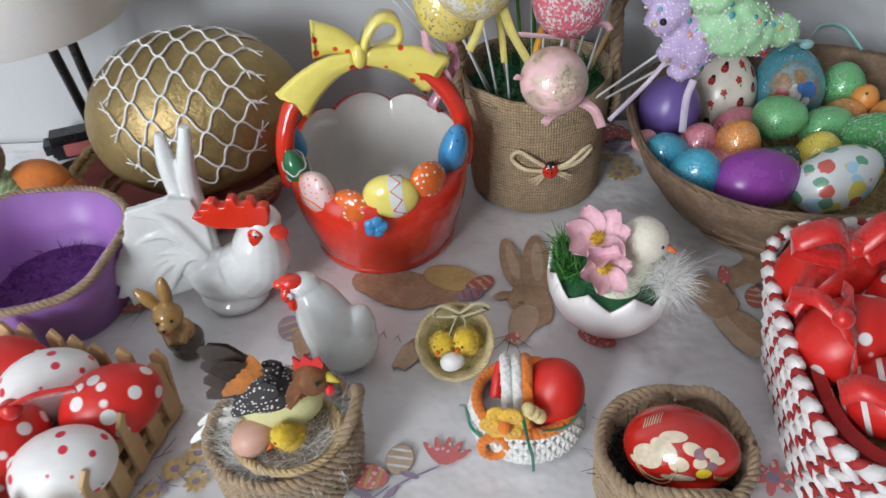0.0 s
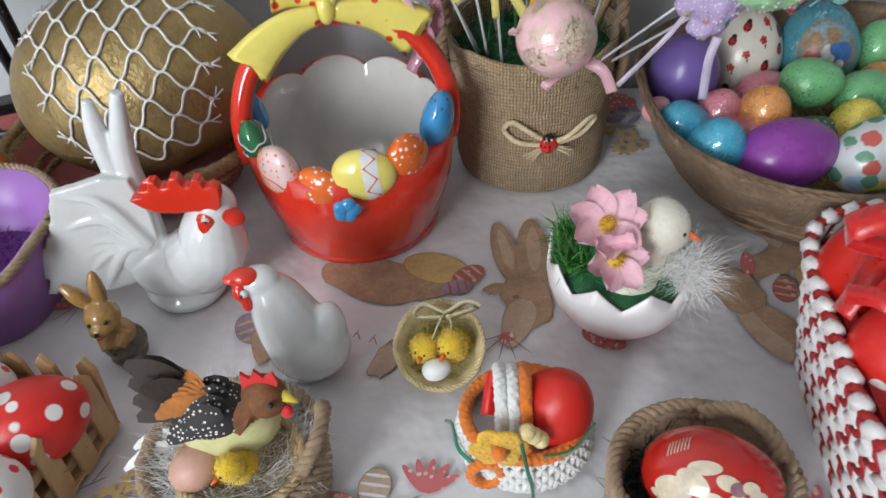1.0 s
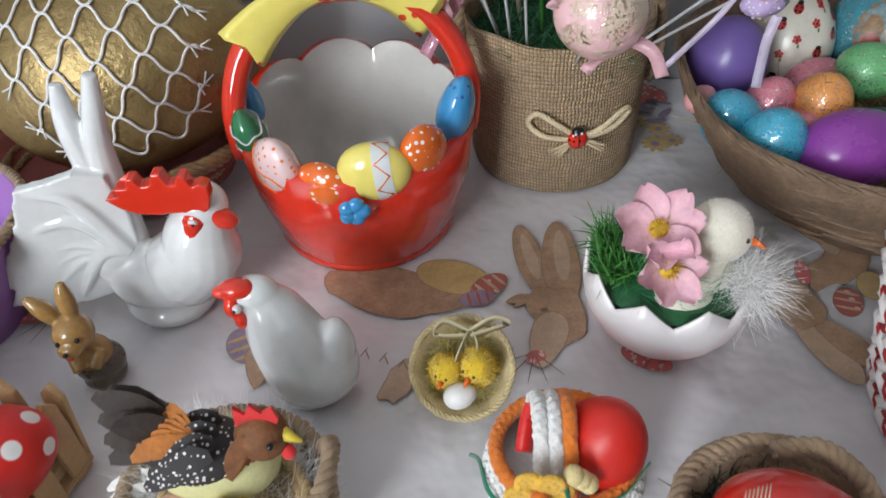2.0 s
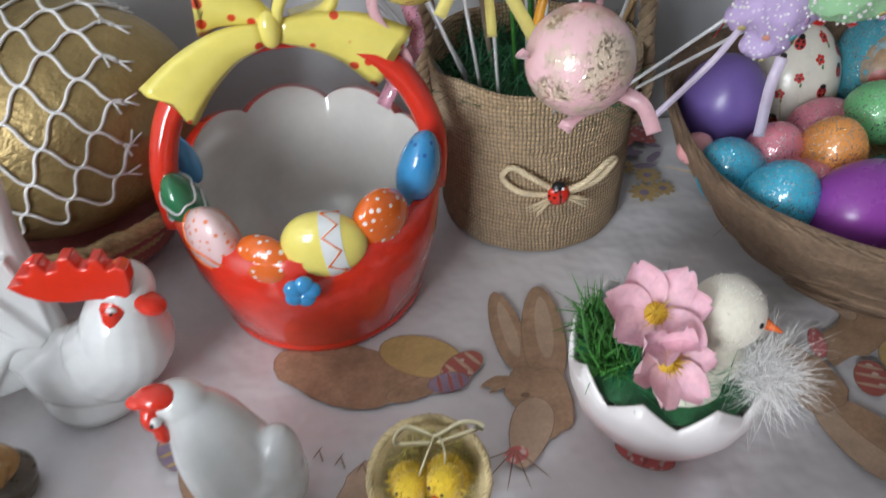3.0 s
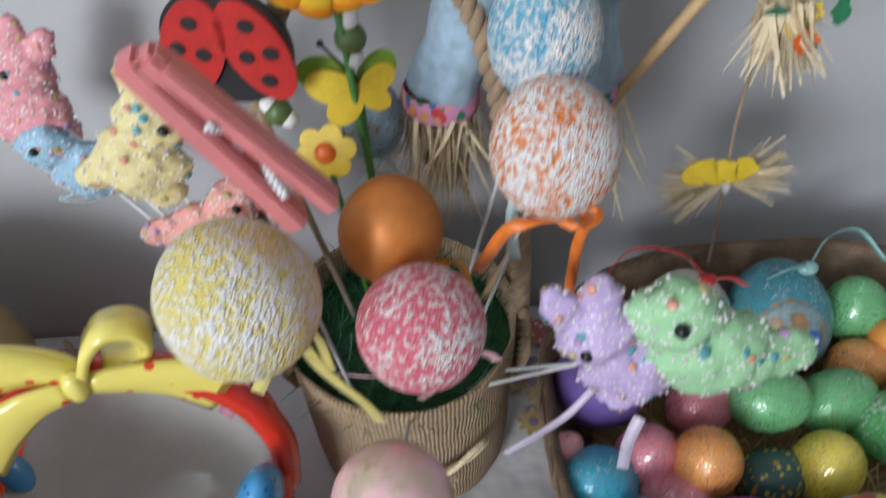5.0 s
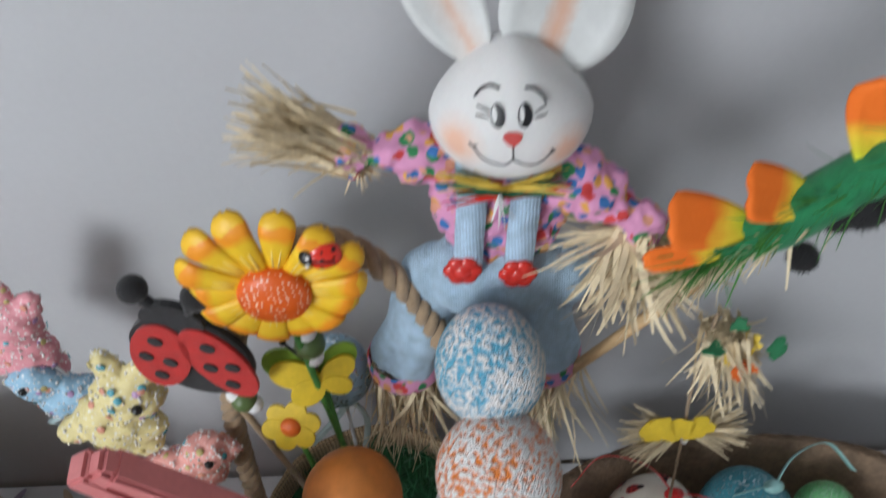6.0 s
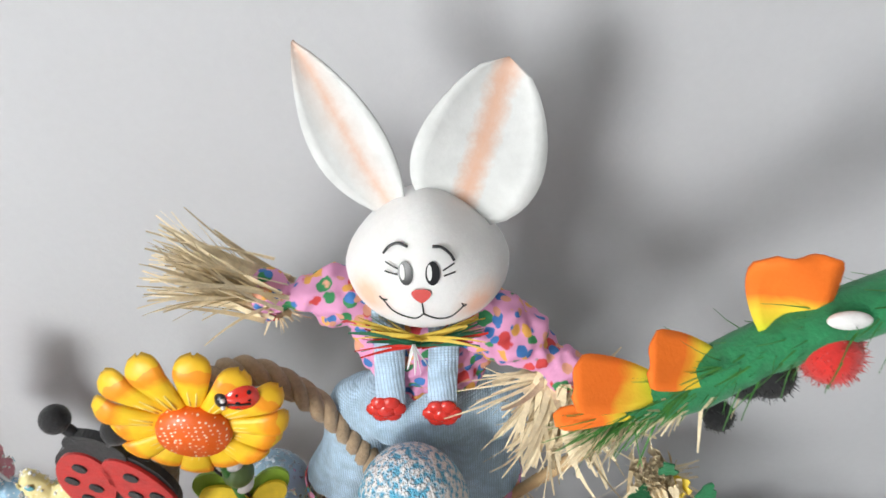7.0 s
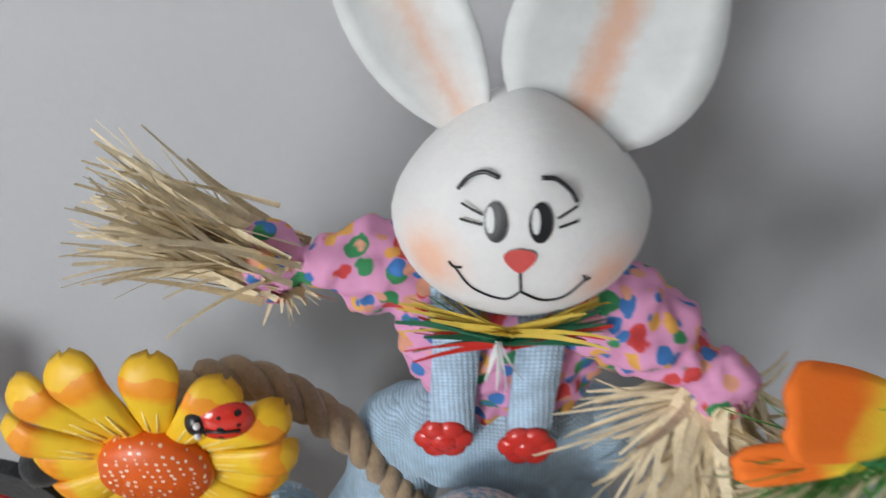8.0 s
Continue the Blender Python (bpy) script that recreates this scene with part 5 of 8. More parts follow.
tails(ogl, s_orange, [([(0.004, -0.004, -0.026), (0.012, -0.004, -0.030), (0.010, -0.004, -0.045), (0.009, -0.003, -0.078)], 0.0055), ([(0.004, -0.006, -0.026), (-0.014, -0.006, -0.030), (-0.022, -0.004, -0.045), (-0.026, 0.0, -0.058)], 0.0065), ([(-0.004, 0, -0.025), (0.008, -0.010, -0.028), (0.016, -0.006, -0.026), (0.008, -0.002, -0.024)], 0.005)])
tails(ogl, s_mint, [([(-0.010, 0.012, -0.026), (-0.012, 0.012, -0.045), (-0.010, 0.012, -0.065)], 0.006)])
bgl = pick("egg_pick", (0.246, 0.752, 0.269), "blue foam egg pick crusted with white grains", "ornament", turn=(0, -4, 0), root=(0.21, 0.785))
part("egg", egg(0.049, 0.038, 0.10, 36, 24), beads("blue_beads", (0.10, 0.42, 0.62), scale=520, cover=0.55), bgl)
blu = pick("egg_pick", (0.181, 0.798, 0.206), "pale blue shiny egg pick", "ornament")
part("egg", egg(0.038, 0.030, 0.08, 28, 18), glitter("pale_blue_leaf", (0.30, 0.46, 0.58), 700, 0.15, 0.3), blu)
tails(blu, s_mint, [([(0.004, -0.004, -0.018), (-0.006, -0.008, -0.03), (-0.018, -0.01, -0.045)], 0.004), ([(0.004, -0.004, -0.018), (0.010, -0.008, -0.028), (0.006, -0.01, -0.055)], 0.004)])


def crusted(ob, b, mat, size, eye):
    """A lumpy foam skin strewn with grains and round sequins."""
    rng = random.Random(int(size * 1e4))
    for v in b.verts:
        v.co += v.normal * (rng.uniform(-0.012, 0.022) + 0.045 * noise.noise(v.co * 6))
    b.normal_update()
    verts = list(b.verts)
    pieces = []
    for i in range(260):
        v = rng.choice(verts)
        pieces.append((ball(rng.uniform(0.012, 0.024), v.co + v.normal * 0.004, sub=1), 0))
    for i in range(44):
        v = rng.choice(verts)
        disc = lathe([(0.001, 0.005), (0.036, 0.003), (0.038, 0.0), (0.035, -0.004)], 10)
        disc.transform(Matrix.Translation(v.co + v.normal * 0.010) @ v.normal.to_track_quat("Z", "Y").to_matrix().to_4x4() @ Matrix.Scale(rng.uniform(0.8, 1.25), 4))
        pieces.append((disc, 1 + i % 4))
    beads_bm = joined(*pieces)
    for q in (b, beads_bm):
        q.transform(Matrix.Scale(size, 4))
    part("body", b, mat, ob)
    part("sequin_crust", beads_bm, [surf("white_grain", (0.80, 0.78, 0.77), 0.5, 0.1), surf("teal_sequin", (0.12, 0.42, 0.50), 0.25, 0.1), surf("salmon_sequin", (0.75, 0.34, 0.24), 0.25, 0.1), surf("ochre_sequin", (0.62, 0.52, 0.22), 0.25, 0.1), surf("mauve_sequin", (0.48, 0.30, 0.52), 0.25, 0.1)], ob, "white grains and coloured sequins")
    part("eye", ball(0.055 * size, Vector(eye) * size, sub=2), ink, ob, "black bead eye")


def foam_bird(ob, mat, size, flip=1):
    """A foam chick in profile: body, head, beak and tail."""
    crusted(ob, melted(gathered(ball(0.42, (0, 0, 0), (1.25, 0.62, 0.95)), ball(0.32, (0.44 * flip, 0, 0.32), (1, 0.7, 1)), ball(0.26, (-0.50 * flip, 0, 0.10), (1.3, 0.5, 0.8)), ball(0.1, (0.74 * flip, 0, 0.28), (1.5, 0.7, 0.7))), 0.05, 3), mat, size, (0.52 * flip, -0.23, 0.40))


def foam_rabbit(ob, mat, size, flip=1):
    """A foam rabbit in profile: body, head, two upright ears, paw and tail."""
    crusted(ob, melted(gathered(ball(0.40, (0, 0, -0.15), (1.05, 0.62, 1.1)), ball(0.33, (0.16 * flip, 0, 0.38), (1.1, 0.7, 0.95)), ball(0.17, (0.0 * flip, 0, 0.80), (0.85, 0.6, 1.75), (0, -8 * flip, 0)), ball(0.17, (0.32 * flip, 0, 0.80), (0.85, 0.6, 1.7), (0, 10 * flip, 0)),
                              ball(0.16, (0.36 * flip, 0, -0.16), (1.2, 0.8, 0.9)), ball(0.17, (-0.42 * flip, 0, -0.38)), ball(0.2, (0.22 * flip, 0, -0.52), (1.3, 0.8, 0.8))), 0.05, 2), mat, size, (0.30 * flip, -0.23, 0.44))


def crust(name, c):
    return motley(name, c, [tuple(min(1, 0.35 + 0.6 * x) for x in c), (0.8, 0.8, 0.8)], 330, 0.24, 0.6, 0.05)


lil = pick("chick_pick", (0.278, 0.702, 0.160), "lilac crusted foam rabbit pick with sequins", "ornament", turn=(0, -24, 0), root=(0.205, 0.748))
foam_rabbit(lil, crust("lilac_crust", (0.52, 0.40, 0.66)), 0.045, -1)
grn = pick("chick_pick", (0.3055, 0.6965, 0.165), "pale green crusted foam chick pick with sequins", "ornament", turn=(0, 18, 0), root=(0.22, 0.76))
foam_bird(grn, crust("green_crust", (0.34, 0.62, 0.34)), 0.050, -1)
tails(lil, s_lilac, [([(-0.014, -0.004, -0.018), (-0.026, -0.008, -0.032), (-0.048, -0.006, -0.060)], 0.004), ([(0.004, -0.012, -0.028), (0.000, -0.016, -0.04), (0.002, -0.012, -0.068)], 0.0065)])
pkl = pick("chick_pick", (0.038, 0.816, 0.212), "pink crusted foam rabbit pick with sequins", "ornament", turn=(0, 26, 0), root=(0.15, 0.77))
foam_rabbit(pkl, crust("pink_crust", (0.72, 0.30, 0.34)), 0.036, -1)
bll = pick("chick_pick", (0.052, 0.808, 0.180), "pale blue crusted foam chick pick with sequins", "ornament", turn=(0, 10, 0), root=(0.152, 0.765))
foam_bird(bll, crust("blue_crust", (0.30, 0.50, 0.66)), 0.036, -1)
tails(bll, s_mint, [([(-0.010, -0.004, -0.010), (-0.016, -0.006, -0.012), (-0.004, -0.006, -0.014), (0.010, 0, -0.012)], 0.004)])
yll = pick("chick_pick", (0.091, 0.776, 0.214), "pale yellow crusted foam rabbit pick with sequins", "ornament", turn=(0, 14, 0), root=(0.156, 0.77))
foam_rabbit(yll, crust("yellow_crust", (0.72, 0.62, 0.30)), 0.040, 1)
pk2 = pick("chick_pick", (0.110, 0.772, 0.172), "salmon crusted foam chick pick with sequins", "ornament", turn=(0, -10, 0), root=(0.158, 0.768))
foam_bird(pk2, crust("salmon_crust", (0.75, 0.34, 0.30)), 0.036, 1)

# pink wooden clothes peg
peg_mat = surf("pink_peg_paint", (0.68, 0.22, 0.22), 0.4, 0.1, 60, 0.1)
peg = pick("clothes_peg", (0.1505, 0.7065, 0.2675), "pink wooden clothes peg with a white spring clipped in the pot", "peg", turn=(4, -28, 4), root=(0.165, 0.74))
part("arm", box(0.0075, 0.010, 0.076, (-0.0050, 0, 0), 0.0012, (0, 2, 0)), peg_mat, peg)
part("arm", box(0.0060, 0.010, 0.070, (0.0050, 0, -0.003), 0.0012, (0, -4, 0)), peg_mat, peg)
part("spring", rope(spline([(0.001, -0.006, 0.012), (0.002, 0, 0.004), (0.001, 0.006, -0.004), (0.0, 0, -0.014), (0.001, -0.006, -0.022)], 40), 0.0018, 2, 0.004, 6), white_wire, peg, "white wire spring")
part("jaw", box(0.010, 0.009, 0.009, (0, 0, 0.032), 0.0015), peg_mat, peg)

# wooden daisy
petal_y, dt, db = nodes_of("daisy_paint")
duv = coords(dt, "UV")
dsep = dt.nodes.new("ShaderNodeSeparateXYZ")
dt.links.new(duv, dsep.inputs[0])
dn = noise_of(dt, coords(dt), 90, 3)
dm = dt.nodes.new("ShaderNodeMath")
dm.operation = "MULTIPLY_ADD"
dm.inputs[1].default_value = 0.30
dt.links.new(dn, dm.inputs[0]), dt.links.new(dsep.outputs[0], dm.inputs[2])
dt.links.new(ramp(dt, dm.outputs[0], [(0.40, (0.86, 0.52, 0.02)), (0.74, (0.86, 0.56, 0.025)), (0.86, (0.85, 0.30, 0.012)), (1.02, (0.85, 0.30, 0.012)), (1.12, (0.86, 0.50, 0.02))]), db.inputs["Base Color"])
db.inputs["Roughness"].default_value = 0.45
bumped(dt, db, dn, 0.15, 0.0005)
DAISY_AT = (0.177, 0.765, 0.2995)
daisy = pick("wooden_daisy", DAISY_AT, "yellow and orange wooden daisy on a green stem", "flower", turn=(93, 0, 2), root=(0.186, 0.785), stick_mat=leaf_green, r=0.0014)
rng = random.Random(2)
stripe_mat = surf("cream_paint", (0.86, 0.66, 0.20), 0.5, 0.05, bump=0)
for k in range(14):
    bm = bmesh.new()
    bmesh.ops.create_grid(bm, x_segments=20, y_segments=6, size=0.5)
    lay = bm.loops.layers.uv.new("UVMap")
    for f in bm.faces:
        for lp in f.loops:
            lp[lay].uv = (lp.vert.co.x + 0.5, lp.vert.co.y + 0.5)
    R = 0.0300 * rng.uniform(0.95, 1.05) * (1 + 0.22 * max(0, math.sin(math.tau * k / 14)))
    for v in bm.verts:
        u, w = v.co.x + 0.5, v.co.y * 2
        wid = 0.0062 * (0.40 + 0.66 * u) * (1 if u < 0.74 else math.sqrt(max(0.02, 1 - ((u - 0.74) / 0.262) ** 2)))
        bend = max(0.0, u - 0.70) / 0.30
        v.co = (R * (0.22 + 0.78 * u) - 0.0012 * bend ** 2, w * wid, 0.0012 * (1 - w * w) + 0.0022 * math.sin(2.0 * u) - 0.0036 * bend ** 1.6)
    g = bmesh.ops.extrude_face_region(bm, geom=bm.faces[:])
    bmesh.ops.translate(bm, verts=[v for v in g["geom"] if isinstance(v, bmesh.types.BMVert)], vec=(0, 0, 0.0016))
    bm.transform(pose(0, 0, -0.001 * (k % 2), 0, 0, 360 / 14 * k))
    pet = part("petal", smooth(bm), petal_y, daisy)
    lines = gathered(*[tube([(0.0130, s * 0.0008, 0.0046), (0.0165, s * 0.0011, 0.0050), (0.0215, s * 0.0014, 0.0052)], 0.0003, 5) for s in (-1, 1)])
    lines.transform(pose(0, 0, -0.001 * (k % 2) - 0.0009, 0, 0, 360 / 14 * k))
    part("painted_line", lines, stripe_mat, pet)
part("centre", lathe([(0.001, 0.0), (0.012, 0.0), (0.0122, 0.004), (0.0110, 0.0066), (0.001, 0.0072)], 36), dotted("daisy_eye", (0.78, 0.12, 0.01), (0.85, 0.7, 0.55), 480, 0.22, 0.4), daisy, "orange centre with white dots")
solo("ladybird_button", ladybird(0.0060), [bug_red, ink, white_cord], (0.1958, 0.7615, 0.3165), "small red wooden ladybird sitting on the daisy", "ornament", turn=(0, -80, 10))
for k, (z, c) in enumerate(((0.052, white_cord), (0.060, surf("green_bead_wood", (0.10, 0.16, 0.05), 0.4)), (0.068, white_cord))):
    bm = ball(0.0040 if k % 2 == 0 else 0.0058, sub=3)
    bm.transform(Matrix.Translation((0.004, -z + 0.020, -0.004)))
    part("bead", bm, c, daisy, "painted wooden bead")

# ladybird board
LB = (0.139, 0.769, 0.262)
lady = pick("ladybird_pick", LB, "flat red and black felt ladybird pick with round feelers", "ornament", turn=(90, 0, -12), root=(0.166, 0.785), stick_mat=jute, r=0.0016)
felt_black, felt_red = surf("black_felt", (0.014, 0.014, 0.016), 0.9, 0.3, 200, 0.6, 900, sheen=0.2), surf("red_felt", (0.50, 0.015, 0.012), 0.85, 0.2, 200, 0.6, 900, sheen=0.2)
bm = flat(ring(0, 0, 0.0235, 0.0225, 0, 36), 0, 0.003)
part("body", bm, felt_black, lady)
for s, t0 in ((-1, 100), (1, 80)):
    wing = part("wing", flat(drop(0.001 * s + s * 0.003, 0.0185, 0.040, 0.0235, -90 + 22 * s * 1.0, 0.95, 30), 0.0034, 0.0014), felt_red, lady, "red felt wing")
    for x, y in ((0.0095, 0.010), (0.016, 0.000), (0.0075, -0.002), (0.0135, -0.011)):
        part("spot", flat(ring(s * x * 1.05, y, 0.0028, 0.0024), 0.005, 0.0006), felt_black, wing)
part("head", flat(ring(-0.001, 0.021, 0.012, 0.0085), 0.0004, 0.0035), felt_black, lady)
for s in (-1, 1):
    fe = part("feeler", tube([(s * 0.006, 0.026, 0.002), (s * 0.010, 0.031, 0.002)], 0.0022, 8), felt_black, lady)
    part("feeler_ball", ball(0.0052, (s * 0.0115, 0.0345, 0.002), sub=3), felt_black, fe)
for k, (x, y) in enumerate(((0.010, -0.024), (0.013, -0.027), (0.0165, -0.030))):
    part("bead", ball(0.0052 if k == 1 else 0.0036, (x, y, 0.001), sub=3), surf("green_bead_wood", (0.10, 0.16, 0.05), 0.4) if k == 1 else white_cord, lady, "painted wooden bead")

# butterfly and small flower
yellow_wood, green_wood = surf("yellow_paint", (0.80, 0.56, 0.03), 0.45, 0.15, 80, 0.15), surf("lime_paint", (0.24, 0.40, 0.03), 0.45, 0.15, 80, 0.15)
bfl = pick("butterfly_pick", (0.181, 0.774, 0.238), "yellow and green wooden butterfly pick", "ornament", turn=(72, -8, 6), stick_mat=leaf_green, r=0.0012)
for s, L in ((-1, 0.022), (1, 0.017)):
    part("under_wing", flat(drop(0, -0.001, L * 1.08, L * 0.66, 90 - s * 58, 1.1, 24), -0.0015, 0.0015), green_wood, bfl, "green under wing")
    part("wing", flat(drop(0, -0.003, L * 0.95, L * 0.56, 90 - s * 62, 1.1, 24), 0.0008, 0.0015), yellow_wood, bfl, "yellow wing")
    part("wing", flat(drop(0, -0.003, L * 0.7, L * 0.5, 90 - s * 118, 1.1, 24), 0.0012, 0.0015), yellow_wood, bfl, "yellow wing")
for s in (-1, 0.2):
    fe = part("feeler", tube(spline([(0, 0.002, 0.002), (s * 0.003 - 0.001, 0.010, 0.003), (s * 0.007 - 0.002, 0.019, 0.003)], 8), 0.0006, 6), ink, bfl)
    part("feeler_ball", ball(0.0014, (s * 0.007 - 0.002, 0.019, 0.003), sub=2), ink, fe)
fl2 = pick("small_flower_pick", (0.166, 0.766, 0.214), "small yellow wooden flower with orange centre", "flower", turn=(62, 0, -6), stick_mat=leaf_green, r=0.0012)
for k in range(6):
    part("petal", flat(drop(0.001 * math.cos(k), 0, 0.0115, 0.0085, 60 * k + 15, 1.2, 18), 0.0003 * (k % 2), 0.0016), yellow_wood, fl2)
part("centre", ball(0.0042, (0, 0, 0.002), (1, 1, 0.6), sub=3), surf("orange_paint", ORANGE, 0.4), fl2)

# ---- scarecrow doll ----
floral = motley("floral_pink_cloth", (0.66, 0.29, 0.48), [(0.58, 0.05, 0.05), (0.03, 0.22, 0.08), (0.72, 0.36, 0.08), (0.04, 0.16, 0.42), (0.66, 0.30, 0.20)], 105, 0.34, 0.8)
denim = weave("pale_denim", (0.42, 0.58, 0.72), 1150, 1150, 0.9, 0.4, 0.62, "Object")
head_cloth = surf("white_doll_cloth", (0.72, 0.71, 0.70), 0.8, 0.05, 60, 0.15, 800, sheen=0.2, sss=0.05)
hct, hcb = head_cloth.node_tree, [q for q in head_cloth.node_tree.nodes if q.type == "BSDF_PRINCIPLED"][0]
blush_n = noise_of(hct, coords(hct), 420, 3)
blush = None
for bx, bz in ((-0.0165, -0.0005), (0.0145, -0.0045)):
    ds = hct.nodes.new("ShaderNodeVectorMath")
    ds.operation = "DISTANCE"
    ds.inputs[1].default_value = (0.255 + bx, 0.770, 0.3515 + bz)
    hct.links.new(coords(hct), ds.inputs[0])
    ad = hct.nodes.new("ShaderNodeMath")
    ad.operation = "MULTIPLY_ADD"
    ad.inputs[1].default_value = 0.003
    hct.links.new(blush_n, ad.inputs[0]), hct.links.new(ds.outputs["Value"], ad.inputs[2])
    fac = ramp(hct, ad.outputs[0], [(0.0055, (1, 1, 1)), (0.0090, (0, 0, 0))])
    under = hcb.inputs["Base Color"].links[0].from_socket
    hct.links.new(mixed(hct, fac, under, (0.76, 0.46, 0.33)), hcb.inputs["Base Color"])


def chalked_ear(name, root, tip, wide):
    """White felt with a soft rust chalk stroke along the middle of an ear."""
    m, t, b = nodes_of(name)
    co = coords(t)
    r0, d = Vector(root), (Vector(tip) - Vector(root)).normalized()
    s = d.cross(Vector((0, -1, 0))).normalized()
    dt = t.nodes.new("ShaderNodeVectorMath")
    dt.operation = "DOT_PRODUCT"
    dt.inputs[1].default_value = s
    t.links.new(co, dt.inputs[0])
    off = t.nodes.new("ShaderNodeMath")
    off.operation = "SUBTRACT"
    off.inputs[1].default_value = r0.dot(s)
    t.links.new(dt.outputs["Value"], off.inputs[0])
    ab = t.nodes.new("ShaderNodeMath")
    ab.operation = "ABSOLUTE"
    t.links.new(off.outputs[0], ab.inputs[0])
    ad = t.nodes.new("ShaderNodeMath")
    ad.operation = "MULTIPLY_ADD"
    ad.inputs[1].default_value = wide * 1.3
    t.links.new(noise_of(t, co, 260, 5, 0.7), ad.inputs[0]), t.links.new(ab.outputs[0], ad.inputs[2])
    fac = ramp(t, ad.outputs[0], [(wide * 0.65, (1, 1, 1)), (wide * 1.75, (0, 0, 0))])
    felt = ramp(t, noise_of(t, co, 130, 5), [(0.3, (0.58, 0.59, 0.58)), (0.7, (0.68, 0.69, 0.68))])
    t.links.new(mixed(t, fac, felt, (0.66, 0.36, 0.23)), b.inputs["Base Color"])
    b.inputs["Roughness"].default_value = 0.9
    bumped(t, b, noise_of(t, co, 180, 4), 0.25, 0.0008)
    return m


LEFT_EAR = ((0.2465, 0.790, 0.364), (0.2230, 0.800, 0.414), 0.0108, 0.30)
RIGHT_EAR = ((0.2645, 0.790, 0.363), (0.2800, 0.801, 0.4062), 0.0195, 0.20)
ear_left = chalked_ear("chalked_felt", LEFT_EAR[0], LEFT_EAR[1], 0.0026)
ear_right = chalked_ear("broad_chalked_felt", RIGHT_EAR[0], RIGHT_EAR[1], 0.0042)
peach = surf("peach_blush", (0.76, 0.52, 0.40), 0.85, 0.08, 100, 0.1)
nose_red = surf("nose_red", (0.62, 0.08, 0.07), 0.7)
DX, DY, DZ = 0.255, 0.785, 0.3515
doll = []


def on_head(x, z, out=0.0004):
    """A point on the front of the head, x across and z up from its middle."""
    rx, ry, rz = 0.0243, 0.0208, 0.0222
    q = max(0.0, 1 - (x / rx) ** 2 - (z / rz) ** 2)
    return Vector((DX + x, DY - ry * math.sqrt(q) - out, DZ + z))


def face_patch(cx, cz, rx, rz, out=0.0004, n=20, rings=4, taper=0.0):
    bm2 = bmesh.new()
    mid = bm2.verts.new(on_head(cx, cz, out))
    prev = None
    for j in range(1, rings + 1):
        row = [bm2.verts.new(on_head(cx + rx * j / rings * math.cos(math.tau * k / n) * (1 + taper * math.sin(math.tau * k / n)), cz + rz * j / rings * math.sin(math.tau * k / n), out)) for k in range(n)]
        for k in range(n):
            bm2.faces.new((mid, row[k], row[(k + 1) % n]) if prev is None else (prev[k], row[k], row[(k + 1) % n], prev[(k + 1) % n]))
        prev = row
    return smooth(bm2)


def face_line(pts, r):
    return tube([on_head(p.x, p.z, 0.0002) for p in spline([(x, 0, z) for x, z in pts], 14)], r, 6)


headm = ball(1, (DX, DY, DZ), (0.0243, 0.0208, 0.0222), sub=4)
for v in headm.verts:
    k = (v.co.z - DZ) / 0.0222
    s = 1 - 0.46 * max(0, k) ** 1.35 + 0.06 * max(0, -k) * (1 + k)
    v.co.x = DX + (v.co.x - DX) * s
doll.append((headm, 0))
for pts, mt in (([(-0.0042, 0.0162), (-0.0066, 0.0166), (-0.0092, 0.0156), (-0.0110, 0.0138)], 6), ([(0.0026, 0.0162), (0.0050, 0.0158), (0.0072, 0.0142), (0.0084, 0.0124)], 6),
                ([(-0.0010, 0.0031), (-0.0008, -0.0032)], 6), ([(-0.0008, -0.0032), (-0.0036, -0.0056), (-0.0090, -0.0036), (-0.0120, 0.0006)], 6), ([(-0.0008, -0.0032), (0.0030, -0.0060), (0.0068, -0.0060), (0.0104, -0.0024)], 6),
                ([(-0.0108, 0.0010), (-0.0122, 0.0006), (-0.0130, 0.0014)], 6), ([(0.0100, -0.0012), (0.0106, -0.0026), (0.0112, -0.0022)], 6),
                ([(-0.0070, 0.0111), (-0.0105, 0.0121)], 6), ([(-0.0072, 0.0096), (-0.0108, 0.0098)], 6), ([(0.0052, 0.0106), (0.0084, 0.0118)], 6), ([(0.0054, 0.0092), (0.0086, 0.0096)], 6)):
    doll.append((face_line(pts, 0.00042 if pts[0][1] > 0.015 else 0.00022), mt))
for x in (-0.0050, 0.0024):
    doll.append((face_patch(x, 0.0102, 0.0020, 0.0031), 6))
    doll.append((face_patch(x - 0.0008, 0.0108, 0.0007, 0.0020, 0.0008, 12, 2), 0))
doll.append((face_patch(-0.0010, 0.0040, 0.0025, 0.0023, 0.0006, taper=0.5), 8))


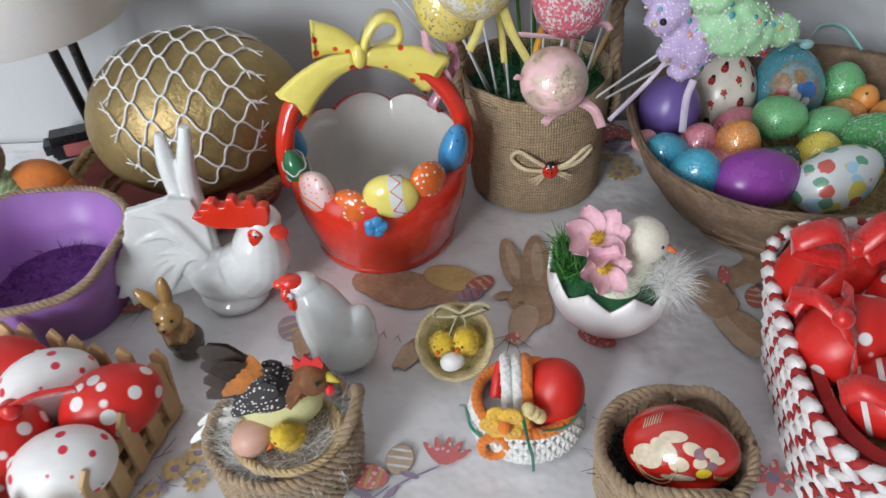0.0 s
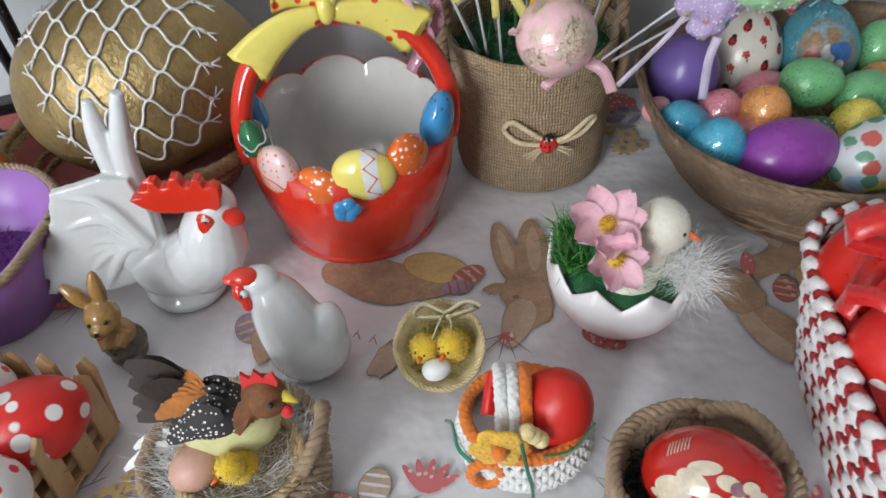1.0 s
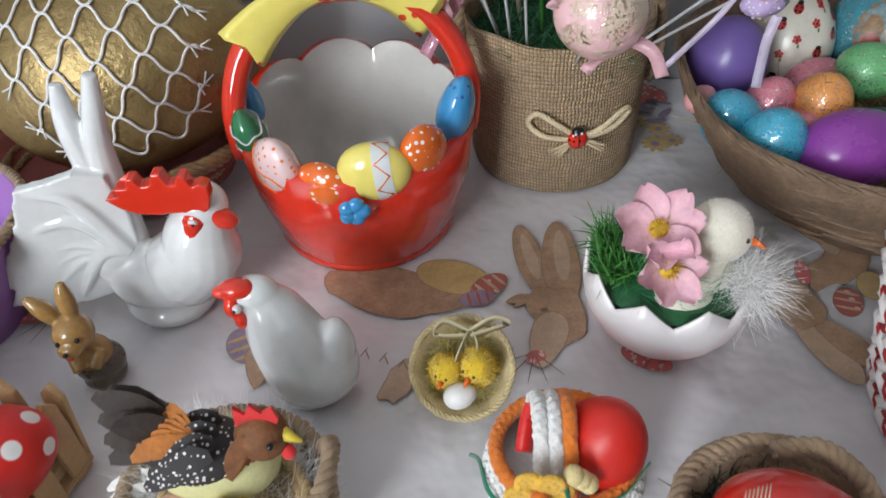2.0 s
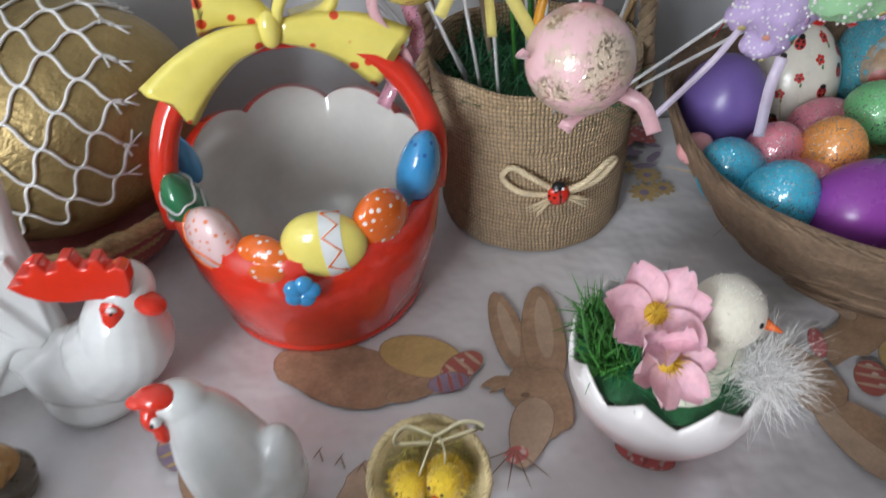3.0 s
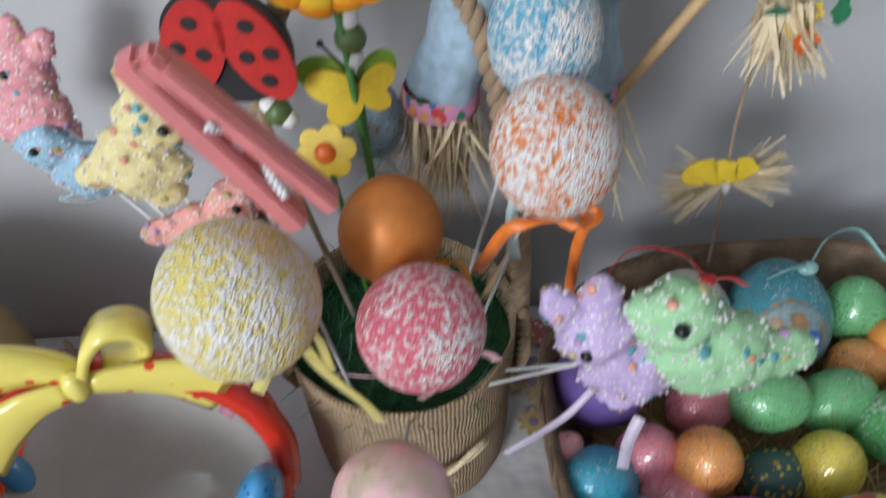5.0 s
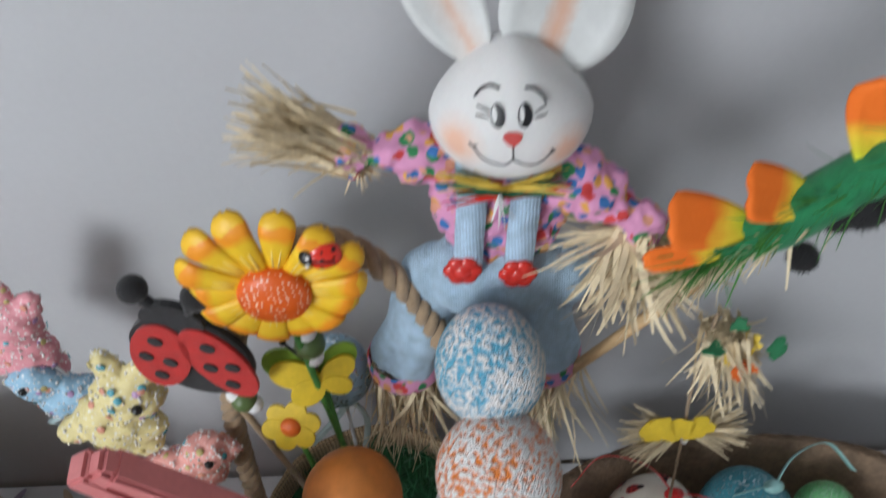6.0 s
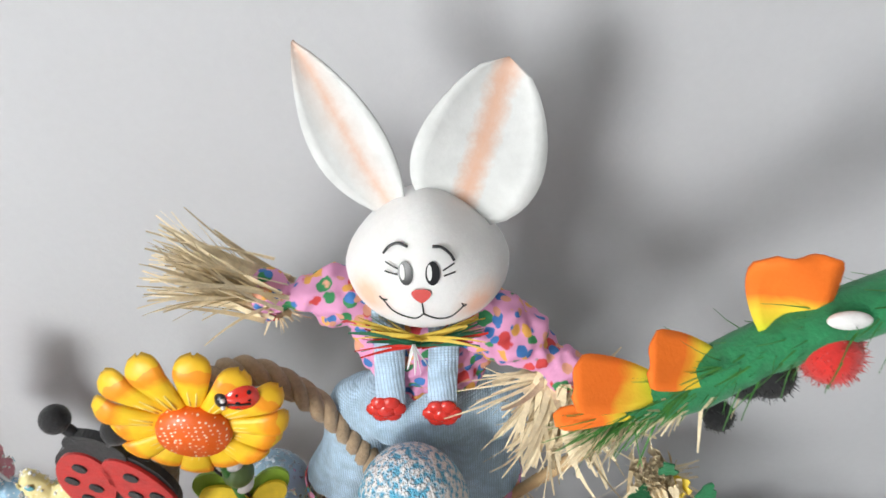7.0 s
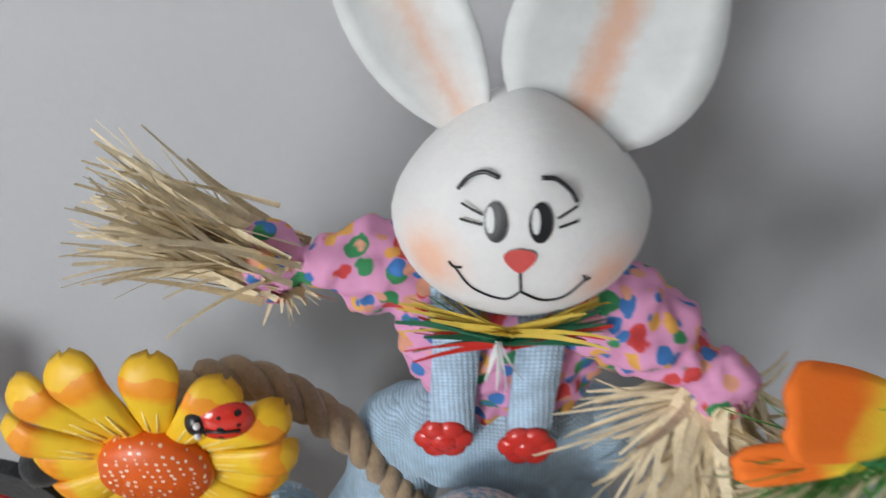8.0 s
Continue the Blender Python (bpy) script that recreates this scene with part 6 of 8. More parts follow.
def doll_ear(root, tip, wide, full, fold):
    root, tip = Vector(root), Vector(tip)
    ax = (tip - root)
    L, d = ax.length, ax.normalized()
    s = d.cross(Vector((0, -1, 0))).normalized()
    nn = s.cross(d)
    bm2, rows = bmesh.new(), []
    for i in range(15):
        u = i / 14
        w = wide * math.sin(math.pi * min(1, 0.05 + 0.95 * u)) ** full * (1.12 - 0.35 * u) if u < 1 else 0.0003
        row = []
        for j in range(9):
            q = j / 4 - 1
            row.append(bm2.verts.new(root + d * L * u + s * q * w + nn * (fold * (q * q) * w * 1.1 + 0.0015 * math.sin(u * 5 + q))))
        rows.append(row)
    for A, B in zip(rows, rows[1:]):
        for k in range(8):
            bm2.faces.new((A[k], A[k + 1], B[k + 1], B[k]))
    g = bmesh.ops.extrude_face_region(bm2, geom=bm2.faces[:])
    bmesh.ops.translate(bm2, verts=[v for v in g["geom"] if isinstance(v, bmesh.types.BMVert)], vec=-nn * 0.0012)
    return smooth(bm2)


for slot, (root, tip, wide, fold) in ((1, LEFT_EAR), (2, RIGHT_EAR)):
    doll.append((doll_ear(root, tip, wide, 0.75 if slot == 1 else 0.48, fold), slot))
shirt = melted(gathered(ball(0.024, (0.2525, 0.785, 0.315), (0.96, 0.52, 1.22)), tube(spline([(0.240, 0.786, 0.332), (0.224, 0.784, 0.337), (0.212, 0.781, 0.340)], 12), lambda u: 0.0100 + 0.0028 * math.sin(3 * u) - 0.0070 * u, 12), ball(0.0078, (0.2065, 0.781, 0.3410), (0.75, 0.8, 1.2)),
                        tube(spline([(0.265, 0.785, 0.330), (0.282, 0.778, 0.322), (0.293, 0.773, 0.314)], 12), lambda u: 0.0110 + 0.0028 * math.sin(3 * u) - 0.0075 * u, 12), ball(0.0085, (0.2960, 0.772, 0.3120), (0.9, 0.8, 1.15))), 0.0012, 3)
for v in shirt.verts:
    v.co += v.normal * (0.0024 * noise.noise(Vector((v.co.x * 120, v.co.y * 60, v.co.z * 210))) + 0.0016 * noise.noise(Vector((v.co.x * 340, v.co.y * 200, v.co.z * 260))))
doll.append((shirt, 3))
pants = melted(gathered(ball(0.028, (0.2495, 0.785, 0.2790), (0.92, 0.50, 0.72)), ball(0.015, (0.230, 0.788, 0.275), (1.05, 0.7, 1)), ball(0.016, (0.272, 0.788, 0.274), (1.1, 0.7, 1)), tube([(0.228, 0.791, 0.274), (0.2130, 0.793, 0.222)], lambda u: 0.0118 + 0.0030 * u, 14), tube([(0.264, 0.791, 0.268), (0.270, 0.793, 0.222)], lambda u: 0.0130 + 0.0025 * u, 14)), 0.0013, 2)
for v in pants.verts:
    v.co += v.normal * 0.0020 * noise.noise(Vector((v.co.x * 150, v.co.y * 60, v.co.z * 60)))
doll.append((pants, 4))
for x in (0.2122, 0.2702):
    bm = lathe([(0.0152, 0.0), (0.0158, 0.002), (0.0158, 0.009), (0.0150, 0.010)], 30)
    bm.transform(Matrix.Translation((x, 0.793, 0.214)))
    doll.append((bm, 3))
    doll.append((blades(220, int(x * 1000), lambda r, x=x: ((x + r.gauss(0, 0.007), 0.793 + r.gauss(0, 0.006), 0.217), (r.gauss(0, 0.22), r.gauss(0, 0.2), -1)), 0.050, 0.0020, 0.25, 5), 5))
doll.append((blades(250, 41, lambda r: ((0.2085 + r.gauss(0, 0.0022), 0.781 + r.gauss(0, 0.003), 0.3400 + r.gauss(0, 0.0026)), (-1 + r.gauss(0, 0.08), r.gauss(0, 0.16), 0.58 + r.gauss(0, 0.09))), 0.034, 0.0022, 0.3, 7), 5))
doll.append((blades(30, 44, lambda r: ((0.208, 0.780, 0.338), (0.1 + r.gauss(0, 0.4), r.gauss(0, 0.3), -0.7 + r.gauss(0, 0.3))), 0.011, 0.0014, 0.3, 4), 5))
doll.append((blades(220, 42, lambda r: ((0.295 + r.gauss(0, 0.003), 0.772 + r.gauss(0, 0.003), 0.313), (0.05 + r.gauss(0, 0.30), -0.2 + r.gauss(0, 0.25), -1 + r.gauss(0, 0.2))), 0.036, 0.0036, 0.6, 7), 5))
doll.append((blades(40, 43, lambda r: ((0.295, 0.772, 0.311), (-1 + r.gauss(0, 0.3), r.gauss(0, 0.3), -0.3 + r.gauss(0, 0.3))), 0.034, 0.0016, 0.4, 6), 5))
for x0, x1 in ((0.2425, 0.2402), (0.2590, 0.2570)):
    doll.append((ribbon([(x0, 0.7745, 0.340), (x0, 0.7715, 0.329), ((x0 + x1) / 2, 0.7705, 0.316), (x1, 0.7715, 0.298)], 0.0094, 0.0016, (1, 0, 0.1)), 12))
for x, y, z in ((0.2384, 0.7705, 0.2965), (0.2568, 0.7700, 0.2940)):
    pieces = [ball(0.0034, (x + 0.0034 * math.cos(math.tau * k / 6), y, z + 0.0034 * math.sin(math.tau * k / 6)), (1, 0.5, 1), sub=2) for k in range(6)]
    pieces.append(ball(0.0036, (x, y - 0.0006, z), (1, 0.5, 1), sub=2))
    doll.append((gathered(*pieces), 9))
for seed, slot, drp in ((51, 10, 0.0), (52, 11, 0.002), (53, 9, 0.003)):
    for sg in (-1, 1):
        doll.append((blades(14, seed + sg, lambda r, sg=sg, drp=drp: ((0.2525, 0.7655, 0.3365 - drp), (sg, 0.25 + r.gauss(0, 0.1), 0.02 + r.gauss(0, 0.14))), 0.018, 0.0022, 0.2, 4), slot))
doll.append((blades(12, 57, lambda r: ((0.2505, 0.7645, 0.335), (r.gauss(0, 0.2), -0.1, -1)), 0.012, 0.0010, 0.2, 4), 0))
solo("scarecrow_doll", joined(*doll), [head_cloth, ear_left, ear_right, floral, denim, raffia, ink, peach, nose_red, surf("red_button", (0.62, 0.03, 0.02), 0.25, 0.1, bump=0.05, coat=0.4), surf("yellow_raffia", (0.66, 0.46, 0.06), 0.6, 0.2), surf("green_raffia", (0.02, 0.16, 0.08), 0.6, 0.2), weave("strap_denim", (0.46, 0.62, 0.78), 900, 900, 0.9, 0.3, 0.55, "Object")],
     (0, 0, 0), "rabbit-eared scarecrow doll in floral shirt and pale denim dungarees", "doll")
solo("doll_stick", tube([(0.242, 0.800, 0.075), (0.246, 0.797, 0.27)], 0.0022, 10), pale_wood, (0, 0, 0), "thin wooden stick holding the scarecrow doll in the pot", "stick")

# ---- caterpillar pick and raffia hangers ----
cat = thing("caterpillar_pick", (0.268, 0.792, 0.075), "green felt caterpillar pick with orange wings and pompoms on a stick", "ornament")


def rel(*p):
    return Vector(p) - Vector((0.268, 0.792, 0.075))


part("stick", tube([rel(0.226, 0.795, 0.08), rel(0.276, 0.788, 0.205), rel(0.322, 0.757, 0.312)], 0.0024, 10), pale_wood, cat, "bare wooden stick")
body_line = [rel(*p) for p in spline([(0.306, 0.748, 0.322), (0.322, 0.747, 0.332), (0.345, 0.748, 0.350), (0.372, 0.750, 0.364), (0.400, 0.752, 0.374)], 30)]
part("body", tube(body_line, lambda u: 0.0075 * min(1, 0.35 + 2.2 * u), 12), surf("green_felt", (0.01, 0.20, 0.07), 0.85, 0.3, 150, 0.7, 800, sheen=0.2), cat, "green felt body")
part("grass_skirt", blades(420, 61, lambda r: (lambda p: (tuple(p), (-1 + r.gauss(0, 0.3), -0.3 + r.gauss(0, 0.3), -0.5 + r.gauss(0, 0.3))))(body_line[r.randint(2, 27)]), 0.022, 0.0010, 0.3), leaf_green, cat, "green grass fibres")
part("straw_skirt", blades(200, 62, lambda r: (lambda p: (tuple(p + Vector((0, 0, -0.006))), (-1 + r.gauss(0, 0.3), -0.2 + r.gauss(0, 0.3), -0.45 + r.gauss(0, 0.25))))(body_line[r.randint(0, 14)]), 0.018, 0.0013, 0.3), raffia, cat, "raffia fibres")
wing_mat, wgt, wgb = nodes_of("orange_wing_felt")
wuv = wgt.nodes.new("ShaderNodeSeparateXYZ")
wgt.links.new(coords(wgt, "UV"), wuv.inputs[0])
wn = wgt.nodes.new("ShaderNodeMath")
wn.operation = "MULTIPLY_ADD"
wn.inputs[1].default_value = 0.4
wgt.links.new(noise_of(wgt, coords(wgt), 60, 2), wn.inputs[0]), wgt.links.new(wuv.outputs[0], wn.inputs[2])
wgt.links.new(ramp(wgt, wn.outputs[0], [(0.32, (0.62, 0.66, 0.03)), (0.58, (0.86, 0.58, 0.04)), (0.76, (0.86, 0.17, 0.012))]), wgb.inputs["Base Color"])
wgb.inputs["Roughness"].default_value = 0.8
bumped(wgt, wgb, noise_of(wgt, coords(wgt), 900, 2), 0.3, 0.0004)


def felt_wing(root, tip, wide, curl, side=(0, -0.7, 0.7), blunt=0.86):
    root, tip = rel(*root), rel(*tip)
    d = (tip - root)
    L = d.length
    d.normalize()
    s = d.cross(Vector(side)).normalized()
    nn = s.cross(d)
    bm2, rows = bmesh.new(), []
    lay = bm2.loops.layers.uv.new("UVMap")
    for i in range(13):
        u = i / 12
        w = wide * (0.35 + 0.65 * math.sin(math.pi * 0.5 * min(1, u * 1.3))) * (1 if u < blunt else math.sqrt(max(0.02, 1 - ((u - blunt) / (1.02 - blunt)) ** 2)))
        rows.append([(bm2.verts.new(root + d * L * u + s * (j / 3 - 1) * w + nn * (curl * L * u * u + 0.10 * wide * math.sin(6 * u + j))), u) for j in range(7)])
    for A, B in zip(rows, rows[1:]):
        for k in range(6):
            q = (A[k], A[k + 1], B[k + 1], B[k])
            f = bm2.faces.new([v for v, _ in q])
            for lp, (_, u) in zip(f.loops, q):
                lp[lay].uv = (u, 0.5)
    g = bmesh.ops.extrude_face_region(bm2, geom=bm2.faces[:])
    bmesh.ops.translate(bm2, verts=[v for v in g["geom"] if isinstance(v, bmesh.types.BMVert)], vec=-nn * 0.0011)
    return smooth(bm2)


for root, tip, wide, curl in (((0.320, 0.747, 0.334), (0.2935, 0.743, 0.343), 0.0080, 0.05), ((0.334, 0.747, 0.343), (0.312, 0.744, 0.351), 0.0080, 0.1), ((0.3465, 0.748, 0.352), (0.3470, 0.752, 0.378), 0.0115, 0.05), ((0.318, 0.746, 0.328), (0.290, 0.742, 0.327), 0.0035, -0.1), ((0.385, 0.750, 0.372), (0.402, 0.750, 0.392), 0.008, 0.1)):
    part("wing", felt_wing(root, tip, wide, curl), wing_mat, cat, "orange and yellow felt wing")
red_pom, black_pom = surf("red_pompom", (0.62, 0.02, 0.015), 0.9, 0.2, 200, 0.5, sheen=0.4), surf("black_pompom", (0.012, 0.012, 0.013), 0.95, 0.2, 200, 0.5, sheen=0.1)


def pompom(r, seed):
    def place(q):
        d = Vector((q.gauss(0, 1), q.gauss(0, 1), q.gauss(0, 1))).normalized()
        return tuple(d * r * 0.7), tuple(d)
    return gathered(ball(r * 0.9, sub=3), blades(700, seed, place, r * 0.36, r * 0.05, 0.4, 2))


for at, r, mt, lab in (((0.3585, 0.744, 0.3510), 0.0088, red_pom, "red pompom"), ((0.3455, 0.745, 0.3425), 0.0075, black_pom, "black pompom"), ((0.3395, 0.745, 0.340), 0.006, black_pom, "black pompom"), ((0.3375, 0.749, 0.3185), 0.0050, black_pom, "black pompom")):
    bm = pompom(r, int(r * 1e5))
    bm.transform(Matrix.Translation(rel(*at)))
    part("pompom", bm, mt, cat, lab)
part("eye", ball(0.0042, rel(0.3585, 0.742, 0.3655), (1.3, 0.5, 0.6), sub=3), white_cord, cat, "white eye")
hang = thing("raffia_hanger", (0.327, 0.760, 0.268), "raffia bundles with small cloth flowers on a jute string", "ornament")
part("raffia_tuft", blades(240, 71, lambda r: ((r.gauss(0, 0.003), r.gauss(0, 0.003), 0.004), (0.30 + r.gauss(0, 0.3), r.gauss(0, 0.3), -1)), 0.028, 0.0026, 0.3), raffia, hang, "raffia bundle")
for k in range(9):
    rng = random.Random(k)
    bm = flat(ring(0, 0, 0.0040, 0.0030, 40 * k, 18, 0.7, k), 0, 0.0006)
    bm.transform(pose(rng.gauss(0.002, 0.006), -0.006 + rng.gauss(0, 0.002), rng.gauss(-0.002, 0.008), 60 + rng.gauss(0, 30), rng.gauss(0, 40), 0))
    part("petal", bm, [surf("orange_felt", ORANGE, 0.7), yellow_wood, surf("green_felt", (0.01, 0.20, 0.07), 0.85)][k % 3], hang)
part("string", rope(spline([(-0.004, 0, 0.012), (-0.004, 0.002, -0.02), (0.000, 0.010, -0.055), (0.006, 0.019, -0.09), (0.0, 0.0, -0.125)], 80), 0.0009, 2, 0.006, 5), jute, hang, "jute string")
bun = part("raffia_knot", gathered(blades(150, 72, lambda r: ((0.006, 0.019, -0.094), (-1 + r.gauss(0, 0.1), r.gauss(0, 0.25), -0.25 + r.gauss(0, 0.35))), 0.026, 0.0020, 0.2), blades(150, 73, lambda r: ((0.006, 0.019, -0.094), (1 + r.gauss(0, 0.1), r.gauss(0, 0.25), 0.15 + r.gauss(0, 0.28))), 0.026, 0.0020, 0.2)), raffia, hang, "raffia bow")
for k in range(6):
    bm = flat(ring(0, 0, 0.0055, 0.0045, 0, 12, 0.4, k), 0, 0.0008)
    bm.transform(pose(-0.010 + 0.0042 * k, 0.014, -0.085 + 0.002 * (k % 2), 50, 0, 0))
    part("petal", bm, yellow_wood, bun, "yellow petal")
part("tie", ball(0.003, (0.006, 0.016, -0.094), (0.6, 1, 1.6), sub=2), white_cord, bun)

# ---- front row ----
def coil_basket(name, at, rx, ry, rings, z0, dz, r, label, mat, flare=0.05, inner=dark_straw, turn=0):
    ob = thing(name, at, label, "basket", turn=(0, 0, turn))
    bm2 = lathe([(0.001, 0.001), (0.84, 0.001), (0.90, z0 + 0.2 * dz * rings), (0.94 + flare * 0.6, z0 + dz * (rings - 1)), (0.90 + flare * 0.5, z0 + dz * (rings - 1)), (0.80, 0.004), (0.001, 0.004)], 40)
    bm2.transform(Matrix.Diagonal((rx, ry, 1, 1)))
    part("wall", bm2, mat, ob)
    for i in range(rings):
        k = 0.93 + flare * i / max(1, rings - 1)
        part("coil", rope(oval(rx * k, ry * k, z0 + dz * i, 130, 0.02), r, 3, 0.013, 5, True), mat, ob)
    bm2 = lathe([(0.001, z0 + dz * rings * 0.35), (0.84, z0 + dz * rings * 0.35)], 30)
    bm2.transform(Matrix.Diagonal((rx, ry, 1, 1)))
    part("bedding", bm2, inner, ob)
    return ob


nest = coil_basket("nest_basket", (0.0245, 0.492, 0), 0.0425, 0.0415, 6, 0.004, 0.0058, 0.0037, "round coiled jute basket with feathers and green grass inside", jute)
part("grass", blades(260, 81, heap(0.036, 0.034, 0.022, 1), 0.014, 0.0014, 0.8), moss, nest, "green paper grass")
part("down", blades(2600, 82, lambda r: (lambda a, q: ((0.034 * q * math.cos(a), 0.033 * q * math.sin(a), 0.030), (math.cos(a) * 0.8 + r.gauss(0, 0.6), math.sin(a) * 0.8 + r.gauss(0, 0.6), 0.35 + r.gauss(0, 0.4))))(r.uniform(0, math.tau), r.uniform(0.45, 1.0)), 0.021, 0.0004, 0.9), feather_white, nest, "pale downy feathers")
part("handle_loop", rope(spline([(0.034, -0.018, 0.036), (0.043, -0.006, 0.050), (0.044, 0.010, 0.050), (0.038, 0.020, 0.036)], 50), 0.0036, 3, 0.012, 6), jute, nest, "braided jute handle")
inner = thing("small_nest", (0.031, 0.482, 0.030), "small woven straw nest inside the jute basket", "nest")
for i in range(4):
    part("coil", rope(oval(0.022 + 0.0024 * i, 0.019 + 0.0022 * i, 0.003 * i, 90, 0.05), 0.0024, 3, 0.010, 5, True), straw, inner)
part("floor", lathe([(0.001, 0.001), (0.024, 0.001)], 24), straw, inner)
down_yellow, brown_down, orange_down = surf("pale_yellow_down", (0.66, 0.64, 0.32), 0.8, 0.12, 100, 0.3), surf("brown_feather", (0.22, 0.085, 0.03), 0.75, 0.35, 120, 0.5), surf("orange_feather", (0.50, 0.17, 0.03), 0.75, 0.3, 120, 0.5)
dark_feather = surf("dark_feather", (0.045, 0.028, 0.020), 0.7, 0.4, 120, 0.4)


def quill(root, tip, wide, seed):
    """One feather: a curved vane that ends in a soft point."""
    root, tip = Vector(root), Vector(tip)
    d = tip - root
    s = d.cross(Vector((0.2, -0.8, 0.5))).normalized()
    bm2, rows = bmesh.new(), []
    for i in range(8):
        u = i / 7
        w = wide * math.sin(math.pi * (0.08 + 0.88 * u)) ** 0.6
        c = root + d * u + Vector((0, 0, 0.12 * d.length * math.sin(math.pi * u)))
        rows.append([bm2.verts.new(c + s * q * w + Vector((0, 0, 0.0012 * noise.noise((u * 6, q * 3, seed))))) for q in (-1, 0, 1)])
    for A, B in zip(rows, rows[1:]):
        for k in range(2):
            bm2.faces.new((A[k], A[k + 1], B[k + 1], B[k]))
    return smooth(bm2)


def felt_comb():
    b = flat([(0.013, 0.027), (0.014, 0.037), (0.0175, 0.033), (0.020, 0.0385), (0.0235, 0.0335), (0.0275, 0.0365), (0.029, 0.030), (0.027, 0.026), (0.020, 0.026)], 0, 0.0016)
    b.transform(pose(0, -0.003, 0, 90, 0, 0))
    return b


HEN_AT = (0.027, 0.493, 0.056)
hen2 = thing("hen_decoration", HEN_AT, "feathered toy hen with speckled back and red comb in the nest", "toy")
guinea = dotted("guinea_feather", (0.03, 0.025, 0.025), (0.75, 0.72, 0.7), 420, 0.27, 0.7)
part("body", ball(0.021, (0, 0, 0.0), (1.15, 0.8, 0.82)), down_yellow, hen2, "pale yellow body")
part("back", ball(0.018, (-0.004, -0.002, 0.010), (1.1, 0.8, 0.6)), guinea, hen2, "black back with white specks")
for k in range(16):
    part("wing_feather", quill((-0.004 + 0.003 * (k % 4), -0.013 + 0.004 * (k // 4) * 1.4, 0.013 + 0.003 * (k % 4)), (-0.022 + 0.004 * (k % 4), -0.016 + 0.005 * (k // 4), 0.006 + 0.004 * (k % 4)), 0.005, k), guinea, hen2, "black feather with white specks")
for k in range(16):
    part("tail_feather", quill((-0.006, -0.002, 0.012), (-0.037 + 0.004 * (k * 7 % 5) / 2, -0.006 + 0.003 * (k * 5 % 6), 0.010 + 0.0018 * k), 0.0062, k), dark_feather, hen2, "dark brown feather")
for k in range(6):
    part("saddle_feather", quill((-0.004, -0.006, 0.020), (-0.026 + 0.002 * k, -0.010 + 0.003 * k, 0.016 + 0.0025 * k), 0.0046, k + 20), orange_down, hen2, "rust orange feather")
head = part("head", ball(0.0100, (0.021, -0.003, 0.020), (1, 0.9, 1.1)), brown_down, hen2, "brown feathered head")
for k in range(9):
    part("neck_feather", quill((0.018 + 0.001 * (k % 3), -0.009 + 0.002 * k % 0.009, 0.027), (0.008 + 0.0014 * k, -0.014 + 0.0012 * k, 0.006 + 0.001 * (k % 3)), 0.0036, k + 40), orange_down if k % 3 == 1 else brown_down, hen2, "brown neck feather")
part("comb", felt_comb(), surf("red_felt_comb", (0.70, 0.02, 0.02), 0.7, 0.1, sheen=0.2), head, "red felt comb")
part("wattle", ball(0.0036, (0.030, -0.006, 0.013), (0.8, 0.7, 1.1)), surf("red_felt_comb", (0.70, 0.02, 0.02), 0.7), head)
part("beak", tube([(0.028, -0.004, 0.022), (0.036, -0.006, 0.019)], lambda u: 0.0034 * (1 - 0.8 * u), 8), surf("beak_yellow", YELLOW, 0.5), head, "yellow beak")
part("eye", ball(0.0014, (0.026, -0.0115, 0.024), sub=2), ink, head)
for k in range(2):
    part("feather", quill((-0.026, 0.010 - 0.005 * k, 0.034), (-0.054 - 0.002 * (k % 2), 0.010 - 0.011 * k, 0.022 - 0.002 * k), 0.0032, 60 + k), feather_white, nest, "white feather")
solo("easter_egg", egg(0.025, 0.020, 0.08), surf("beige_pink_shell", (0.62, 0.36, 0.28), 0.45, 0.08, 60, 0.15), (0.013, 0.476, 0.044), "plain beige-pink egg lying in the small nest", "egg", turn=(0, 60, 20))


def toy_chick(at, s, turn, name_label):
    yel_fluff = surf("yellow_fluff", (0.80, 0.55, 0.03), 0.9, 0.15, 200, 0.6, 900, sheen=0.4)
    bm2 = joined((gathered(ball(0.5, (0, 0, 0), (1.1, 0.9, 0.85), sub=3), ball(0.38, (0.38, -0.1, 0.45), sub=3), blades(900, 91, lambda r: (lambda d: ((tuple(Vector(d) * 0.42)) if r.random() < 0.6 else tuple(Vector((0.38, -0.1, 0.45)) + Vector(d) * 0.33), d))(tuple(Vector((r.gauss(0, 1), r.gauss(0, 1), r.gauss(0, 1))).normalized())), 0.16, 0.03, 0.5, 2)), 0),
                 (gathered(ball(0.05, (0.50, -0.44, 0.52), sub=2), ball(0.05, (0.70, -0.24, 0.52), sub=2)), 1), (tube([(0.66, -0.36, 0.42), (0.82, -0.5, 0.36)], lambda u: 0.09 * (1 - 0.8 * u), 6), 2))
    bm2.transform(Matrix.Scale(s, 4))
    return solo("chick_toy", bm2, [yel_fluff, ink, surf("orange_felt", ORANGE, 0.7)], at, name_label, "toy", turn=turn)


toy_chick((0.034, 0.475, 0.047), 0.017, (0, 0, 270), "small yellow fluffy toy chick in the straw nest")

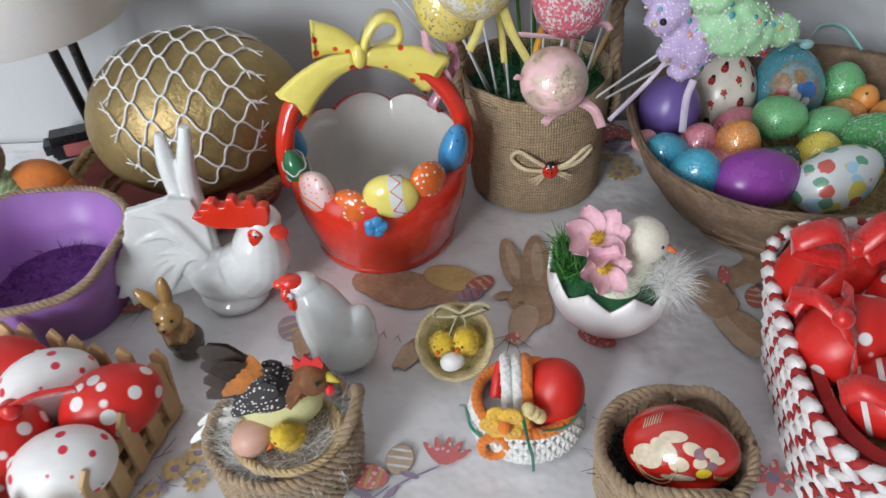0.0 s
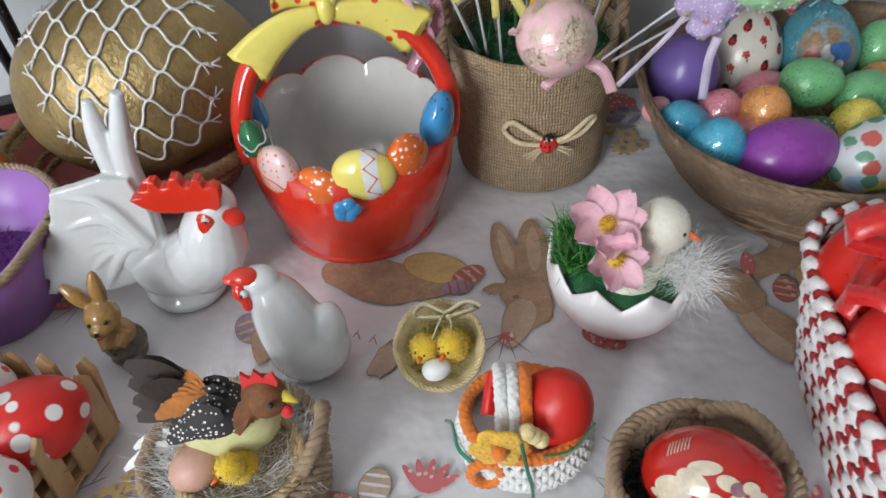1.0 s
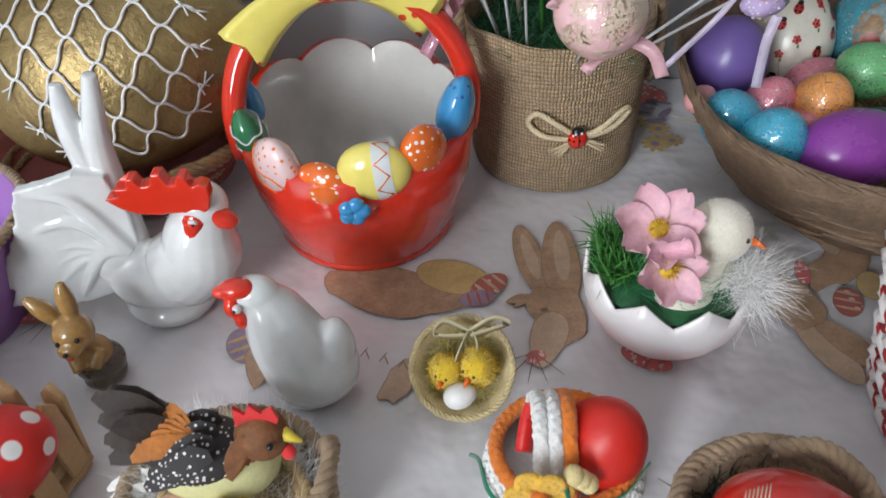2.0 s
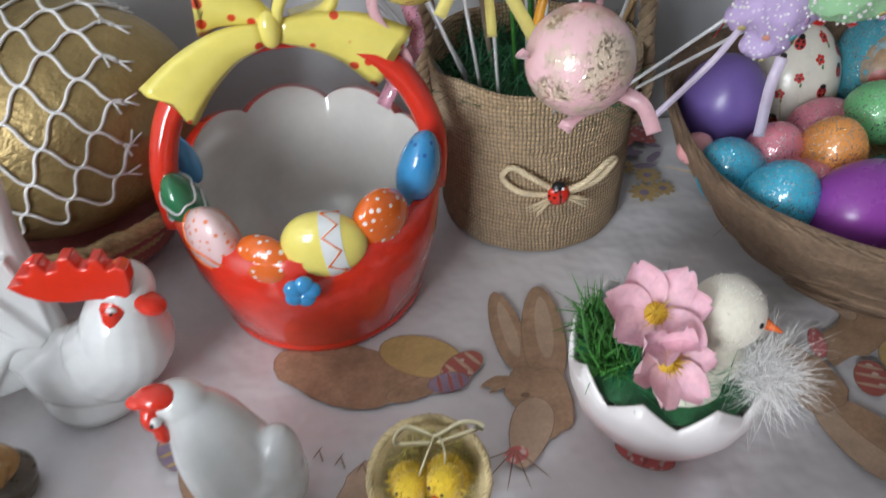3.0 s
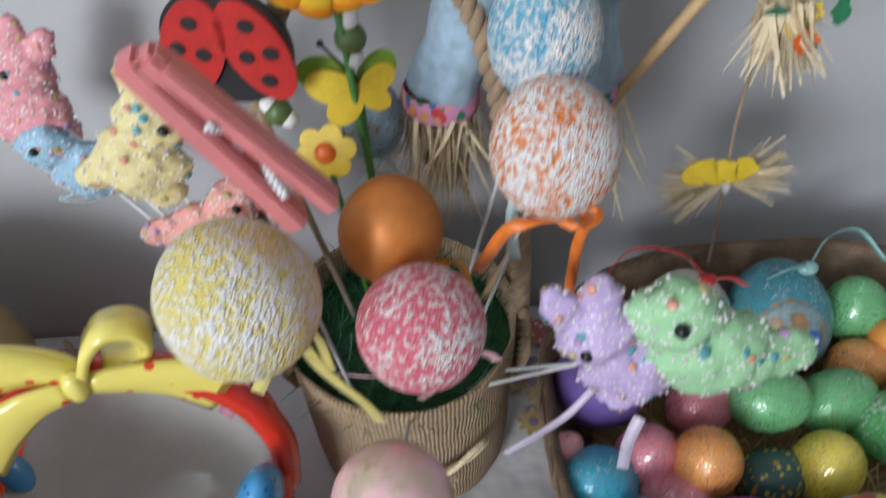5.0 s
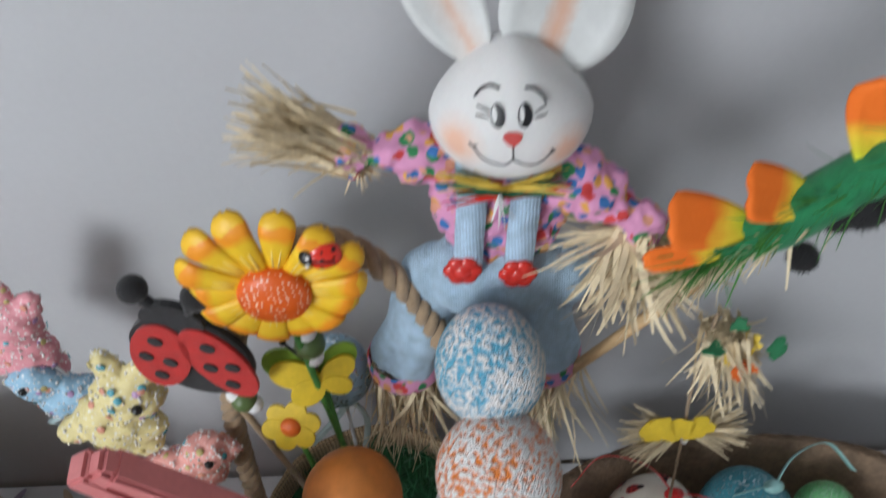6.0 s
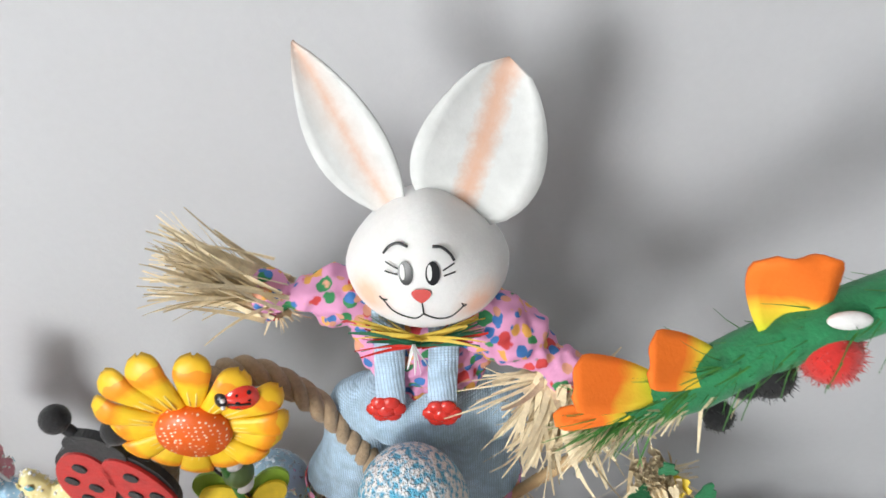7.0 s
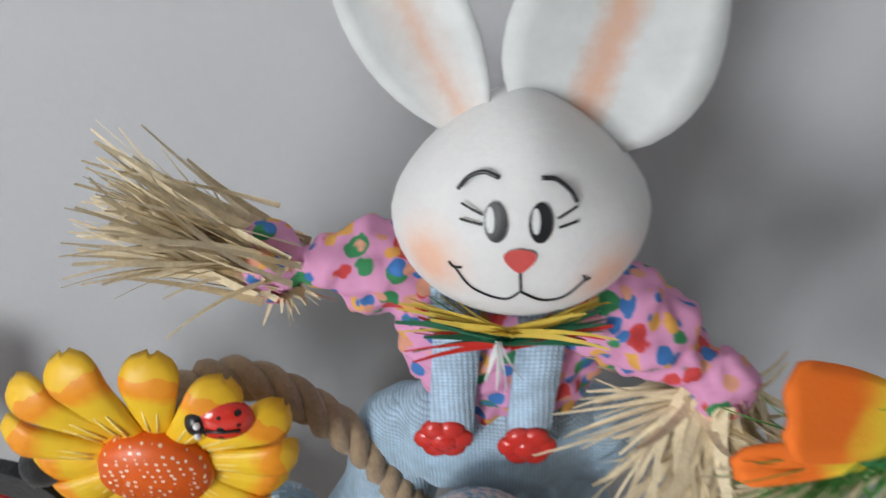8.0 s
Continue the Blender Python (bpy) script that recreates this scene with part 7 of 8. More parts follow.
# small straw basket with two chicks
mini = thing("mini_basket", (0.121, 0.562, 0.0235), "tiny pale straw basket lying on its side with chicks inside", "basket", turn=(38, 0, -4))
part("shell", lathe([(0.001, -0.020), (0.012, -0.0195), (0.020, -0.010), (0.0235, 0.004), (0.0225, 0.004), (0.018, -0.008), (0.001, -0.016)], 40, wob=lambda a, i: (0.0004 * math.sin(9 * a + i), 0)), surf("pale_straw", (0.66, 0.54, 0.30), 0.75, 0.25, 90, 0.6, 700), mini)
for k, z in ((0.0236, 0.003), (0.0226, -0.003), (0.0205, -0.009)):
    part("rim_plait", rope(oval(k, k, z, 100, 0.03), 0.0017, 3, 0.008, 5, True), surf("pale_straw", (0.66, 0.54, 0.30), 0.75), mini)
part("sisal", blades(420, 95, heap(0.018, 0.018, -0.006, 2), 0.010, 0.0006, 0.8), surf("yellow_sisal", (0.55, 0.48, 0.14), 0.7, 0.3, 200, 0.2), mini, "pale yellow sisal")
bow_sheer = surf("cream_organza", (0.72, 0.66, 0.45), 0.35, 0.1, 80, 0.1, trans=0.25)
part("ribbon_bow", gathered(ribbon([(0.003, 0.016, 0.010), (-0.008, 0.020, 0.016), (-0.012, 0.014, 0.014), (0.002, 0.014, 0.011)], 0.006, 0.0003, (0, 0.3, 1)), ribbon([(0.003, 0.016, 0.010), (0.014, 0.022, 0.016), (0.020, 0.020, 0.012), (0.004, 0.014, 0.010)], 0.006, 0.0003, (0, 0.3, 1)), ribbon([(0.003, 0.018, 0.010), (0.000, 0.010, 0.016), (-0.003, 0.002, 0.015)], 0.0008, 0.0003, (1, 0, 0)), ribbon([(0.004, 0.018, 0.010), (0.007, 0.010, 0.016), (0.006, 0.002, 0.015)], 0.0008, 0.0003, (1, 0, 0))), bow_sheer, mini, "sheer cream bow")
toy_chick((0.113, 0.560, 0.024), 0.017, (0, 0, 290), "small yellow fluffy toy chick in the tiny basket")
toy_chick((0.128, 0.560, 0.026), 0.019, (0, 0, 280), "small yellow fluffy toy chick in the tiny basket")
solo("easter_egg", egg(0.0155, 0.012, 0.08), surf("white_egg_paint", (0.78, 0.77, 0.75), 0.4, 0.05), (0.1195, 0.544, 0.0255), "tiny white egg in front of the chicks", "egg", turn=(0, 80, 10))

# crocheted basket with a red egg
wool_white, wool_orange, wool_yellow = surf("white_wool", (0.78, 0.77, 0.75), 0.9, 0.12, 150, 0.8, 900, sheen=0.3), surf("orange_wool", (0.76, 0.20, 0.02), 0.9, 0.15, 150, 0.8, 900, sheen=0.3), surf("yellow_wool", (0.78, 0.45, 0.05), 0.9, 0.15, 150, 0.8, 900, sheen=0.3)
cro = thing("crochet_basket", (0.163, 0.512, 0), "white crocheted egg basket with orange edging and a yellow flower", "basket")


def stitches(rx, ry, z, n, r, seed=0, lift=None):
    """A round of crochet stitches: plump little knots."""
    outs = []
    for k in range(n):
        a = math.tau * (k + 0.5 * (seed % 2)) / n
        p = (rx * math.cos(a), ry * math.sin(a), z + (lift(a) if lift else 0))
        for lean in (-34, 34):
            b2 = ball(r, (0, 0, 0), (0.46, 0.55, 1.05), sub=2)
            b2.transform(pose(*p, 0, 0, math.degrees(a) + 90) @ pose(r * 0.36 * math.copysign(1, lean), 0, 0, 0, lean, 0))
            outs.append(b2)
    return gathered(*outs)


for i in range(6):
    k = (0.86, 0.96, 1.0, 1.0, 0.97, 0.94)[i]
    part("stitch_round", stitches(0.033 * k, 0.030 * k, 0.004 + 0.0045 * i, 34, 0.0035, i), wool_white, cro)
part("base", lathe([(0.001, 0.001), (0.026, 0.001), (0.030, 0.008), (0.030, 0.02), (0.001, 0.02)], 30), wool_white, cro)
part("edging", melted(rope(oval(0.029, 0.027, 0.030, 150), 0.0036, 2, 0.0062, 8, True), 0.0006, 1), wool_orange, cro, "orange edging")
for i, mt in ((0, wool_white), (1, wool_white), (2, wool_orange)):
    arch_line = [Vector((-0.012 + 0.0056 * i, 0.027 - 0.054 * j / 60, 0.026 + 0.030 * math.sin(math.pi * j / 60))) for j in range(61)]
    part("handle_row", melted(rope(arch_line, 0.0036, 2, 0.0062, 8), 0.0006, 1), mt, cro, "crocheted handle")
part("orange_loop", melted(rope([Vector((-0.020 + 0.007 * math.cos(math.tau * k / 48), -0.0265 + 0.0000001 * k, 0.019 + 0.0085 * math.sin(math.tau * k / 48))) for k in range(48)], 0.0030, 2, 0.006, 7, True), 0.0006, 1), wool_orange, cro, "orange crocheted loop")
flo = part("flower", melted(gathered(*[rope([Vector((-0.014 + 0.0080 * math.cos(math.tau * k / 6) + q * math.cos(math.tau * j / 24), -0.027 - 0.0012 * (k % 2), 0.041 + 0.0080 * math.sin(math.tau * k / 6) + q * math.sin(math.tau * j / 24))) for j in range(24)], 0.0017, 2, 0.004, 6, True) for k in range(6) for q in (0.0046, 0.0022)]), 0.0006, 1), wool_yellow, cro, "yellow crocheted flower")
part("flower_centre", ball(0.004, (-0.014, -0.0305, 0.041), sub=2), wool_orange, flo)
part("leaf", gathered(*[ball(0.0042, (-0.001 + 0.003 * k, -0.025, 0.049 - 0.003 * k), sub=2) for k in range(3)]), surf("cream_wool", (0.76, 0.62, 0.30), 0.9, 0.15, 150, 0.8, 900), flo)
green_rib = satin("green_satin", (0.01, 0.22, 0.12))
for piece in (ribbon([(-0.004, -0.029, 0.046), (-0.001, -0.034, 0.030), (0.001, -0.034, 0.020), (0.002, -0.0345, 0.006)], 0.0022), ribbon([(0.006, -0.028, 0.033), (0.020, -0.024, 0.032), (0.032, -0.012, 0.036)], 0.0026, 0.0004, (0, 0, 1)), ribbon([(-0.026, -0.022, 0.020), (-0.033, -0.014, 0.022), (-0.036, 0.004, 0.016), (-0.040, 0.016, 0.003)], 0.0020)):
    part("green_ribbon", piece, green_rib, cro, "thin green ribbon")
part("red_ribbon", ribbon([(-0.018, -0.004, 0.034), (-0.016, 0.002, 0.046), (-0.014, 0.004, 0.055)], 0.007, 0.001, (1, 0, 0)), satin_red, cro, "red ribbon end")
solo("easter_egg", egg(0.050, 0.038, 0.09), surf("matt_red_paint", (0.62, 0.022, 0.014), 0.42, 0.06, 50, 0.12), (0.1765, 0.510, 0.035), "plain matt red egg held by the crocheted basket", "egg", turn=(10, 16, 0))

# jute basket with a painted egg
dark = coil_basket("jute_basket", (0.238, 0.469, 0), 0.0400, 0.0390, 7, 0.004, 0.0058, 0.0034, "round coiled jute basket lined with dark paper grass", jute)
part("dark_grass", blades(800, 97, heap(0.033, 0.032, 0.022, 3), 0.016, 0.0013, 0.8), dark_straw, dark, "black paper grass")
part("handle", rope(spline([(0.006, 0.033, 0.040), (0.020, 0.028, 0.048), (0.031, 0.016, 0.047), (0.035, 0.006, 0.040)], 50), 0.0038, 3, 0.012, 6), jute, dark, "jute handle")
part("handle", rope(spline([(-0.024, -0.026, 0.040), (-0.008, -0.036, 0.049), (0.008, -0.036, 0.048), (0.018, -0.031, 0.040)], 50), 0.0038, 3, 0.012, 6), jute, dark, "jute handle")
PAINT_AT, PAINT_TURN = (0.240, 0.467, 0.040), (0, 78, -24)
pegg = thing("painted_egg", PAINT_AT, "red wooden egg hand-painted with cream and gold shapes", "egg", turn=PAINT_TURN)
part("shell", egg(0.060, 0.044, 0.09, 40, 26), surf("lacquer_red", (0.52, 0.018, 0.012), 0.16, 0.1, 40, 0.05, coat=0.7), pegg)


def on_egg(u, a, out=0.0003, l=0.060, w=0.044):
    q = math.acos(max(-1, min(1, -2 * u / l)))
    r = w / 2 * math.sin(q) * (1 + 0.09 * math.cos(q)) + out
    return Vector((r * math.cos(a), r * math.sin(a), u))


def egg_patch(u0, a0, ru, ra, out=0.0004, n=20, skew=0.0):
    bm2 = bmesh.new()
    mid, prev = bm2.verts.new(on_egg(u0, a0, out)), None
    for j in (1, 2, 3):
        row = []
        for k in range(n):
            t = math.tau * k / n
            x, y = j / 3 * ru * math.cos(t), j / 3 * ra * math.sin(t)
            row.append(bm2.verts.new(on_egg(u0 + x, a0 + y + skew * x / ru * ra, out)))
        for k in range(n):
            bm2.faces.new((mid, row[k], row[(k + 1) % n]) if prev is None else (prev[k], row[k], row[(k + 1) % n], prev[(k + 1) % n]))
        prev = row
    return smooth(bm2)


cream_paint, mauve, gold_line = surf("cream_lacquer", (0.74, 0.62, 0.46), 0.2, 0.2, 200, 0.05, coat=0.5), surf("mauve_lacquer", (0.32, 0.16, 0.20), 0.2, 0.3, 200, 0.05, coat=0.5), surf("gold_lacquer", (0.52, 0.40, 0.20), 0.25, 0.1, bump=0)
FR = math.pi + 0.75
for u0, a0, ru, ra, sk in ((-0.012, FR + 0.25, 0.008, 0.30, 0), (-0.004, FR + 0.0, 0.007, 0.22, 0.4), (0.004, FR + 0.30, 0.005, 0.18, 0), (0.000, FR - 0.30, 0.007, 0.14, -0.3), (0.010, FR - 0.10, 0.005, 0.16, 0.2), (0.006, FR + 0.62, 0.006, 0.08, 0.6), (0.001, FR + 0.66, 0.006, 0.07, 0.2), (-0.018, FR + 0.45, 0.004, 0.12, 0)):
    part("painted_shape", egg_patch(u0, a0, ru, ra, 0.0004, 18, sk), cream_paint, pegg)
for k in range(5):
    part("painted_petal", egg_patch(0.017 + 0.004 * math.cos(1.256 * k), FR + 0.10 + 0.20 * math.sin(1.256 * k), 0.0032, 0.15, 0.0005 + 0.0001 * k), mauve if k % 2 else cream_paint, pegg)
part("painted_petal", egg_patch(0.0155, FR + 0.50, 0.0035, 0.14, 0.0008), yellow_wood, pegg)
for k in range(7):
    part("painted_line", tube([on_egg(-0.016 + 0.0022 * k * 0.6, FR - 0.72 + 0.30 * j / 4 - 0.03 * k, 0.0003) for j in range(5)], 0.0003, 5), cream_paint, pegg)
    part("painted_line", tube([on_egg(0.020 + 0.0008 * k, FR + 0.62 + 0.05 * k + 0.16 * j / 4, 0.0003) for j in range(5)], 0.0003, 5), gold_line, pegg)
for rr in (0.6, 0.75):
    part("painted_line", tube([on_egg(-0.008 + 0.012 * math.cos(t), FR + 0.2 + rr * math.sin(t), 0.0003) for t in [0.3 + 2.4 * j / 20 for j in range(21)]], 0.0003, 5), gold_line, pegg)

# picket crate with dotted eggs
crate = thing("picket_crate", (-0.051, 0.532, 0), "small pale wooden picket-fence crate holding dotted eggs", "crate", turn=(0, 0, -14.6))
LX, LY = 0.150, 0.105
part("floor", box(LX, LY, 0.003, (-LX / 2, -LY / 2, 0.004), 0.0006), pale_wood, crate)


def picket(h, w=0.0115, th=0.003):
    bm2 = bmesh.new()
    out = [(-w / 2, 0), (w / 2, 0), (w / 2, h - w * 0.6), (0, h), (-w / 2, h - w * 0.6)]
    f = bm2.faces.new([bm2.verts.new((x, 0, z)) for x, z in out])
    g = bmesh.ops.extrude_face_region(bm2, geom=[f])
    bmesh.ops.translate(bm2, verts=[v for v in g["geom"] if isinstance(v, bmesh.types.BMVert)], vec=(0, th, 0))
    bmesh.ops.bevel(bm2, geom=bm2.edges[:], offset=0.0004, segments=1, affect="EDGES")
    return bm2


rng = random.Random(8)
base_picket = mesh_from("picket", picket(0.050), pale_wood)
spots = [(-0.010 - 0.0185 * k, 0.0, 0) for k in range(8)] + [(0.0, -0.008 - 0.0185 * k, 90) for k in range(6)] + [(-0.010 - 0.0185 * k, -LY - 0.003, 0) for k in range(8)]
for x, y, a in spots:
    o = new("picket", base_picket)
    o.parent = crate
    o.matrix_local = pose(x, y, 0.0005, rng.uniform(-4, 4), rng.uniform(-3, 3), a + rng.uniform(-4, 4))
for z in (0.012, 0.028):
    part("rail", box(LX - 0.006, 0.0025, 0.007, (-LX / 2, -0.0018, z), 0.0004), pale_wood, crate)
    part("rail", box(0.0025, LY - 0.006, 0.007, (-0.0052, -LY / 2, z), 0.0004), pale_wood, crate)
part("hay", blades(420, 101, lambda r: ((r.uniform(-LX + 0.01, -0.01), r.uniform(-LY + 0.01, -0.01), 0.012), (r.gauss(0, 1), r.gauss(0, 1), 0.7)), 0.022, 0.0009, 0.5), hay, crate, "dry grass")
w_dots, r_dots = dotted("white_red_dots", (0.80, 0.79, 0.78), (0.66, 0.03, 0.06), 100, 0.27, 0.4), dotted("red_white_dots", (0.66, 0.02, 0.015), (0.80, 0.78, 0.76), 72, 0.34, 0.35)
for at, mt, turn, lab in (((-0.120, 0.520, 0.038), w_dots, (0, 78, 20), "white egg with small red dots"), ((-0.077, 0.506, 0.038), r_dots, (0, 74, 24), "red egg with large white dots"), ((-0.090, 0.464, 0.036), w_dots, (0, 70, 14), "white egg with small red dots"),
                          ((-0.128, 0.474, 0.034), r_dots, (0, 60, 60), "red egg with large white dots"), ((-0.155, 0.536, 0.034), r_dots, (0, 80, 0), "red egg with large white dots"), ((-0.165, 0.50, 0.034), w_dots, (0, 80, 60), "white egg with small red dots")):
    solo("easter_egg", egg(0.061, 0.0455, 0.09, 32, 20), mt, at, lab + " in the picket crate", "egg", "eggs in the picket crate", turn=turn)
rbn = thing("hanging_ribbon", (-0.118, 0.484, 0.062), "red satin ribbon bow tied between the dotted eggs", "ribbon")
part("tail", ribbon([(0, 0, 0), (0.016, 0.004, 0.006), (0.034, 0.010, 0.004)], 0.010, 0.0005, (0, -0.4, 1)), satin_red, rbn)
part("tail", ribbon([(0, 0, 0), (-0.016, -0.008, 0.002), (-0.034, -0.016, -0.006)], 0.012, 0.0005, (0, -0.4, 1)), satin_red, rbn)
part("knot", ball(0.006, sub=3), satin_red, rbn)

# red and white plaited basket
strp = thing("plaited_basket", (0.404, 0.504, 0), "rectangular basket plaited from red and white paper cord", "basket", turn=(0, 0, -5))
cord_red, cord_white = surf("red_paper_cord", (0.40, 0.018, 0.02), 0.65, 0.2, 90, 0.5, 600), surf("white_paper_cord", (0.76, 0.73, 0.72), 0.65, 0.12, 90, 0.5, 600)


def rounded(hx, hy, z, n=200):
    out = []
    for k in range(n):
        a = math.tau * k / n
        c, s = math.cos(a), math.sin(a)
        out.append(Vector((math.copysign(abs(c) ** 0.45, c) * hx, math.copysign(abs(s) ** 0.45, s) * hy, z)))
    return out


def plait(path, r, pitch, slant):
    """Short plump strokes set aslant along a path, alternately in two colours."""
    red, white = [], []
    total = sum((b - a).length for a, b in zip(path, path[1:] + path[:1]))
    n = int(total / pitch)
    n -= n % 2
    run, acc = [0.0], 0.0
    for a, b in zip(path, path[1:] + path[:1]):
        acc += (b - a).length
        run.append(acc)
    loop_ = path + path[:1]
    j = 0
    for k in range(n):
        w = total * k / n
        while run[j + 1] < w:
            j += 1
        t = (w - run[j]) / max(1e-9, run[j + 1] - run[j])
        p = loop_[j].lerp(loop_[j + 1], t)
        d = (loop_[j + 1] - loop_[j]).normalized()
        o = Vector((d.y, -d.x, 0))
        ln = tube([p - d * pitch * 0.85 - Vector((0, 0, slant)), p + o * r * 0.5, p + d * pitch * 0.85 + Vector((0, 0, slant))], lambda u, k=k: r * (0.82 if k % 2 else 1.22) * (0.55 + 0.45 * math.sin(math.pi * u)), 6)
        (red if k % 2 else white).append(ln)
    return gathered(*red), gathered(*white)


for i in range(9):
    z, g = 0.005 + 0.0080 * i, 0.080 + 0.0013 * i
    a, b = plait(rounded(g + 0.012, g + 0.004, z), 0.0028, 0.0078, 0.0056 * (1 if i % 2 else -1))
    part("red_cord", a, cord_red, strp)
    part("white_cord", b, cord_white, strp)
a, b = plait(rounded(0.103, 0.095, 0.076), 0.0040, 0.0068, 0.003)
part("red_cord", a, cord_red, strp, "red rim cord")
part("white_cord", b, cord_white, strp, "white rim cord")
wall = bmesh.new()
rows = [[wall.verts.new(p) for p in rounded(hx, hx - 0.008, z, 80)] for hx, z in ((0.088, 0.001), (0.097, 0.074), (0.090, 0.074), (0.084, 0.006))]
for A, B in zip(rows, rows[1:]):
    for k in range(80):
        wall.faces.new((A[k], A[(k + 1) % 80], B[(k + 1) % 80], B[k]))
wall.faces.new(rows[-1]), wall.faces.new(rows[0][::-1])
part("inner_wall", smooth(wall, False), cord_red, strp)
bm = bmesh.new()
bm.faces.new([bm.verts.new(p) for p in rounded(0.090, 0.082, 0.058, 60)])
part("bedding", bm, hay, strp)
part("hay", blades(900, 103, lambda r: ((r.uniform(-0.085, 0.085), r.uniform(-0.078, 0.078), 0.058), (r.gauss(0, 1), r.gauss(0, 1), 0.7)), 0.03, 0.0008, 0.5), hay, strp, "dry grass")
stripes, stt, stb = nodes_of("red_white_stripes")
sv = stt.nodes.new("ShaderNodeSeparateXYZ")
stt.links.new(coords(stt), sv.inputs[0])
wv = stt.nodes.new("ShaderNodeMath")
wv.operation = "MULTIPLY"
wv.inputs[1].default_value = 650
sn = stt.nodes.new("ShaderNodeMath")
sn.operation = "SINE"
stt.links.new(sv.outputs[2], wv.inputs[0]), stt.links.new(wv.outputs[0], sn.inputs[0])
stt.links.new(mixed(stt, ramp(stt, sn.outputs[0], [(0.62, (0, 0, 0)), (0.68, (1, 1, 1))]), (0.62, 0.02, 0.015), (0.78, 0.74, 0.72)), stb.inputs["Base Color"])
stb.inputs["Roughness"].default_value = 0.35
red_egg = surf("red_egg_paint", (0.62, 0.018, 0.012), 0.3, 0.08, 50, 0.1)
sparse = dotted("red_sparse_dots", (0.64, 0.02, 0.015), (0.80, 0.78, 0.76), 65, 0.24, 0.35)
for at, l, w, turn, mt, lab in (((0.331, 0.551, 0.084), 0.070, 0.052, (10, 30, 0), red_egg, "glossy red egg wound with red satin ribbon"), ((0.329, 0.504, 0.080), 0.064, 0.050, (0, 60, 10), sparse, "red egg with sparse white dots"), ((0.360, 0.524, 0.076), 0.060, 0.048, (0, 40, 60), sparse, "red egg with sparse white dots"),
                                ((0.341, 0.466, 0.078), 0.062, 0.046, (0, 68, -14), stripes, "red egg with thin white stripes"), ((0.372, 0.478, 0.074), 0.060, 0.048, (0, 60, 40), red_egg, "glossy red egg"), ((0.385, 0.556, 0.076), 0.060, 0.048, (0, 60, 40), red_egg, "glossy red egg")):
    solo("easter_egg", egg(l * 0.9, w * 0.9, 0.09, 32, 20), mt, at, lab + " in the plaited basket", "egg", "eggs in the plaited basket", turn=turn)
for at, specs in (((0.334, 0.537, 0.114), [([(0, 0, 0), (-0.014, -0.002, 0.014), (-0.032, 0.0, 0.004), (-0.006, -0.006, -0.002)], 0.013), ([(0, 0, 0), (0.014, 0.002, 0.014), (0.030, 0.006, 0.006), (0.004, -0.004, -0.002)], 0.013), ([(0, 0, 0), (-0.022, -0.012, -0.008), (-0.034, -0.020, -0.026)], 0.010)]),
                  ((0.314, 0.492, 0.108), [([(0, 0, 0), (-0.010, 0.010, 0.004), (-0.018, 0.022, -0.004)], 0.008), ([(0, 0, 0), (0.008, 0.010, 0.002), (0.010, 0.026, -0.004)], 0.008), ([(0, 0, 0), (0.004, -0.012, -0.010), (0.004, -0.02, -0.03)], 0.008)]),
                  ((0.330, 0.452, 0.092), [([(0, 0, 0), (0.016, -0.006, 0.002), (0.030, -0.024, -0.006), (0.040, -0.05, -0.012)], 0.012), ([(0, 0, 0), (-0.014, 0.008, 0.002), (-0.022, 0.012, -0.006)], 0.012)])):
    rb2 = thing("hanging_ribbon", at, "glossy red satin ribbon bow on the red eggs", "ribbon")
    for pts, w in specs:
        part("loop", ribbon(pts, w * 1.05, 0.0005, (0.1, 0.9, 0.5)), satin_red, rb2)
    part("knot", ball(0.0055, sub=3), satin_red, rb2)

# ---- left side: purple pot, plush toy, lamp ----
plum = surf("purple_plastic", (0.36, 0.17, 0.50), 0.4, 0.06, 30, 0.08, sss=0.1)
pp = thing("purple_pot", (-0.164, 0.630, 0), "purple plastic pot with a jute cord round its wavy rim", "pot")


def rim_dip(a):
    return 0.003 * math.sin(3 * a + 0.5) - 0.016 * max(0.0, -math.sin(a + 0.35)) ** 1.3


def wavy(a, i):
    return (0.0012 * math.sin(6 * a) * min(1, i / 3), rim_dip(a) if i in (3, 4) else 0)


part("body", lathe([(0.001, 0.0), (0.043, 0.0), (0.051, 0.034), (0.0585, 0.065), (0.056, 0.065), (0.049, 0.034), (0.041, 0.006), (0.001, 0.006)], 72, wob=wavy), plum, pp)
part("rim_cord", rope([Vector(((0.0600 + 0.0012 * math.sin(6 * a)) * math.cos(a), (0.0600 + 0.0012 * math.sin(6 * a)) * math.sin(a), 0.064 + rim_dip(a))) for a in [math.tau * k / 160 for k in range(160)]], 0.0032, 3, 0.012, 5, True), jute, pp, "jute cord")
part("filling", lathe([(0.001, 0.024), (0.030, 0.023), (0.045, 0.021)], 36), surf("purple_glitter_grass", (0.16, 0.03, 0.24), 0.5, 0.5, 300, 0.8, 800), pp)
part("purple_grass", blades(700, 111, heap(0.040, 0.040, 0.023, 1), 0.010, 0.0009, 0.8), surf("purple_glitter_grass", (0.16, 0.03, 0.24), 0.5), pp, "purple paper grass")
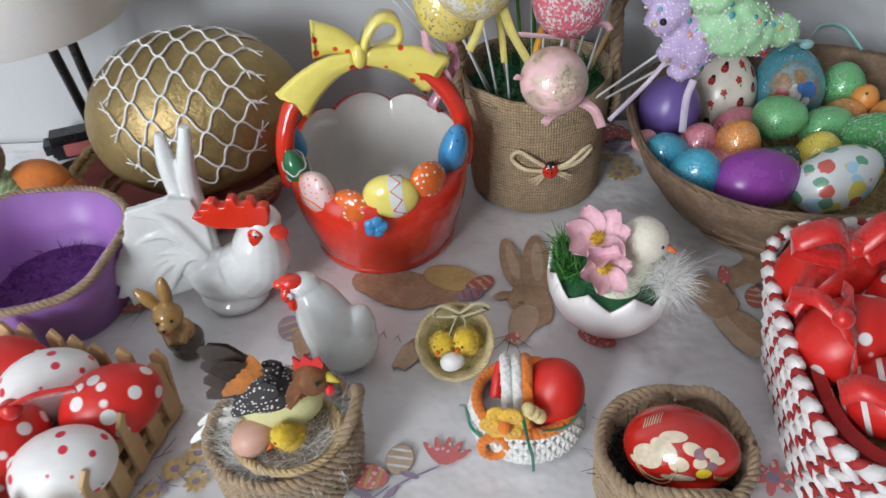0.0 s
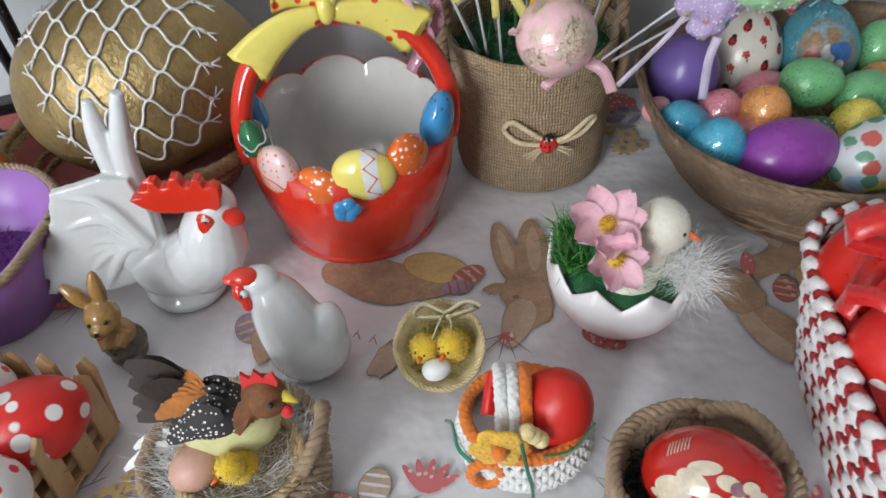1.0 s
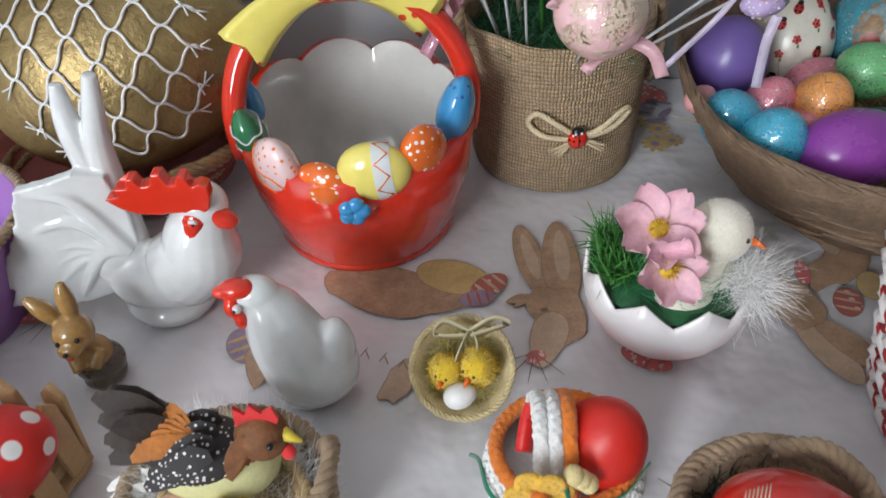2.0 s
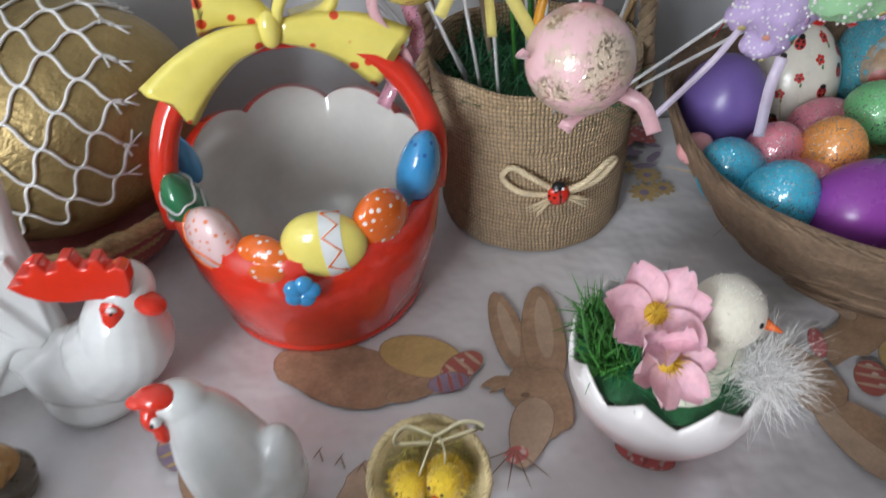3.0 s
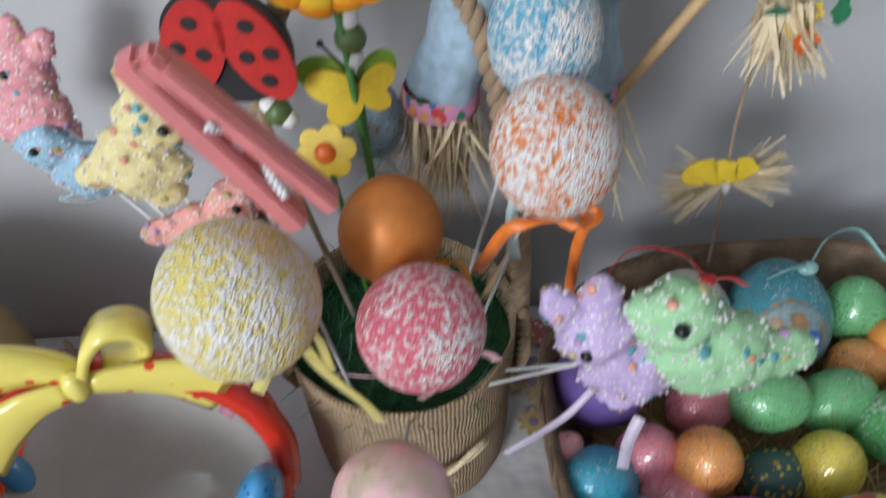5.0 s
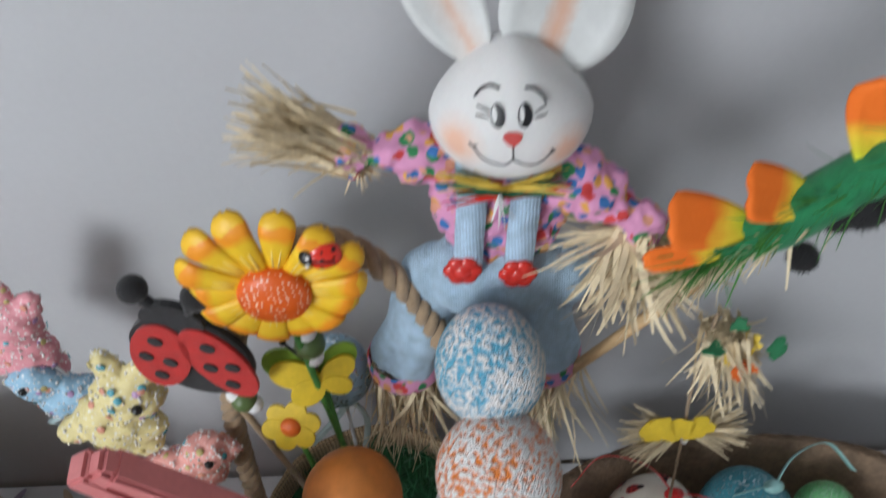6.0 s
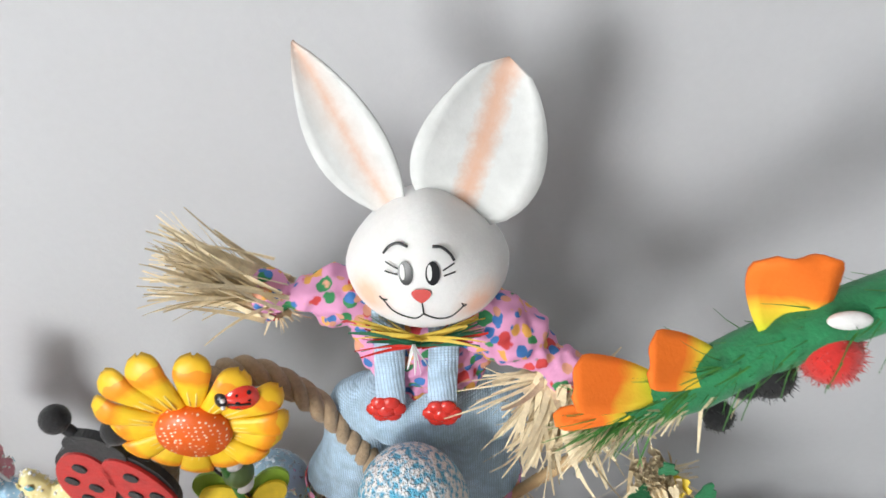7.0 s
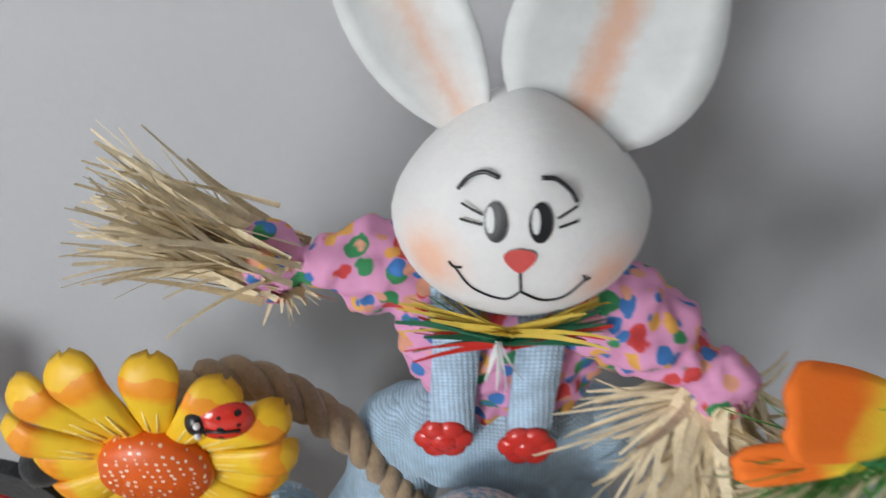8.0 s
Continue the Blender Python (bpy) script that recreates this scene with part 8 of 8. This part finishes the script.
gingham = weave("green_gingham", (0.30, 0.40, 0.22), 260, 260, 0.9, 0.2, 1.9, "Object")
plush = joined((gathered(ball(0.030, (0, 0, 0.030), (0.95, 0.85, 1.05)), ball(0.016, (-0.012, -0.020, 0.040))), 0), (gathered(ball(0.022, (-0.002, -0.004, 0.078), (1, 0.9, 1)), ball(0.009, (0.010, 0, 0.098)), ball(0.009, (-0.018, 0, 0.098))), 1), (gathered(ball(0.021, (0.030, 0.012, 0.042), (1.25, 0.8, 1.0)), ball(0.014, (0.050, 0.010, 0.032), (1, 0.8, 1.1))), 2), (ball(0.013, (0.056, 0.004, 0.022), (1, 0.9, 0.9)), 1))
solo("plush_toy", plush, [gingham, surf("brown_plush", (0.30, 0.19, 0.10), 0.95, 0.3, 200, 0.8, 900, sheen=0.3), surf("orange_cloth", (0.66, 0.19, 0.03), 0.85, 0.2, 90, 0.4, 600, sheen=0.2)], (-0.240, 0.716, 0), "small brown plush toy in green gingham and orange cloth", "toy")
lamp_thing = thing("table_lamp", (-0.212, 0.785, 0), "table lamp with a white shade on slim black legs", "lamp")
part("shade", lathe([(0.088, 0.158), (0.090, 0.160), (0.074, 0.30), (0.071, 0.30), (0.086, 0.162)], 60), surf("white_shade", (0.78, 0.77, 0.74), 0.6, 0.04, 20, 0.1, 300, sss=0.1), lamp_thing)
for x0, x1 in ((0.030, 0.006), (0.052, 0.018)):
    part("leg", tube([(x0 - 0.012, -0.01, 0.21), (x1 + 0.008, 0.034, 0.003)], 0.0042, 10), ink, lamp_thing, "slim black leg")
part("base", lathe([(0.001, 0.0), (0.036, 0.0), (0.037, 0.005), (0.034, 0.008), (0.001, 0.009)], 40), ink, lamp_thing)
gad = thing("black_gadget", (-0.235, 0.838, 0.0), "rounded black plastic object with a pink panel", "gadget", turn=(0, 0, 20))
part("body", box(0.052, 0.03, 0.024, (0, 0, 0.0125), 0.007), ink, gad)
part("panel", box(0.024, 0.003, 0.012, (0.004, -0.0155, 0.013), 0.001), surf("pink_panel", (0.55, 0.16, 0.16), 0.4), gad, "pink panel")
